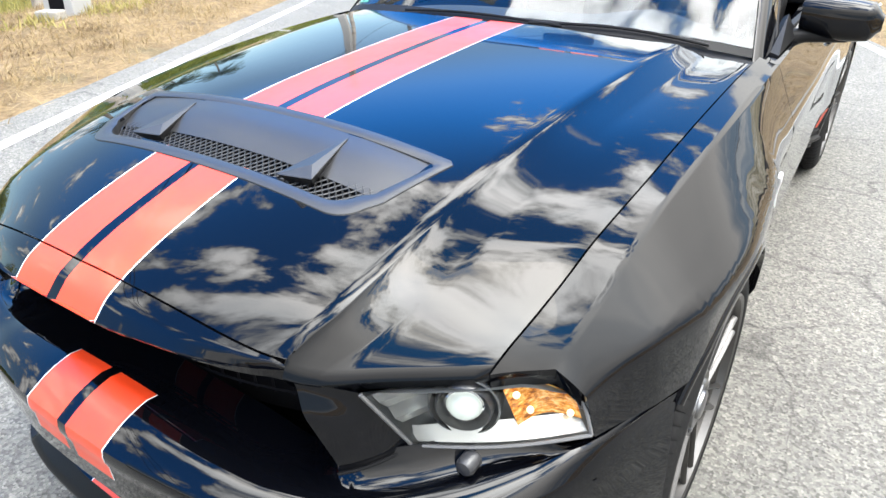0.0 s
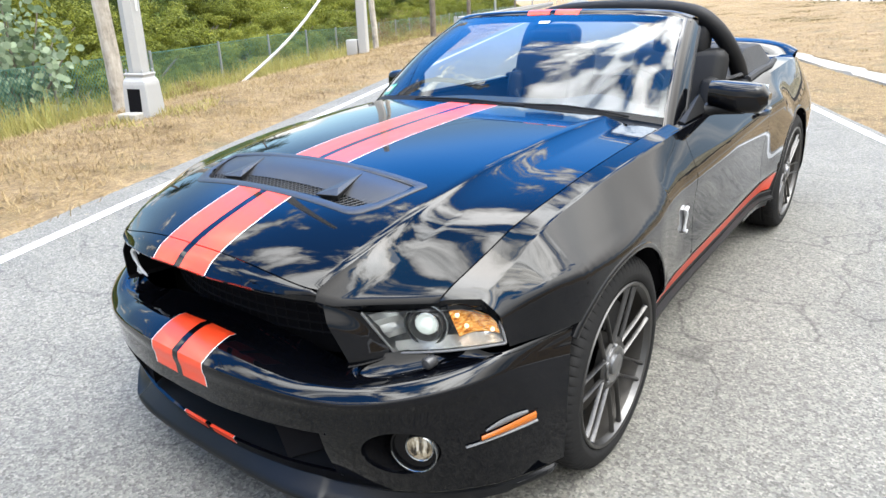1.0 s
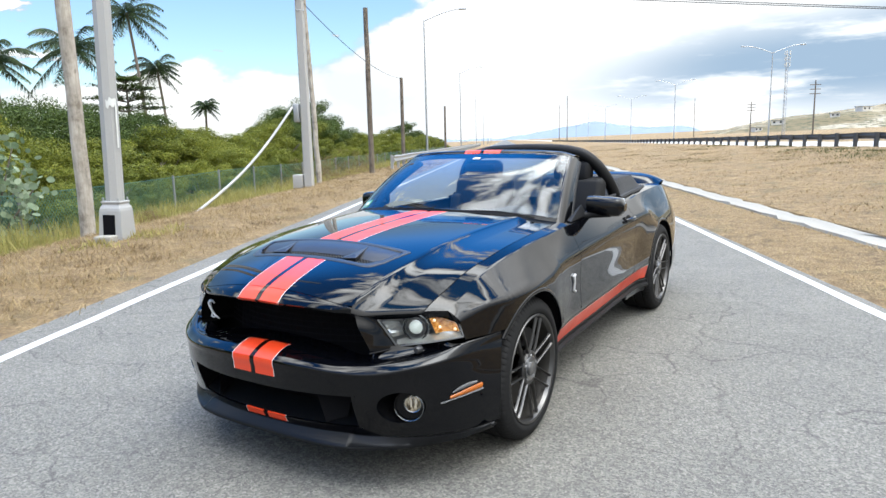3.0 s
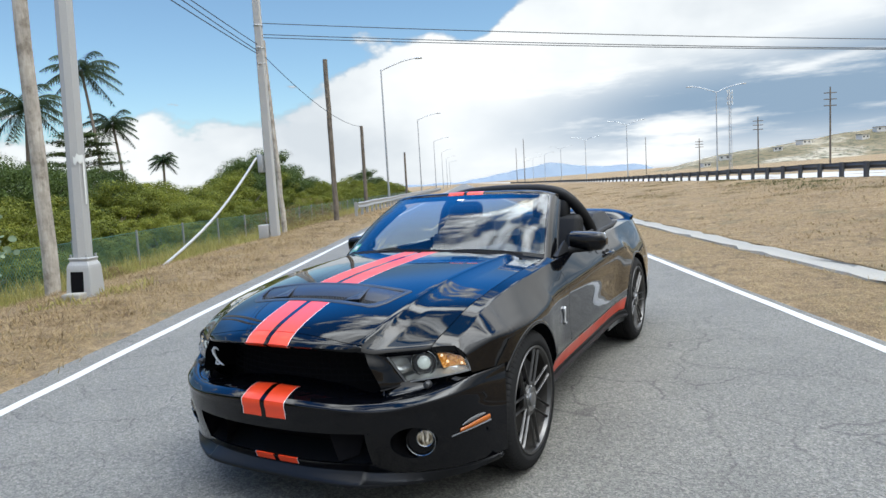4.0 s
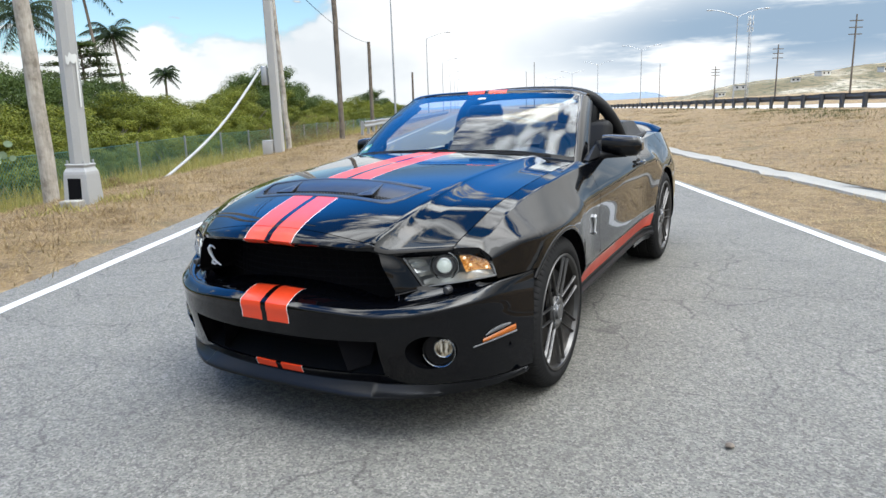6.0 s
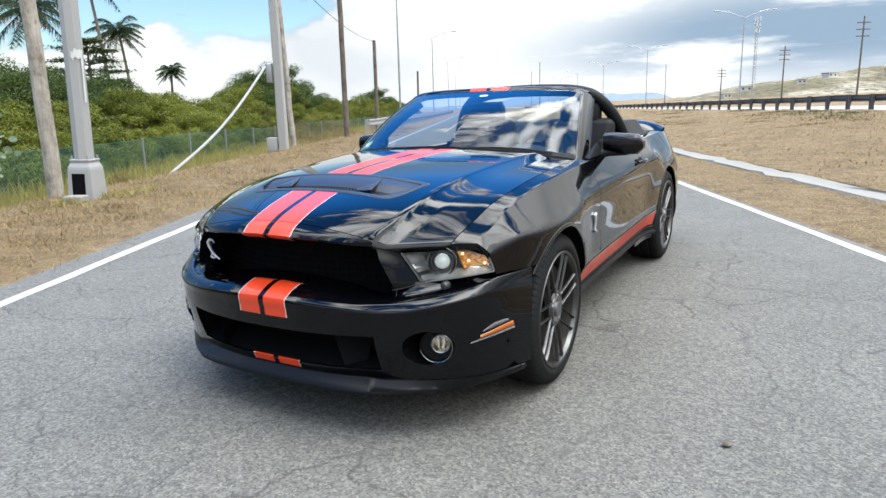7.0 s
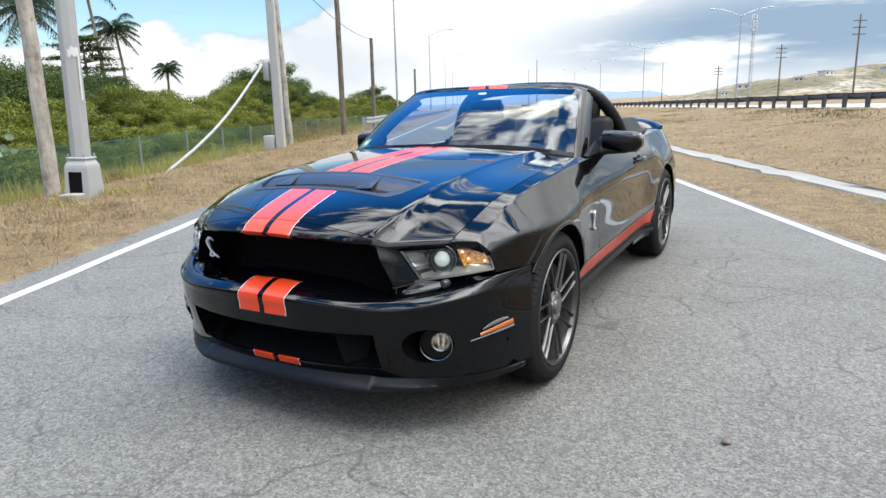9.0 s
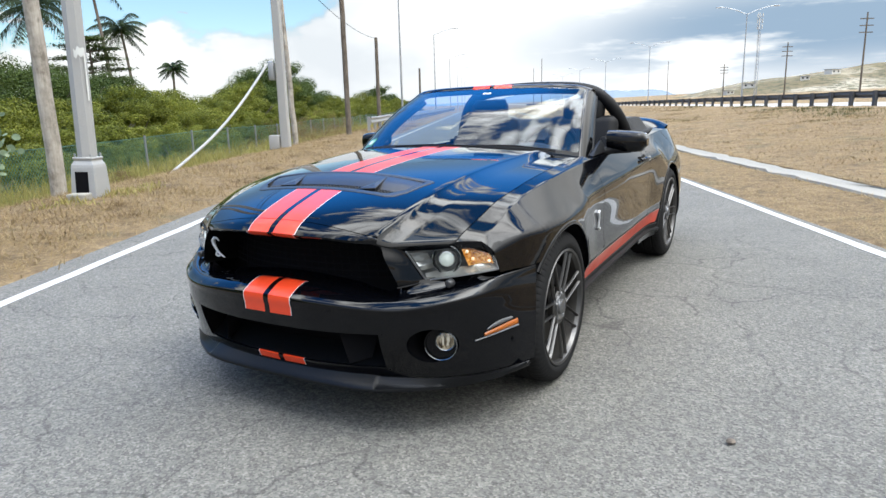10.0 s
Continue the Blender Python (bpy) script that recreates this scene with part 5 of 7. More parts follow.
# ---- cowl, windscreen, pillars ----
ws_y0 = pchip([0, 0.35, 0.6, 0.74], [1.515, 1.55, 1.61, 1.70])
ws_z0 = pchip([0, 0.35, 0.6, 0.74], [1.0, 0.995, 0.975, 0.945])
ws_y1 = pchip([0, 0.35, 0.55, 0.62], [2.165, 2.18, 2.215, 2.25])
ws_z1 = pchip([0, 0.35, 0.55, 0.62], [1.338, 1.332, 1.318, 1.298])


def screen(s, v, out=0.0):
    a = abs(s)
    x0, x1 = 0.735 * a, 0.60 * a
    p = Vector((x0, ws_y0(x0), ws_z0(x0))) * (1 - v) + Vector((x1, ws_y1(x1), ws_z1(x1))) * v
    bow = 0.03 * math.sin(math.pi * v)
    p += Vector((0.0, -0.5, 0.85)) * (bow + out)
    return Vector((math.copysign(p.x, s), p.y, p.z))


bm = grid(lambda x, v: Vector((x, (cowl_y(abs(x)) - 0.012) * (1 - v) + (ws_y0(min(abs(x), 0.735)) + 0.03) * v, (deck(x, cowl_y(abs(x)) - 0.02) - 0.012) * (1 - v) + (ws_z0(min(abs(x), 0.735)) - 0.004) * v)), steps(-0.735, 0.735, 30), [0, 0.4, 1])
part("cowl", bm, "black_plastic", car, solid=0.01)
part("windscreen", grid(screen, steps(-0.985, 0.985, 36), steps(0.0, 0.985, 20)), "windscreen_glass", car, "clear curved windscreen").visible_shadow = False
bm = grid(lambda s, v: screen(s, v, 0.001), steps(-0.99, 0.99, 36), [0.0, 0.02, 0.045])
part("screen_band", bm, "black_plastic", car, "black band along the windscreen's foot")
for sgn in (1, -1):
    bm = grid(lambda s, v: screen(sgn * s, v, -0.003), [0.955, 0.985], steps(0.02, 0.98, 12))
    part("screen_edge", bm, "black_plastic", car)
for sgn in (1, -1):
    def pillar(k, v):
        a = screen(sgn * 0.985, v, 0.004)
        b = screen(sgn * 1.06, v, -0.015)
        q = k
        w = Vector((sgn * 0.045 * (1 - 0.25 * v), 0.065, -0.012)) * q
        p = a + w
        p.z += 0.012 * math.sin(math.pi * q) - 0.05 * q * q * (1 - 0.4 * v)
        p.y += 0.03 * q * q
        return p
    pl = part("windscreen_pillar", grid(pillar, steps(0, 1, 8), steps(-0.03, 1.0, 16)), "black_paint", car, solid=0.02)
    bm = bmesh.new()
    tube(bm, [pillar(1.0, v) + Vector((-sgn * 0.012, 0.02, -0.012)) for v in steps(0.0, 1.0, 12)], 0.018, 8)
    part("pillar_seal", bm, "black_plastic", pl)


def header(s, v):
    p = screen(s, 0.985, 0.002)
    a = abs(s)
    prof = [(0, -0.002), (0.012, 0.014), (0.04, 0.020), (0.085, 0.014), (0.10, 0.0), (0.09, -0.03), (0.02, -0.035)][int(v)]
    drop = 0.02 * smooth(a, 0.9, 1.0)
    return Vector((p.x * (1 + 0.01 * smooth(a, 0.9, 1)), p.y + prof[0], p.z + prof[1] - drop * 0.3))


part("windscreen_header", grid(header, sorted(set([x / 0.59 for x in (-0.132, -0.014, 0.014, 0.132)] + steps(-1.02, 1.02, 32))), list(range(7)), mat=lambda s, v: (1 if 0.014 < abs(s) * 0.59 < 0.132 else 0) if 0 < v < 4 else 0), PAINTS, car, "black windscreen header with red stripes", solid=0.004)
# stickers and mirror on the screen
bm = grid(lambda k, v: screen(-0.90 + 0.09 * k, 0.06 + 0.10 * v, 0.0015), [0, 1], [0, 1])
st = part("permit_sticker", bm, "sticker_green", car, "small green and white sticker inside the glass")
bm = grid(lambda k, v: screen(-0.885 + 0.055 * k, 0.085 + 0.05 * v, 0.003), [0, 1], [0, 1])
part("sticker_patch", bm, "sticker_white", st)
bm = grid(lambda k, v: screen(-0.03 + 0.085 * k, 0.845 + 0.035 * v, 0.0015), [0, 1], [0, 1])
part("toll_tag", bm, "sticker_white", car, "white toll tag behind the glass")
bm = bmesh.new()
box(bm, (-0.105, -0.012, -0.03), (0.105, 0.014, 0.03))
rv = part("rear_view_mirror", bm, "black_plastic", car, bevel=0.012)
rv.matrix_world = pose(0.0, 2.13, 1.235, -12, 0, 8)
# wipers
for x0, x1 in ((-0.35, 0.22), (0.12, 0.62)):
    bm = bmesh.new()
    tube(bm, [screen(x0 / 0.735 + (x1 - x0) / 0.735 * k, 0.008 + 0.022 * math.sin(math.pi * k), 0.010) for k in steps(0, 1, 10)], 0.0045, 6)
    part("wiper", bm, "black_plastic", car)

# ---- mirrors ----
for sgn in (1, -1):
    mir = new("side_mirror")
    mir.parent = car

    def shell(k, v):
        """k round the section, v from the inner end to the outer end."""
        a = 2 * math.pi * k
        cx = 0.775 + 0.215 * v
        hh = (0.050 + 0.010 * math.sin(math.pi * v)) * (1 - 0.55 * smooth(v, 0.86, 1.0))
        dd = (0.058 + 0.008 * math.sin(math.pi * v)) * (1 - 0.5 * smooth(v, 0.86, 1.0))
        q = 0.62
        c, s_ = math.cos(a), math.sin(a)
        ex = math.copysign(abs(c) ** q, c)
        ez = math.copysign(abs(s_) ** q, s_)
        return Vector((sgn * cx, 2.095 + dd * ex + 0.03 * v, 1.010 + hh * ez - 0.008 * v + 0.01 * smooth(v, 0.5, 0)))

    bm = grid(shell, steps(0, 1, 28), [0, 0.04, 0.12] + steps(0.2, 0.86, 8) + [0.91, 0.96, 0.99, 1.0])
    bmesh.ops.holes_fill(bm, edges=[e for e in bm.edges if e.is_boundary])
    part("mirror_housing", bm, "black_paint", mir)
    bm = bmesh.new()
    tube(bm, [(sgn * 0.735, 2.03, 0.945), (sgn * 0.765, 2.05, 0.952), (sgn * 0.80, 2.07, 0.958), (sgn * 0.90, 2.09, 0.962), (sgn * 0.965, 2.11, 0.972)], [0.030, 0.026, 0.022, 0.020, 0.012], 10)
    part("mirror_base", bm, "black_plastic", mir)
    bm = bmesh.new()
    box(bm, (-0.085, 0, -0.042), (0.085, 0.004, 0.042))
    mg = part("mirror_glass", bm, "chrome", mir, "mirror glass", bevel=0.003)
    mg.matrix_world = pose(sgn * 0.885, 2.172, 1.008, 0, 0, 0)
    bm = bmesh.new()
    v = [bm.verts.new(p) for p in ((sgn * 0.775, 1.78, 0.945), (sgn * 0.775, 2.06, 0.955), (sgn * 0.742, 2.04, 1.02), (sgn * 0.75, 1.79, 0.95))]
    bm.faces.new(v)
    part("mirror_sail", bm, "black_plastic", mir, solid=0.02)

# ---- cabin ----
def soft_box(bm, lo, hi, r, m=None, n=3):
    """A cushion-like box with rounded edges."""
    b2 = bmesh.new()
    box(b2, lo, hi)
    bmesh.ops.bevel(b2, geom=list(b2.edges), offset=r, segments=n, affect="EDGES", profile=0.5)
    if m:
        move(b2, m)
    me = bpy.data.meshes.new("tmp")
    b2.to_mesh(me)
    b2.free()
    bm.from_mesh(me)
    bpy.data.meshes.remove(me)
    return bm


bm = grid(lambda x, v: Vector((x, 1.55 + 0.55 * v, (0.985 - 0.05 * (abs(x) / 0.74) ** 3) - 0.015 * v - 0.10 * smooth(v, 0.75, 1.0) + 0.045 * math.exp(-((x - 0.37) / 0.16) ** 2) * smooth(v, 0.45, 0.8))), steps(-0.74, 0.74, 30), steps(0, 1, 12))
part("dashboard", bm, "dash_vinyl", car, "dark grey dashboard", solid=0.03)
bm = bmesh.new()
box(bm, (-0.74, 2.07, 0.55), (0.74, 2.11, 0.87))
part("dash_front", bm, "dash_vinyl", car, bevel=0.015)
bm = bmesh.new()
tube(bm, [(0.185 * math.cos(a), 0.0, 0.185 * math.sin(a)) for a in steps(0, 2 * math.pi, 32)], 0.016, 8, False)
sw = part("steering_wheel", bm, "interior_leather", car, "black leather steering wheel")
sw.matrix_world = pose(0.37, 2.20, 0.93, -24, 0, 0)
bm = soft_box(bmesh.new(), (-0.07, -0.02, -0.06), (0.07, 0.03, 0.05), 0.02)
part("wheel_hub", bm, "interior_leather", sw)
for a in (0, math.pi, -math.pi / 2):
    bm = bmesh.new()
    tube(bm, [(0.05 * math.cos(a), 0.01, 0.05 * math.sin(a)), (0.18 * math.cos(a), 0.0, 0.18 * math.sin(a))], 0.014, 6)
    part("wheel_spoke", bm, "interior_leather", sw)
bm = bmesh.new()
tube(bm, [(0.37, 2.10, 0.86), (0.37, 2.2, 0.93)], 0.035, 10)
part("steering_column", bm, "black_plastic", car)
for x0 in (-0.37, 0.37):
    seat = new("seat")
    seat.parent = car
    seat["label"] = "black leather bucket seat"
    part("seat_cushion", soft_box(bmesh.new(), (-0.25, -0.25, 0.0), (0.25, 0.25, 0.16), 0.05, pose(x0, 2.52, 0.42, 6)), "interior_leather", seat)
    part("backrest", soft_box(bmesh.new(), (-0.25, -0.07, 0.0), (0.25, 0.06, 0.66), 0.06, pose(x0, 2.74, 0.5, -16)), "interior_leather", seat)
    for b in (-0.2, 0.2):
        part("side_bolster", soft_box(bmesh.new(), (b - 0.05, -0.12, 0.06), (b + 0.05, 0.02, 0.5), 0.04, pose(x0, 2.74, 0.5, -16)), "interior_leather", seat)
    part("headrest", soft_box(bmesh.new(), (-0.15, -0.06, 0.0), (0.15, 0.05, 0.19), 0.05, pose(x0, 2.90, 1.075, -10)), "interior_leather", seat)
    for b in (-0.05, 0.05):
        bm = bmesh.new()
        tube(bm, [(x0 + b, 2.89, 0.98), (x0 + b, 2.91, 1.1)], 0.007, 6)
        part("headrest_post", bm, "chrome", seat)
    bm = bmesh.new()
    sx = 1 if x0 > 0 else -1
    tube(bm, [(x0 + sx * 0.30, 2.98, 1.0), (x0 + sx * 0.24, 2.86, 0.98), (x0 + sx * 0.16, 2.72, 0.88), (x0 - sx * 0.05, 2.62, 0.66)], 0.012, 4)
    part("seat_belt", bm, "top_fabric", seat)
# light bar over the cabin
bm = bmesh.new()
bar = [(-0.655, 3.06, 0.94), (-0.635, 3.02, 1.04), (-0.59, 2.96, 1.15), (-0.52, 2.92, 1.245), (-0.43, 2.90, 1.305), (-0.25, 2.895, 1.335), (0, 2.89, 1.342),
       (0.25, 2.895, 1.335), (0.43, 2.90, 1.305), (0.52, 2.92, 1.245), (0.59, 2.96, 1.15), (0.635, 3.02, 1.04), (0.655, 3.06, 0.94)]
bc = [pchip(range(13), [p[i] for p in bar]) for i in range(3)]
tube(bm, [(bc[0](t), bc[1](t), bc[2](t)) for t in steps(0, 12, 60)], 0.043, 14)
part("light_bar", bm, "interior_leather", car, "black padded hoop over the seats")
for sgn in (1, -1):
    part("bar_foot", soft_box(bmesh.new(), (-0.06, -0.16, -0.03), (0.05, 0.10, 0.012), 0.012, pose(sgn * 0.66, 3.06, 0.965)), "black_plastic", car)
    # inner trim of the door and rear side
    bm = grid(lambda y, v: Vector((sgn * (0.735 - 0.03 * v), y, 0.955 - 0.5 * v)), steps(1.72, 3.1, 10), [0, 0.1, 0.5, 1])
    part("door_trim", bm, "interior_leather", car, solid=0.02)
bm = grid(lambda x, y: Vector((x, y, 0.30)), steps(-0.72, 0.72, 4), steps(1.3, 3.9, 6))
part("floor_pan", bm, "black_void", car, solid=0.02)
bm = grid(lambda x, v: Vector((x, 3.12 + 0.30 * v, 0.62 + 0.36 * v + 0.03 * math.sin(math.pi * v))), steps(-0.62, 0.62, 10), steps(0, 1, 6))
part("rear_seat", bm, "interior_leather", car, "black rear seat back", solid=0.05)
# folded top under its cover
bm = grid(lambda x, v: Vector((x * (0.685 - 0.02 * v), 3.16 + 0.72 * v - 0.16 * abs(x) ** 3 * (1 - v), 0.955 + 0.150 * smooth(v, 0.0, 0.32) * (1 - 0.5 * smooth(v, 0.75, 1.0)) * (1 - 0.8 * smooth(abs(x), 0.86, 1.0)) + 0.006 * math.sin(22 * x + 3 * v) * math.sin(math.pi * v))), steps(-1, 1, 48), steps(0, 1, 20))
part("top_cover", bm, "top_fabric", car, "black fabric cover over the folded top", solid=0.02)
for sgn in (1, -1):
    bm = bmesh.new()
    tube(bm, [(sgn * x, y, z) for x, y, z in ((0.70, 2.98, 0.975), (0.695, 3.2, 0.99), (0.69, 3.5, 1.0), (0.65, 3.8, 1.0))], 0.02, 8)
    part("belt_seal", bm, "top_fabric", car)
# boot lid with spoiler, tail
bm = grid(lambda x, y: Vector((x * (sh_x(y) - 0.09), y, sh_z(y) + 0.02 * (1 - x * x) + 0.004)), steps(-1, 1, 24), steps(3.78, 4.72, 14), mat=lambda x, y: stripe_mat(x * 0.65))
boot = part("boot_lid", bm, PAINTS, car, solid=0.01)
SPOIL = [(0.0, 0.0), (0.10, 0.075), (0.19, 0.105), (0.225, 0.10), (0.215, 0.085), (0.15, 0.0)]
bm = grid(lambda s, j: Vector((s * 0.645, 4.44 - 0.10 * abs(s) ** 3 + SPOIL[int(j)][0], 0.985 - 0.02 * s * s + SPOIL[int(j)][1] * (1 - 0.55 * abs(s) ** 6))), steps(-1, 1, 40), list(range(6)))
part("spoiler", bm, "black_paint", boot, "black ducktail spoiler")
bm = grid(lambda s, z: Vector((s * min(side(4.76, z), 0.66), 4.79 - 0.10 * abs(s) ** 3, z)), steps(-1, 1, 24), steps(0.30, 0.97, 12))
tail = part("rear_bumper", bm, "black_paint", car, solid=0.02)
for sgn in (1, -1):
    bm = bmesh.new()
    box(bm, (sgn * 0.42 - 0.14, 4.775, 0.74), (sgn * 0.42 + 0.14, 4.80, 0.86))
    part("tail_lamp", bm, "red_stripe", tail, "red tail lamp", bevel=0.01)
bm = grid(lambda x, y: Vector((x, y, 0.25)), steps(-0.70, 0.70, 4), steps(0.30, 4.6, 8))
part("underbody", bm, "black_void", car, solid=0.02)
# added near-black wall, closes the view through below the grille
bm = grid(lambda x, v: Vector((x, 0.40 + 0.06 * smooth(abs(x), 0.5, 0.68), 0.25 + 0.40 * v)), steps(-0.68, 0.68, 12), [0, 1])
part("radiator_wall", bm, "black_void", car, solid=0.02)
bm = grid(lambda x, v: Vector((x, 1.45, 0.2 + 0.72 * v)), [-0.70, 0.70], [0, 1])
part("firewall", bm, "black_void", car, solid=0.02)

# ---- roadside: poles ----


def stand(u, n, sink=0.05, lean_u=0.0):
    """Pose of a thing that stands on the ground, turned with the road."""
    return Matrix.Translation(at_road(u, n, ground_z(u, n) - sink)) @ pose(0, 0, 0, 0, lean_u, ROAD_TURN)


def post_mesh(height, r0, r1, sides=12, wobble=0.0, rows=10):
    bm = bmesh.new()
    pts = [(wobble * noise.noise(Vector((z, 3.3, r0 * 50))), wobble * noise.noise(Vector((z, 8.1, r0 * 50))), z) for z in steps(0, height, rows)]
    return tube(bm, pts, [r0 + (r1 - r0) * k for k in steps(0, 1, rows)], sides)


steel = thing("light_pole", "grey steel pole on a square base with an open hatch, its dark inside put on as a black plate", "pole")
steel.matrix_world = stand(7.0, -4.88, 0.05, 2.0)
part("pole_shaft", post_mesh(11.0, 0.135, 0.10, 8), "grey_pole_paint", steel, flat=True).matrix_basis = pose(0, 0, 0.6)
bm = bmesh.new()
rows = []
for z, h in ((0.0, 0.195), (0.02, 0.195), (0.50, 0.172), (0.54, 0.165), (0.60, 0.135), (0.63, 0.15), (0.65, 0.15)):
    rows.append([bm.verts.new((h * a, h * b, z)) for a, b in ((-1, -1), (1, -1), (1, 1), (-1, 1))])
for r0, r1 in zip(rows, rows[1:]):
    for j in range(4):
        bm.faces.new((r0[j], r0[(j + 1) % 4], r1[(j + 1) % 4], r1[j]))
bm.faces.new(rows[-1])
basep = part("pole_base", bm, "grey_pole_paint", steel, "grey square transformer base", flat=True, bevel=0.012)
# the hatch is no hole: a black plate paints its shaded inside
bm = bmesh.new()
box(bm, (-0.115, -0.199, 0.08), (0.085, -0.182, 0.44), Matrix.Rotation(radians(-2.7), 4, "X"))
part("hatch", bm, "black_void", basep, "open hatch, its dark inside put on as a black plate", bevel=0.02)
for a, b in ((-1, -1), (1, -1), (1, 1), (-1, 1)):
    part("anchor_bolt", tube(bmesh.new(), [(0.12 * a, 0.12 * b, 0.64), (0.12 * a, 0.12 * b, 0.70)], 0.016, 6), "galvanised", basep)
bm = grid(lambda k, z: Vector((0.137 * math.cos(k), 0.137 * math.sin(k), z + 0.05 * noise.noise(Vector((k * 4, z * 3, 0))))), steps(-1.3, -0.15, 6), steps(2.05, 2.16, 3))
grid(lambda k, z: Vector((0.138 * math.cos(k), 0.138 * math.sin(k), z)), steps(-0.38 , -0.15, 2), steps(1.45, 2.1, 8), bm=bm)
part("torn_notice", bm, "sticker_white", steel, "torn white paper remnant")
blk = thing("concrete_block", "small broken concrete block lying in the straw", "block")
blk.matrix_world = stand(6.5, -4.75, 0.02)
part("block", soft_box(bmesh.new(), (-0.14, -0.1, 0), (0.13, 0.1, 0.13), 0.02), "concrete", blk)

for u, n, h, r0, r1, mat_, lab, tilt in ((8.25, -6.2, 8.5, 0.125, 0.105, "pole_wood", "weathered grey wooden utility pole beside the fence", 0.0),
                                         (22.0, -5.95, 7.2, 0.105, 0.08, "pole_wood", "weathered leaning wooden pole behind a concrete pole", -2.0),
                                         (27.1, -4.95, 7.25, 0.125, 0.105, "dark_pole_wood", "dark brown cut-off wooden pole on the verge", 0.0),
                                         (43.5, -6.0, 5.9, 0.14, 0.11, "dark_pole_wood", "dark wooden pole carrying a wire", 0.0),
                                         (76.5, -6.0, 5.6, 0.14, 0.11, "dark_pole_wood", "far dark wooden pole on the verge", 0.0)):
    wp = thing("wooden_pole", lab, "pole", group="wooden poles along the road")
    wp.matrix_world = stand(u, n, 0.05, tilt)
    part("pole_shaft", post_mesh(h, r0, r1, 12, 0.03), mat_, wp)
conc = thing("concrete_pole", "tapered square concrete utility pole with a grey meter box", "pole")
conc.matrix_world = stand(18.7, -5.35)
bm = bmesh.new()
rows = [[bm.verts.new((h * a, h * b, z)) for a, b in ((-1, -0.8), (-0.8, -1), (0.8, -1), (1, -0.8), (1, 0.8), (0.8, 1), (-0.8, 1), (-1, 0.8))] for z, h in ((0, 0.14), (4, 0.125), (9.5, 0.10))]
for r0, r1 in zip(rows, rows[1:]):
    for j in range(8):
        bm.faces.new((r0[j], r0[(j + 1) % 8], r1[(j + 1) % 8], r1[j]))
part("pole_shaft", bm, "concrete_pole", conc, flat=True)
part("meter_box", soft_box(bmesh.new(), (-0.34, -0.2, 2.15), (-0.17, 0.02, 2.72), 0.02), "galvanised", conc, "grey sheet-metal box")
part("foot_box", soft_box(bmesh.new(), (-0.5, -0.18, 0), (-0.17, 0.18, 0.45), 0.02), "concrete_pole", conc, "concrete box at the pole's foot")
for z in (5.6, 6.1, 6.8):
    part("pole_band", tube(bmesh.new(), [(0.135 * math.cos(a), 0.135 * math.sin(a), z) for a in steps(0, 6.283, 16)], 0.018, 5, False), "galvanised", conc)
pipe = thing("conduit_pipe", "fallen white plastic conduit slanting from the pole to the grass", "pipe")
bm = bmesh.new()
pa, pb = at_road(18.3, -5.65, 2.6), at_road(12.6, -6.35, -0.15)
tube(bm, [pa * (1 - k) + pb * k + Vector((0, 0, -0.28 * math.sin(math.pi * k))) for k in steps(0, 1, 14)], 0.036, 8)
part("conduit", bm, "grey_pole_paint", pipe)

# wires
Mat("cable_black", (0.015, 0.015, 0.016), 0.6)
for a, b, sag in (((18.8, -5.35, 6.9), (17.0, 40.0, 3.3), 0.4), ((18.8, -5.35, 6.55), (17.0, 40.0, 3.15), 0.4), ((18.8, -5.35, 6.45), (16.0, 40.0, 3.0), 0.4),
                  ((18.8, -5.3, 5.9), (43.5, -6.0, 5.75), 0.5), ((18.8, -5.4, 6.2), (-12.0, -6.5, 8.2), 0.35), ((18.8, -5.4, 5.9), (-12.0, -6.3, 7.6), 0.35), ((18.8, -5.4, 6.0), (-12.0, -5.6, 7.9), 0.45)):
    wire = thing("overhead_wire", "thin black overhead wire strung between poles", "wire", group="overhead wires")
    bm = bmesh.new()
    A, B = at_road(*a), at_road(*b)
    tube(bm, [A * (1 - k) + B * k + Vector((0, 0, -4 * sag * k * (1 - k))) for k in steps(0, 1, 20)], 0.013, 5)
    part("wire", bm, "cable_black", wire)


# street lamps
def street_lamp(arms, height):
    lp = thing("street_lamp", "tall slim galvanised street lamp with outreach arm" if arms == 1 else "tall slim street lamp with two outreach arms", "street lamp", group="street lamps")
    part("mast", post_mesh(height, 0.11, 0.06, 8), "galvanised", lp)
    for s in ((1,) if arms == 1 else (1, -1)):
        bm = bmesh.new()
        tube(bm, [(s * 3.4 * k, 0, height - 0.1 + 1.0 * math.sin(1.4 * k)) for k in steps(0, 1, 8)], 0.05, 6)
        arm = part("lamp_arm", bm, "galvanised", lp)
        part("lamp_head", soft_box(bmesh.new(), (-0.35, -0.14, -0.07), (0.35, 0.14, 0.07), 0.05, pose(s * 3.7, 0, height + 0.87)), "galvanised", arm)
    return lp


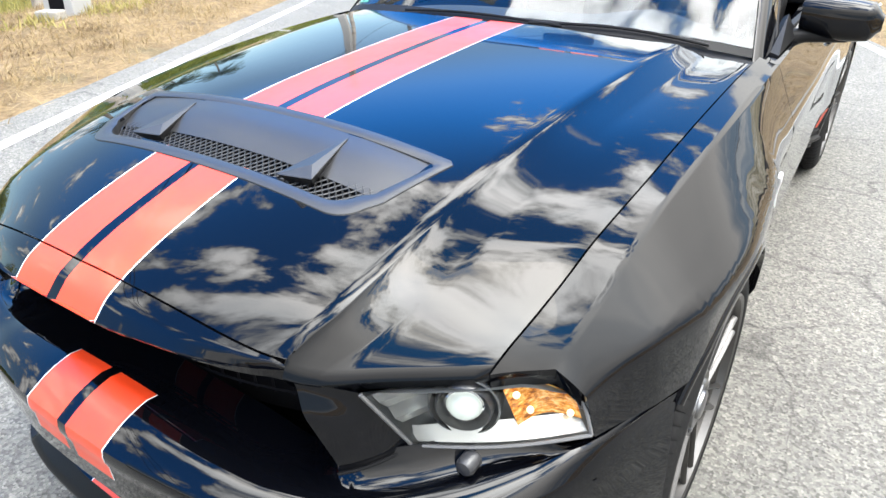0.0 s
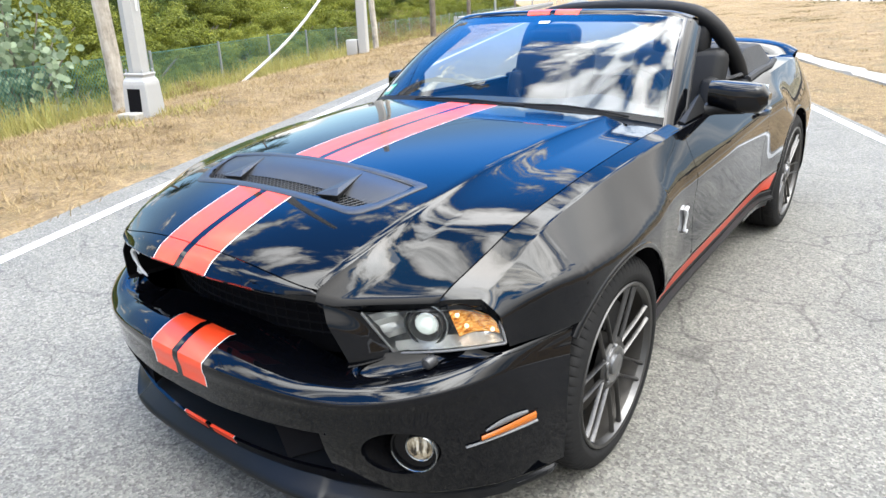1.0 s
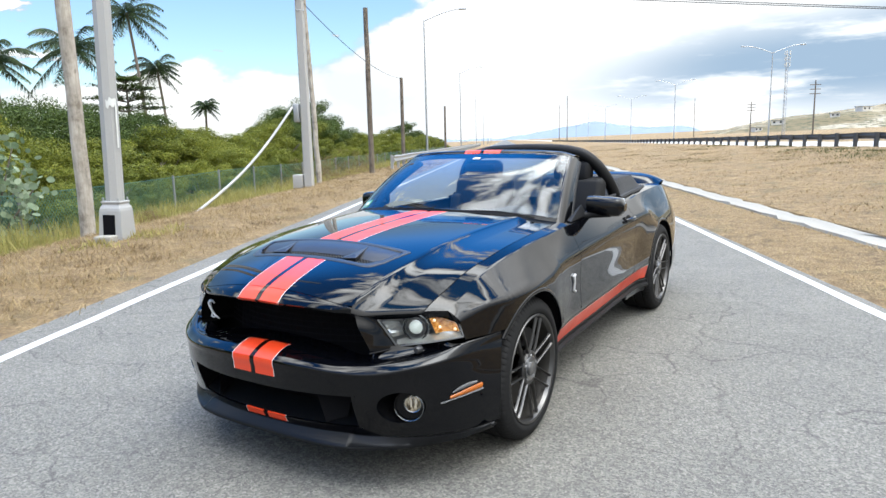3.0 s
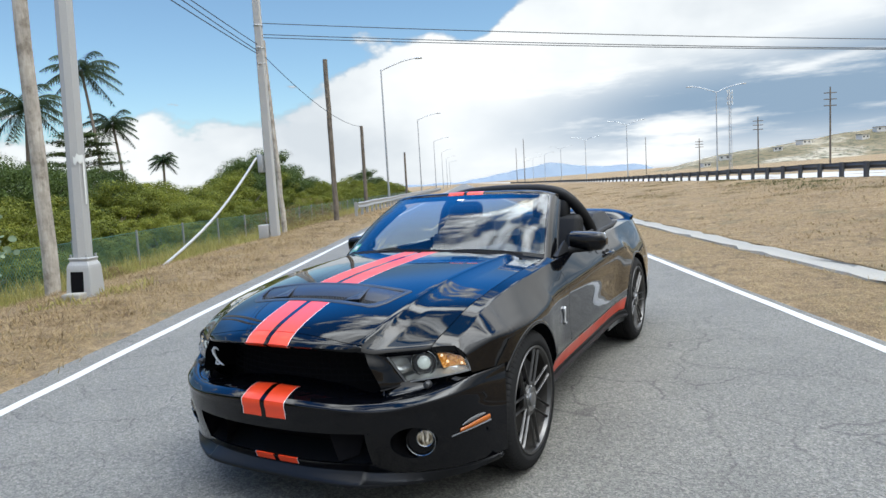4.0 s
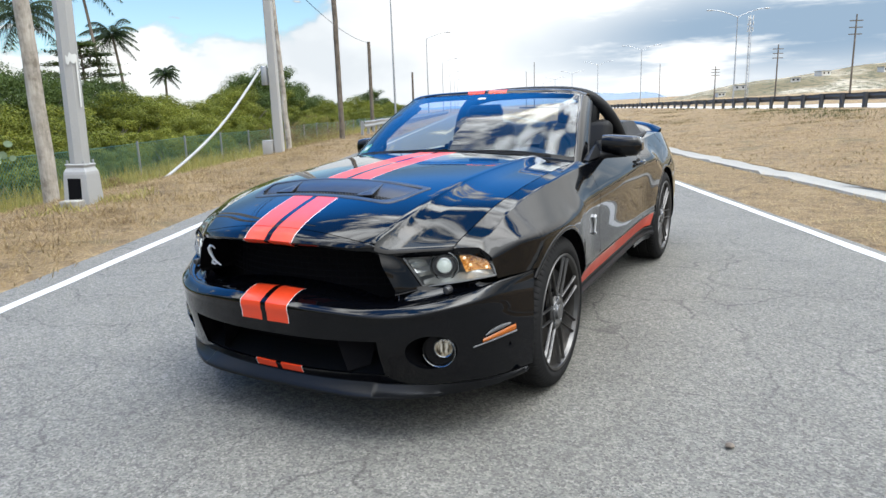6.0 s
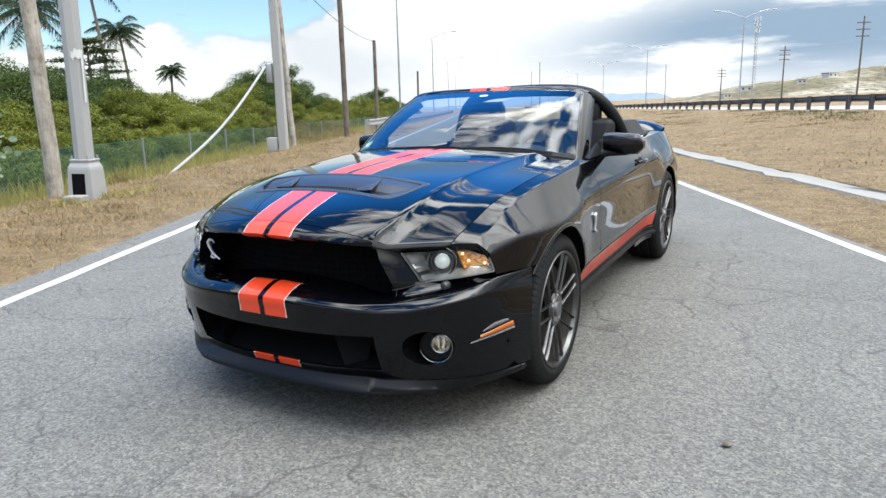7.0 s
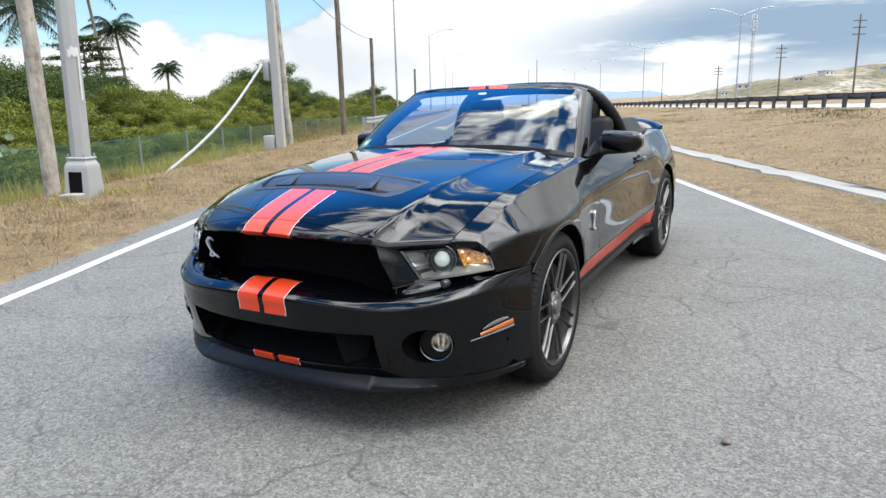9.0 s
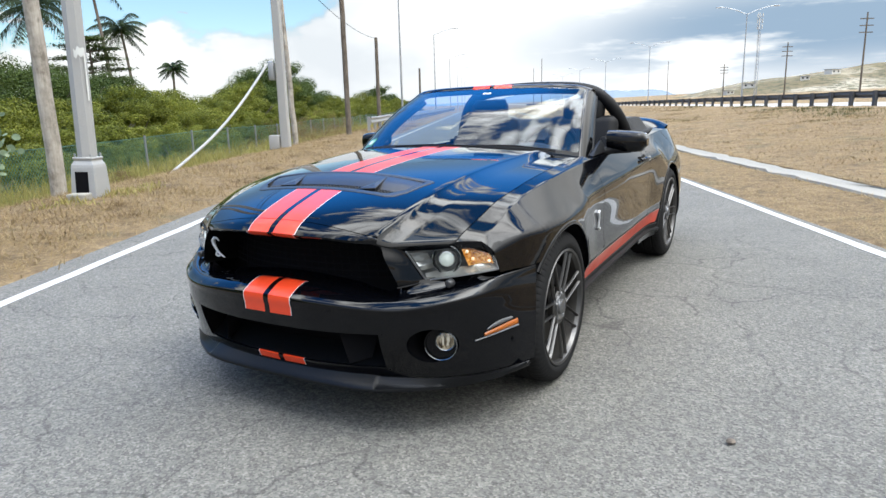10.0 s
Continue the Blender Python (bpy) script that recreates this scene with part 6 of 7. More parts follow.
one, two = street_lamp(1, 13.0), street_lamp(2, 11.6)
one.matrix_world, two.matrix_world = stand(62, -6.5), stand(90, 36)
for u in (112, 172, 232, 292, 352):
    copy_thing(one, stand(u, -6.5))
for u in (140, 188, 236, 284, 332, 380):
    copy_thing(two, stand(u, 36))
for u, n, h in ((132, 60, 10.5), (106, 60, 12.5), (165, 60, 8.5), (205, 20, 14), (260, 22, 14), (250, 70, 14)):
    pw = thing("power_pole", "far dark wooden power pole with crossarms on the slope", "pole", group="far power poles")
    pw.matrix_world = stand(u, n, 0.5)
    part("pole_shaft", post_mesh(h + 0.5, 0.16, 0.1, 6), "dark_pole_wood", pw)
    for z in ((0.96, 0.88, 0.8) if h < 14 else ()):
        bm = bmesh.new()
        box(bm, (-1.0, -0.06, h * z), (1.0, 0.06, h * z + 0.14))
        part("crossarm", bm, "dark_pole_wood", pw)
tower = thing("radio_mast", "slender pale lattice radio mast far off", "mast")
tower.matrix_world = stand(186, 76, 0.5)
bm = bmesh.new()
for a in range(3):
    c, s = math.cos(a * 2.094), math.sin(a * 2.094)
    tube(bm, [(0.45 * c, 0.45 * s, 0), (0.3 * c, 0.3 * s, 22)], 0.06, 4)
for i in range(22):
    for a in range(3):
        c, s, c2, s2 = math.cos(a * 2.094), math.sin(a * 2.094), math.cos((a + 1) * 2.094), math.sin((a + 1) * 2.094)
        tube(bm, [(0.4 * c, 0.4 * s, i), (0.4 * c2, 0.4 * s2, i + 1)], 0.03, 3)
part("lattice", bm, "galvanised", tower)
for z in (18.5, 20.0, 21.5):
    for a in range(3):
        bm = tube(bmesh.new(), [(0.7 * math.cos(a * 2.094), 0.7 * math.sin(a * 2.094), z), (0.7 * math.cos(a * 2.094), 0.7 * math.sin(a * 2.094), z + 1.1)], 0.16, 5)
        part("antenna", bm, "sticker_white", tower)

# ---- guardrails ----
WBEAM = [(0.0, -0.155), (0.035, -0.12), (0.035, -0.07), (0.0, -0.03), (0.0, 0.03), (0.035, 0.07), (0.035, 0.12), (0.0, 0.155)]


def guardrail(name, label, n, u0, u1, gap, mat_, post_mat, side_, top, wide=0.075):
    g = thing(name, label, "guardrail")
    bm = grid(lambda u, j: at_road(u, n + side_ * (0.11 + WBEAM[int(j)][0]), ground_z(u, n) + top - 0.17 + WBEAM[int(j)][1]), steps(u0, u1, int((u1 - u0) / 2)), list(range(8)))
    part("rail_beam", bm, mat_, g, solid=0.004)
    bm = bmesh.new()
    box(bm, (-0.06, -wide, 0), (0.06, wide, top + 0.06))
    box(bm, (0.06, -0.06, top - 0.34) if side_ > 0 else (-0.11, -0.06, top - 0.34), (0.11, 0.06, top) if side_ > 0 else (-0.06, 0.06, top))
    first = part("rail_post", bm, post_mat, g, flat=True)
    first.matrix_world = stand(u0, n, 0.06)
    u = u0 + gap
    while u < u1:
        p = new("rail_post", first.data)
        p.parent = g
        p.matrix_world = stand(u, n, 0.06)
        u += gap
    return g


guardrail("guardrail", "dark steel guardrail with closely spaced posts along the highway", 18.6, 6.0, 250.0, 1.905, "rail_steel", "rail_post_timber", 1, 0.70, 0.11)
guardrail("guardrail", "shiny galvanised guardrail along the road's far edge", -4.6, 30.5, 150.0, 1.905, "galvanised", "galvanised", 1, 0.72)

# ---- chain-link fence ----
fence = thing("chain_link_fence", "green chain-link fence on grey posts below the verge", "fence")
FN, F0, F1 = -8.1, -17.6, 98.0


def fence_top(u):
    return 0.62 + 0.03 * math.sin(u * 0.4)


bm = tube(bmesh.new(), [(0, 0, 0), (0, 0, 1.75)], 0.032, 8)
first = part("fence_post", bm, "dull_zinc", fence)
posts = steps(F0, F1, round((F1 - F0) / 2.95))
for i, u in enumerate(posts):
    p = first if i == 0 else new("fence_post", first.data)
    p.parent = fence
    p.matrix_world = Matrix.Translation(at_road(u, FN, fence_top(u) - 1.70)) @ pose(0, 0, 0, 1.5 * noise.noise(Vector((u, 0, 0))), 2 * noise.noise(Vector((u, 5, 0))))
bm = tube(bmesh.new(), [at_road(u, FN, fence_top(u)) for u in steps(F0, F1, 60)], 0.006, 4)
part("top_wire", bm, "fence_green", fence)
vs, fs = [], []
step_, h_ = 0.085, 1.35
for k in range(int((F1 - F0) / step_)):
    for s in (1, -1):
        u = F0 + k * step_
        ua, ub = (u, u + h_ * 0.8) if s > 0 else (u + h_ * 0.8, u)
        i = len(vs)
        w = 0.008
        za, zb = fence_top(ua) - h_, fence_top(ub)
        vs += [at_road(ua - w, FN + 0.004 * s, za), at_road(ua + w, FN + 0.004 * s, za), at_road(ub + w, FN + 0.004 * s, zb), at_road(ub - w, FN + 0.004 * s, zb)]
        fs.append((i, i + 1, i + 2, i + 3))
me = bpy.data.meshes.new("wire_mesh")
me.from_pydata(vs, [], fs)
me.materials.append(MATS["fence_green"])
wm = new("wire_mesh", me)
wm.parent = fence
wm["kind"] = "stuff"

# ---- plants ----
rng = np.random.default_rng(7)


def leaf_object(name, centres, normals, sizes, material, aspect=0.55, parent=None, kind="", sides=4):
    """Many small leaves, each a shallow cup of a few corners, as one mesh."""
    k = len(centres)
    t = rng.normal(size=(k, 3))
    t -= normals * np.sum(t * normals, axis=1, keepdims=True)
    t /= np.linalg.norm(t, axis=1, keepdims=True) + 1e-9
    b = np.cross(normals, t)
    s = sizes[:, None]
    ang = np.arange(sides) * 2 * math.pi / sides
    pts = np.stack([centres + s * (math.cos(w) * t + math.sin(w) * aspect * b + 0.15 * math.sin(w) ** 2 * normals) for w in ang], axis=1).reshape(-1, 3)
    me = bpy.data.meshes.new(name)
    me.from_pydata(pts.tolist(), [], (np.arange(k)[:, None] * sides + np.arange(sides)).tolist())
    me.materials.append(MATS[material])
    ob = new(name, me)
    if parent:
        ob.parent = parent
    if kind:
        ob["kind"] = kind
    return ob


def crown_leaves(rx, ry, rz, clumps, per, spread, size, floor=0.0):
    """Leaf centres in clumps over an uneven dome, with gaps between the clumps."""
    d = rng.normal(size=(clumps, 3))
    d[:, 2] = np.abs(d[:, 2]) * 0.9 + floor
    d /= np.linalg.norm(d, axis=1, keepdims=True)
    r = rng.uniform(0.6, 1.08, clumps) ** 0.8
    c = d * r[:, None] * np.array([rx, ry, rz])
    off = rng.normal(size=(clumps, per, 3))
    off /= np.linalg.norm(off, axis=2, keepdims=True)
    off *= spread * rng.uniform(0.7, 1.35, (clumps, 1, 1)) * rng.uniform(0.55, 1.15, (clumps, per, 1)) * np.array([1, 1, 0.6])
    p = (c[:, None, :] + off).reshape(-1, 3)
    nr = off.reshape(-1, 3) / spread * 1.1 + rng.normal(size=(clumps * per, 3)) * 0.38 + np.array([0, 0, 0.5])
    nr /= np.linalg.norm(nr, axis=1, keepdims=True)
    return p, nr, rng.uniform(0.6, 1.3, clumps * per) * size


def shrub(name, label, rx, ry, rz, clumps, per, spread, size, leaf, trunk_h):
    t = thing(name, label, "shrub" if name == "shrub" else "tree", group="roadside greenery")
    bm = bmesh.new()
    for k in range(7):
        a = k * 0.9
        tip = (0.7 * rx * math.cos(a), 0.7 * ry * math.sin(a), trunk_h + rz * 0.55)
        tube(bm, [(0.1 * math.cos(a), 0.1 * math.sin(a), -0.3), (0.25 * tip[0], 0.25 * tip[1], 0.4 * tip[2]), tip], [0.07, 0.05, 0.015], 6)
    part("trunk", bm, "bark", t)
    p, nr, s = crown_leaves(rx, ry, rz, clumps, per, spread, size)
    p[:, 2] += trunk_h
    leaf_object("crown", p, nr, s, leaf, parent=t)
    return t


kinds = [shrub("shrub", "dense bright green wild shrub behind the fence", 2.3, 2.2, 2.0, 64, 620, 0.37, 0.038, "shrub_leaf", 0.6),
         shrub("shrub", "dense bright green wild shrub behind the fence", 2.8, 2.4, 1.7, 68, 620, 0.40, 0.039, "shrub_leaf", 0.5),
         shrub("shrub", "dense bright green wild shrub behind the fence", 2.0, 2.5, 2.3, 62, 620, 0.38, 0.037, "shrub_leaf", 0.6)]
trees = [shrub("tree", "dark green broadleaf tree in the thicket", 2.8, 2.8, 2.4, 60, 460, 0.58, 0.048, "dark_leaf", 2.2),
         shrub("tree", "dark green broadleaf tree in the thicket", 3.4, 3.0, 2.0, 64, 460, 0.60, 0.048, "dark_leaf", 2.8)]
random.seed(4)
used = set()


def plant(src, u, n, s, sink=0.2):
    m = Matrix.Translation(at_road(u, n, ground_z(u, n) - sink)) @ pose(0, 0, 0, 0, 0, random.uniform(0, 360)) @ Matrix.Scale(1.0, 4)
    if src not in used:
        used.add(src)
        src.matrix_world = m
        src.scale = (s, s, s)
        return src
    ob = copy_thing(src, m)
    ob.scale = (s, s, s)
    return ob


u = -14.0
while u < 130:
    plant(random.choice(kinds), u, -11.6 + random.uniform(-0.8, 0.6), random.uniform(0.62, 0.9) * (1 + 0.002 * max(0, u - 40)))
    plant(random.choice(kinds), u + 1.6, -15.0 + random.uniform(-1, 1), random.uniform(1.05, 1.45))
    u += random.uniform(2.6, 3.6) * (1 if u < 50 else 1.6)
u = -10.0
while u < 190:
    if u < 33:
        plant(random.choice(trees), u, -21 + random.uniform(-2, 2), random.uniform(0.7, 0.95))
        plant(random.choice(trees), u + 2, -28 + random.uniform(-2, 2), random.uniform(0.85, 1.1))
    else:
        plant(random.choice(kinds), u, -20 + random.uniform(-1.5, 1.5), random.uniform(1.2, 1.55))
    u += random.uniform(4.0, 5.5) * (1 if u < 70 else 1.7)
for u, n, s in ((66, -20, 1.5), (60, -19, 1.1), (72, -19, 1.2), (125, -18, 1.3)):
    plant(trees[0], u, n, s)

for u, n, s in ((24.5, -18.0, 0.98), (28.0, -18.6, 0.92), (31.5, -19.0, 0.9), (21.0, -18.5, 0.98), (17.0, -18.0, 1.0), (52.5, -17.0, 0.85), (56.0, -17.5, 1.25), (61.0, -17.0, 0.9)):
    plant(random.choice(trees), u, n, s)

# brown brush by the dark pole
for u, n, s in ((23.6, -6.9, 1.35), (25.8, -7.0, 1.5), (28.6, -6.8, 1.5), (31.5, -6.8, 1.4), (35.0, -6.8, 1.3), (14.0, -7.4, 0.45), (11.8, -7.2, 0.5)):
    br = thing("dry_brush", "dry brown brushwood leaning on the fence", "brush", group="dry brush")
    p, nr, sz = crown_leaves(1.3 * s, 1.0 * s, 1.0 * s, 40, 60, 0.25 * s, 0.05)
    leaf_object("brushwood", p, nr, sz, "dead_brush", 0.12, br)
    br.matrix_world = Matrix.Translation(at_road(u, n, ground_z(u, n) - 0.1))

# sea grape beside the fence
grape = thing("sea_grape_tree", "young sea grape tree with large round pale leaves", "tree")
gp = at_road(8.9, -8.7, -0.75)
grape.matrix_world = Matrix.Translation(gp)
for k in range(9):
    a = k * 2.4
    bm = bmesh.new()
    r, h = 0.25 + 0.125 * k, 2.75 - 0.15 * k
    tip = Vector((r * math.cos(a), r * math.sin(a), h))
    tube(bm, [(0, 0, 0), tip * 0.4 + Vector((0, 0, 0.15)), tip], [0.035, 0.025, 0.01], 6)
    part("limb", bm, "bark", grape)
    cnt = 120
    f = rng.uniform(0.3, 1.0, cnt)
    c = np.array(tip)[None, :] * f[:, None] + rng.normal(size=(cnt, 3)) * np.array([0.15, 0.15, 0.17])
    nn = rng.normal(size=(cnt, 3)) * 0.7 + np.array([0.55, -0.45, 0.25])
    nn /= np.linalg.norm(nn, axis=1, keepdims=True)
    leaf_object("foliage", c, nn, rng.uniform(0.038, 0.078, cnt), "grape_leaf", 0.9, grape, sides=9)


# layered almond tree: flat tiers of leaves on level branches, with sky between them
almond = thing("almond_tree", "dark tropical almond tree with flat tiers of leaves and gaps between", "tree")
almond.matrix_world = Matrix.Translation(at_road(43.5, -26, ground_z(43.5, -26) - 0.2))
bm = bmesh.new()
tube(bm, [(0, 0, 0), (0.1, 0.05, 3.0), (0.0, 0.1, 5.5), (0.1, 0.0, 7.6)], [0.2, 0.16, 0.10, 0.03], 8)
part("trunk", bm, "bark", almond)
tier_at = random.Random(23)
for h, reach in ((3.9, 3.1), (4.7, 3.3), (5.5, 3.0), (6.2, 2.5), (6.9, 1.7), (7.5, 1.0)):
    centres = []
    for k in range(7):
        a = k * 0.9 + tier_at.uniform(-0.3, 0.3) + h
        far = reach * tier_at.uniform(0.6, 1.1)
        tip = Vector((far * math.cos(a), far * math.sin(a), h + tier_at.uniform(-0.05, 0.3)))
        bm = bmesh.new()
        tube(bm, [(0, 0, h - 0.25), tip * 0.5 + Vector((0, 0, 0.5 * h - 0.05)), tip], [0.05, 0.03, 0.01], 5)
        part("limb", bm, "bark", almond)
        centres += [tip.lerp(Vector((0, 0, h)), q) for q in (0.0, 0.22, 0.48)]
    c = np.repeat(np.array([tuple(v) for v in centres]), 90, axis=0)
    c = c + rng.normal(size=c.shape) * np.array([0.34, 0.34, 0.07])
    nn = rng.normal(size=c.shape) * 0.4 + np.array([0, 0, 1.0])
    nn /= np.linalg.norm(nn, axis=1, keepdims=True)
    leaf_object("tier", c, nn, rng.uniform(0.05, 0.11, len(c)), "dark_leaf", 0.6, almond)


# palms
def palm(label, u, n, height, lean, crown_r, thick=0.14):
    t = thing("palm_tree", label, "palm", group="coconut palms")
    t.matrix_world = Matrix.Translation(at_road(u, n, ground_z(u, n) - 0.2))
    bm = bmesh.new()
    pts = [(lean * (k ** 2), 0.3 * lean * k, height * k) for k in steps(0, 1, 12)]
    tube(bm, pts, [thick * (1.25 - 0.5 * k) for k in steps(0, 1, 12)], 8)
    part("trunk", bm, "bark", t)
    top = Vector(pts[-1])
    for f in range(21):
        a = f * 2.399
        lift = 1.35 - 2.1 * (f / 21)
        L = crown_r * random.uniform(0.85, 1.1)
        spine = []
        for k in steps(0, 1, 14):
            spine.append(top + Vector((L * k * math.cos(a), L * k * math.sin(a), L * (lift * k - (0.42 + 0.5 * max(lift, 0.0)) * k * k))))
        vs, fs = [], []
        for i in range(1, len(spine) - 1):
            ax = (spine[i + 1] - spine[i - 1]).normalized()
            sd = ax.cross(Vector((0, 0, 1))).normalized()
            w = 0.22 * L * math.sin(math.pi * min(1.0, 0.16 + 0.84 * i / len(spine)))
            for s in (1, -1):
                for h in (0, 0.2, 0.4, 0.6, 0.8):
                    o = spine[i] + ax * (L / 14 * h)
                    tipp = o + sd * s * w * random.uniform(0.6, 1.1) + ax * 0.35 * w - Vector((0, 0, random.uniform(0.3, 1.3) * w))
                    j = len(vs)
                    vs += [o - ax * 0.032, o + ax * 0.032, tipp]
                    fs.append((j, j + 1, j + 2))
        for i in range(len(spine) - 1):
            j = len(vs)
            vs += [spine[i] + Vector((0, 0, 0.03)), spine[i + 1] + Vector((0, 0, 0.03)), spine[i + 1] - Vector((0, 0, 0.03)), spine[i] - Vector((0, 0, 0.03))]
            fs.append((j, j + 1, j + 2, j + 3))
        me = bpy.data.meshes.new("frond")
        me.from_pydata(vs, [], fs)
        me.materials.append(MATS["palm_leaf"])
        fr = new("frond", me)
        fr.parent = t
    return t


random.seed(11)
palm("tall coconut palm with drooping fronds above the thicket", 53.5, -30, 14.2, -1.2, 3.2)
palm("coconut palm with ragged fronds behind the trees", 57.0, -30, 9.9, -0.8, 2.5)
palm("small distant coconut palm above the shrubs", 64.5, -30, 6.9, 0.2, 1.6)
palm("coconut palm with ragged fronds behind the trees", 43.2, -30, 9.8, 0.6, 3.1)
palm("coconut palm with ragged fronds behind the trees", 36.5, -30, 8.3, -0.4, 2.5)
palm("bare-stemmed coconut palm leaning over the thicket", 34.9, -30, 13.0, -3.2, 2.8, 0.26)


leaf_mat("bank_weed", (0.10, 0.08, 0.03), (0.17, 0.13, 0.055), (0.24, 0.175, 0.08))


# loose straw and tall grass
def blades(name, label, count, place, length, width, flatness, material):
    """Thin grass blades as one mesh."""
    un = place(count)
    vs, fs = [], []
    yaw = rng.uniform(0, 2 * math.pi, count)
    tilt = rng.uniform(*flatness, count)
    ln = rng.uniform(0.5, 1.3, count) * length
    for i in range(count):
        u, n = float(un[i, 0]), float(un[i, 1])
        p = at_road(u, n, ground_z(u, n) - 0.005)
        d = Vector((math.cos(yaw[i]) * math.cos(tilt[i]), math.sin(yaw[i]) * math.cos(tilt[i]), math.sin(tilt[i])))
        s = Vector((-math.sin(yaw[i]), math.cos(yaw[i]), 0)) * width
        j = len(vs)
        m_ = p + d * ln[i] * 0.55
        e = p + d * ln[i] - Vector((0, 0, 0.12 * ln[i] * math.cos(tilt[i])))
        vs += [p - s, p + s, m_ + s * 0.7, m_ - s * 0.7, e]
        fs += [(j, j + 1, j + 2, j + 3), (j + 3, j + 2, j + 4)]
    me = bpy.data.meshes.new(name)
    me.from_pydata(vs, [], fs)
    me.materials.append(MATS[material])
    return tagged(new(name, me), label, "grass", kind="stuff")


def strip(u0, u1, n0, n1, clump=0.0, power=1.6, size=40):
    def f(c):
        u = u0 + (u1 - u0) * rng.random(c) ** power
        n = n0 + (n1 - n0) * rng.random(c)
        if clump:
            cu, cn = rng.random(c // size + 1) ** power * (u1 - u0) + u0, rng.random(c // size + 1) * (n1 - n0) + n0
            idx = rng.integers(0, len(cu), c)
            u, n = cu[idx] + rng.normal(size=c) * clump, cn[idx] + rng.normal(size=c) * clump
        return np.stack([u, n], axis=1)
    return f


blades("cut_straw", "loose cut straw lying on the verge", 52000, strip(0, 45, -6.6, -2.95), 0.13, 0.004, (0.0, 0.5), "straw")
blades("cut_straw", "loose cut straw lying beside the gutter", 22000, strip(2, 50, 4.32, 5.5), 0.10, 0.0035, (0.0, 0.5), "straw")
blades("cut_straw", "straw hanging over the gutter's edges", 9000, lambda c: np.stack([2 + 50 * rng.random(c) ** 1.6, np.where(rng.random(c) < 0.5, 5.5, 6.17) + rng.normal(size=c) * 0.06], axis=1), 0.11, 0.0035, (0.1, 0.8), "straw")
blades("cut_straw", "heaped clumps of cut straw on the verge", 42000, strip(0, 40, -6.4, -3.0, 0.16), 0.13, 0.004, (0.1, 1.0), "straw")
blades("cut_straw", "darker brown straw lying in clumps on the verge", 14000, strip(1, 40, -6.6, -3.1, 0.13, 1.6, 90), 0.11, 0.004, (0.0, 0.9), "dead_brush")
blades("bank_grass", "short dry tufted grass on the bank", 60000, strip(2, 80, 6.3, 18.4, 0.30, 1.6, 60), 0.09, 0.008, (0.05, 0.8), "bank_straw")
blades("bank_grass", "pale straw tussocks on the bank", 40000, strip(2, 80, 6.3, 18.4, 0.30, 1.6, 60), 0.08, 0.007, (0.05, 0.7), "straw")
blades("bank_grass", "olive weeds growing in patches on the bank", 9000, strip(4, 60, 9.0, 18.0, 0.35, 1.6, 260), 0.10, 0.014, (0.05, 0.8), "bank_weed")
blades("tall_grass", "tall yellow-green grass along the fence", 22000, strip(3, 60, -8.3, -6.6, 0.18), 0.58, 0.006, (0.7, 1.5), "tall_grass_blade")
blades("verge_weeds", "low green weeds by the pole's foot", 500, strip(5.9, 8.6, -4.9, -4.3, 0.1, 1.0), 0.13, 0.008, (0.3, 1.3), "tall_grass_blade")



def patches(spots):
    """Blades scattered round a few chosen spots on the bank."""
    def f(c):
        pick = rng.integers(0, len(spots), c)
        at = np.array([(u, n) for u, n, r in spots])[pick]
        return at + rng.normal(size=(c, 2)) * np.array([r for u, n, r in spots])[pick][:, None]
    return f


blades("bank_weeds", "olive green weeds growing near the top of the bank", 2400, patches(((29.2, 16.2, 0.45), (31.0, 15.4, 0.7), (25.7, 16.0, 0.4), (27.2, 15.0, 0.8), (23.0, 14.2, 0.6), (37.0, 16.6, 0.5), (46.0, 16.0, 0.7))), 0.13, 0.012, (0.2, 1.1), "weed_leaf")

# ---- distance ----
hz = pchip([40, 84, 114, 148, 198, 254, 420, 800], [-3.0, -1.0, 2.0, 8.0, 13.5, 20.5, 42.0, 80.0])


def far_hill(u, n):
    rise = smooth(u, 220, 400)
    k = n * 400.0 / max(u, 400.0)
    z = hz(k) * (u / 400.0 if u > 400 else 1.0) - 0.02 * max(0.0, u - 420)
    z += (2.2 * noise.noise(Vector((u * 0.02, n * 0.02, 0))) + 1.2 * noise.noise(Vector((u * 0.07, n * 0.07, 3)))) * smooth(k, 90, 140)
    return at_road(u, n, z * rise - 4 * (1 - rise))


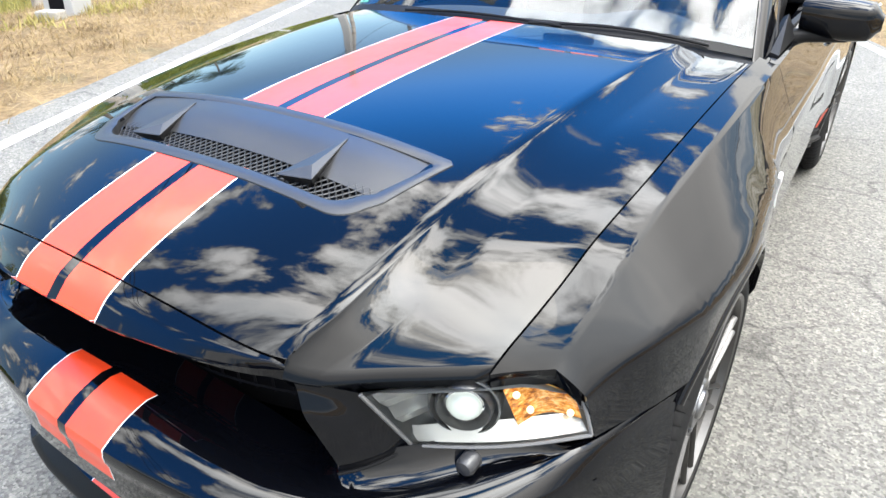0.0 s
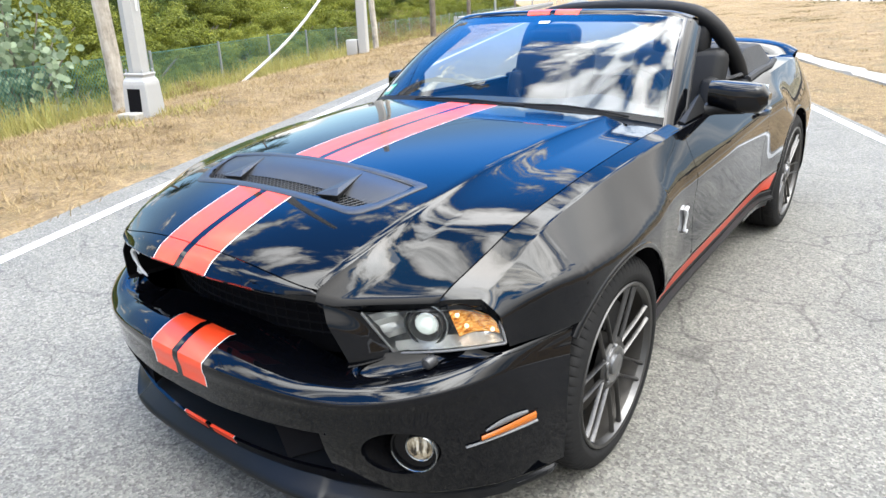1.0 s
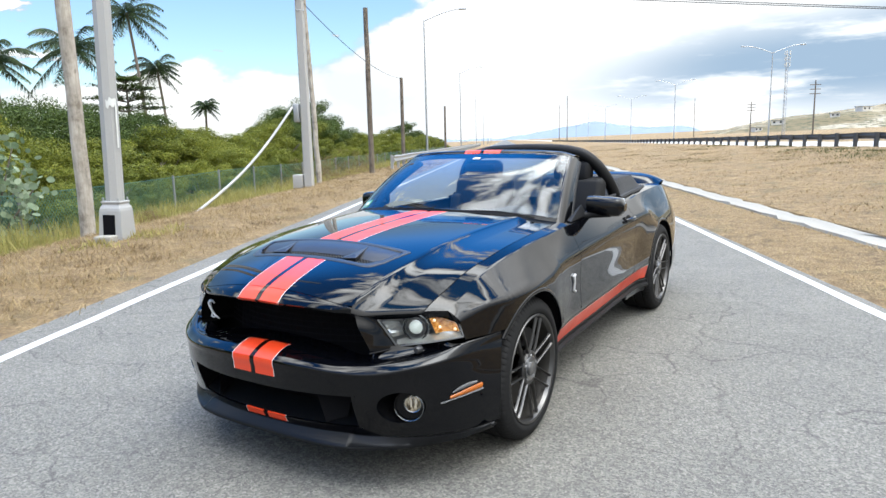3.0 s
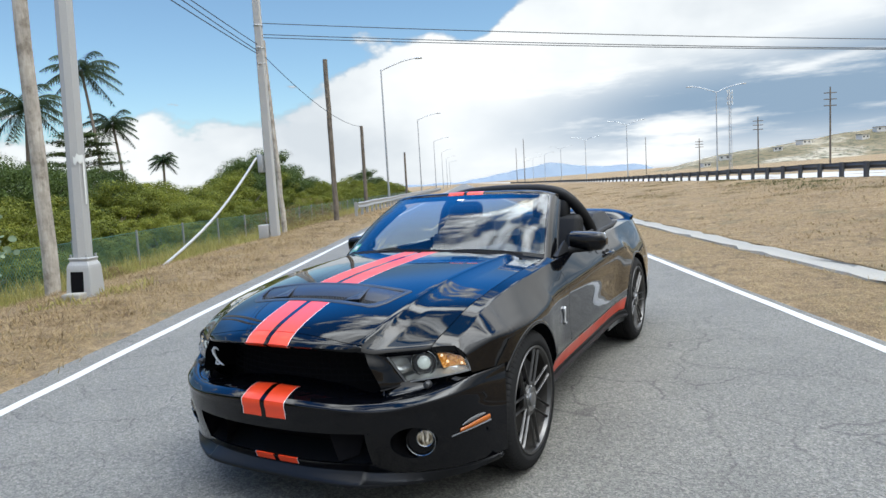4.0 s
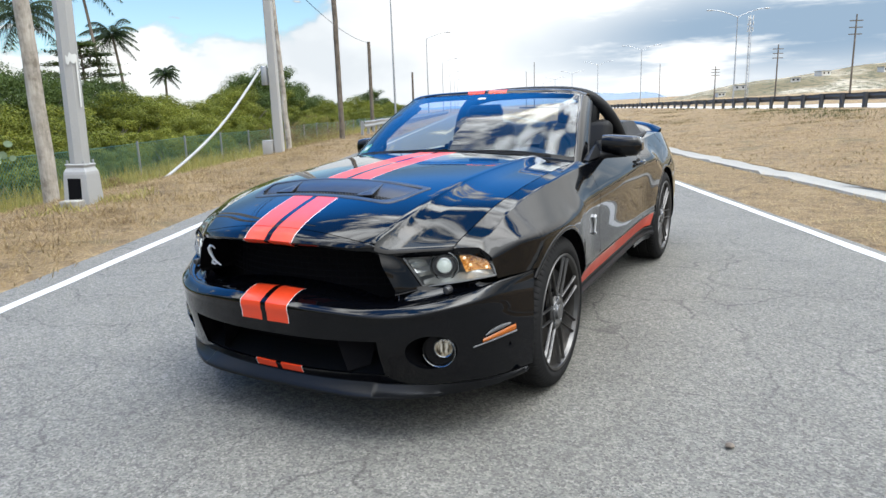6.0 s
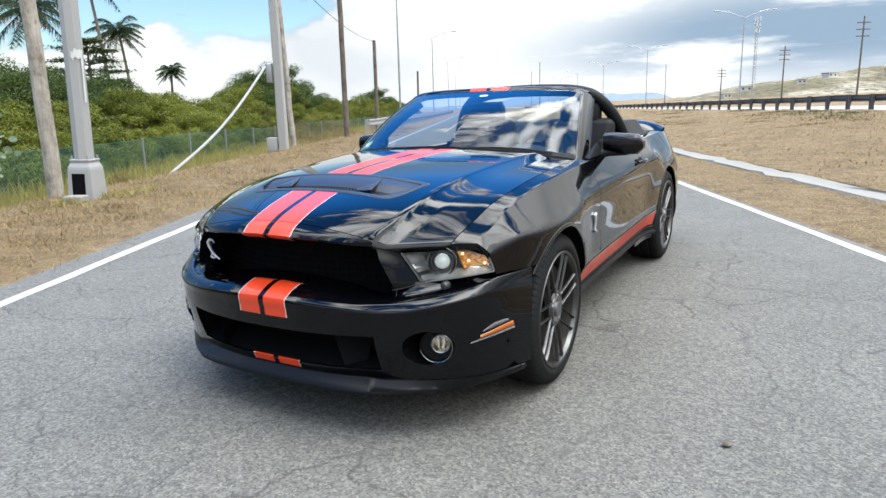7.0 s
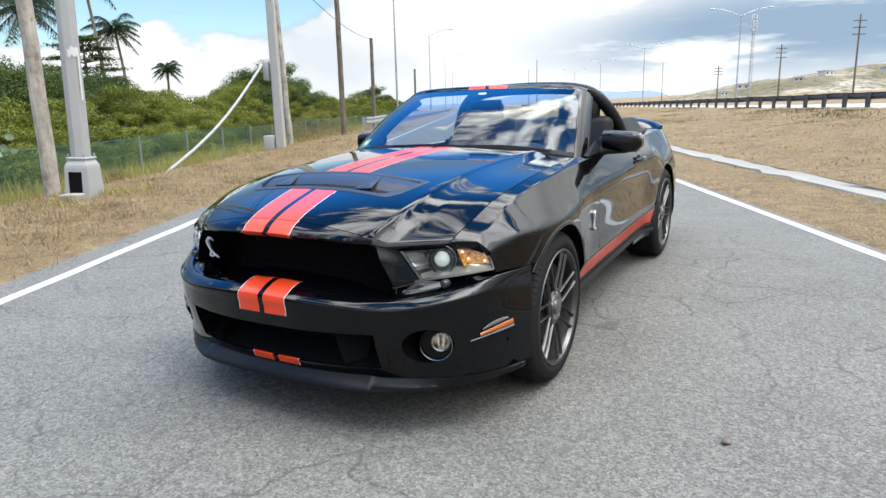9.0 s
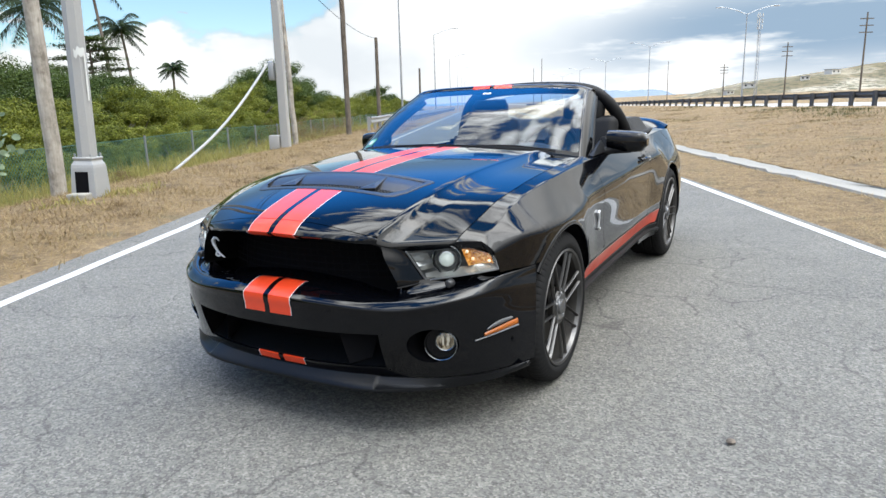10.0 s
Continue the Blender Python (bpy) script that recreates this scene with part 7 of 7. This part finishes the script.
tagged(part("hill", grid(far_hill, steps(200, 620, 50), steps(50, 700, 90)), "hill_scrub"), "dry yellow hillside with scattered scrub beyond the highway", "hill", kind="structure")
ridge = pchip([-300, 0, 74, 194, 280, 381, 460, 532, 615, 720, 900], [4, 8, 19, 37, 50, 35, 30, 33, 14, 4, 0])
tagged(part("mountains", grid(lambda n, v: at_road(2000 + 120 * v, n, -20 + (ridge(n) + 20 + 3.5 * noise.noise(Vector((n * 0.02, 0, 0))) + 1.5 * noise.noise(Vector((n * 0.08, 2, 0)))) * v), steps(-300, 900, 160), [0, 0.5, 1.0]), "far_mountain"), "hazy blue mountain range on the horizon", "mountains", kind="structure")


def hill_house(u, n, w, d, h):
    ho = thing("house", "small pale house far off on the dry hillside", "house", group="houses on the hill")
    p = far_hill(u, n)
    ho.matrix_world = Matrix.Translation(p) @ pose(0, 0, 0, 0, 0, ROAD_TURN + 20 * math.sin(n))
    part("wall", box(bmesh.new(), (-w / 2, -d / 2, -2.0), (w / 2, d / 2, h)), "house_white", ho, flat=True)
    part("roof", box(bmesh.new(), (-w / 2 - 0.3, -d / 2 - 0.3, h), (w / 2 + 0.3, d / 2 + 0.3, h + 0.25)), "concrete", ho, flat=True)
    for k in (-0.28, 0.22):
        part("window", box(bmesh.new(), (k * w - 0.45, -d / 2 - 0.04, h * 0.35), (k * w + 0.45, -d / 2 + 0.1, h * 0.75)), "black_void", ho, flat=True)


two_tone("house_white", (0.5, 0.48, 0.44), (0.66, 0.64, 0.6), 0.4, 0.8, 0.1, 0.01)
for u, n, w, d, h in ((350, 128, 4, 4, 2.0), (362, 143, 6, 4, 2.2), (355, 168, 4, 4, 2.0), (372, 190, 6, 5, 2.3), (360, 215, 5, 4, 2.2), (378, 236, 7, 5, 2.4)):
    hill_house(u, n, w, d, h)

for x, y, r in ((1.64, 0.66, 0.016), (2.05, -0.62, 0.012), (1.2, -0.95, 0.010), (2.6, 1.9, 0.014)):
    st_ = thing("pebble", "small dark pebble lying on the asphalt", "stone", at=(x, y, 0.003), turn=40 * x, group="pebbles on the road")
    bm = bmesh.new()
    bmesh.ops.create_icosphere(bm, subdivisions=2, radius=r)
    for v in bm.verts:
        v.co = Vector((v.co.x * 1.3, v.co.y, v.co.z * 0.6 + r * 0.5)) * (1 + 0.25 * noise.noise(v.co * 60))
    part("pebble_body", bm, "dark_pole_wood", st_)
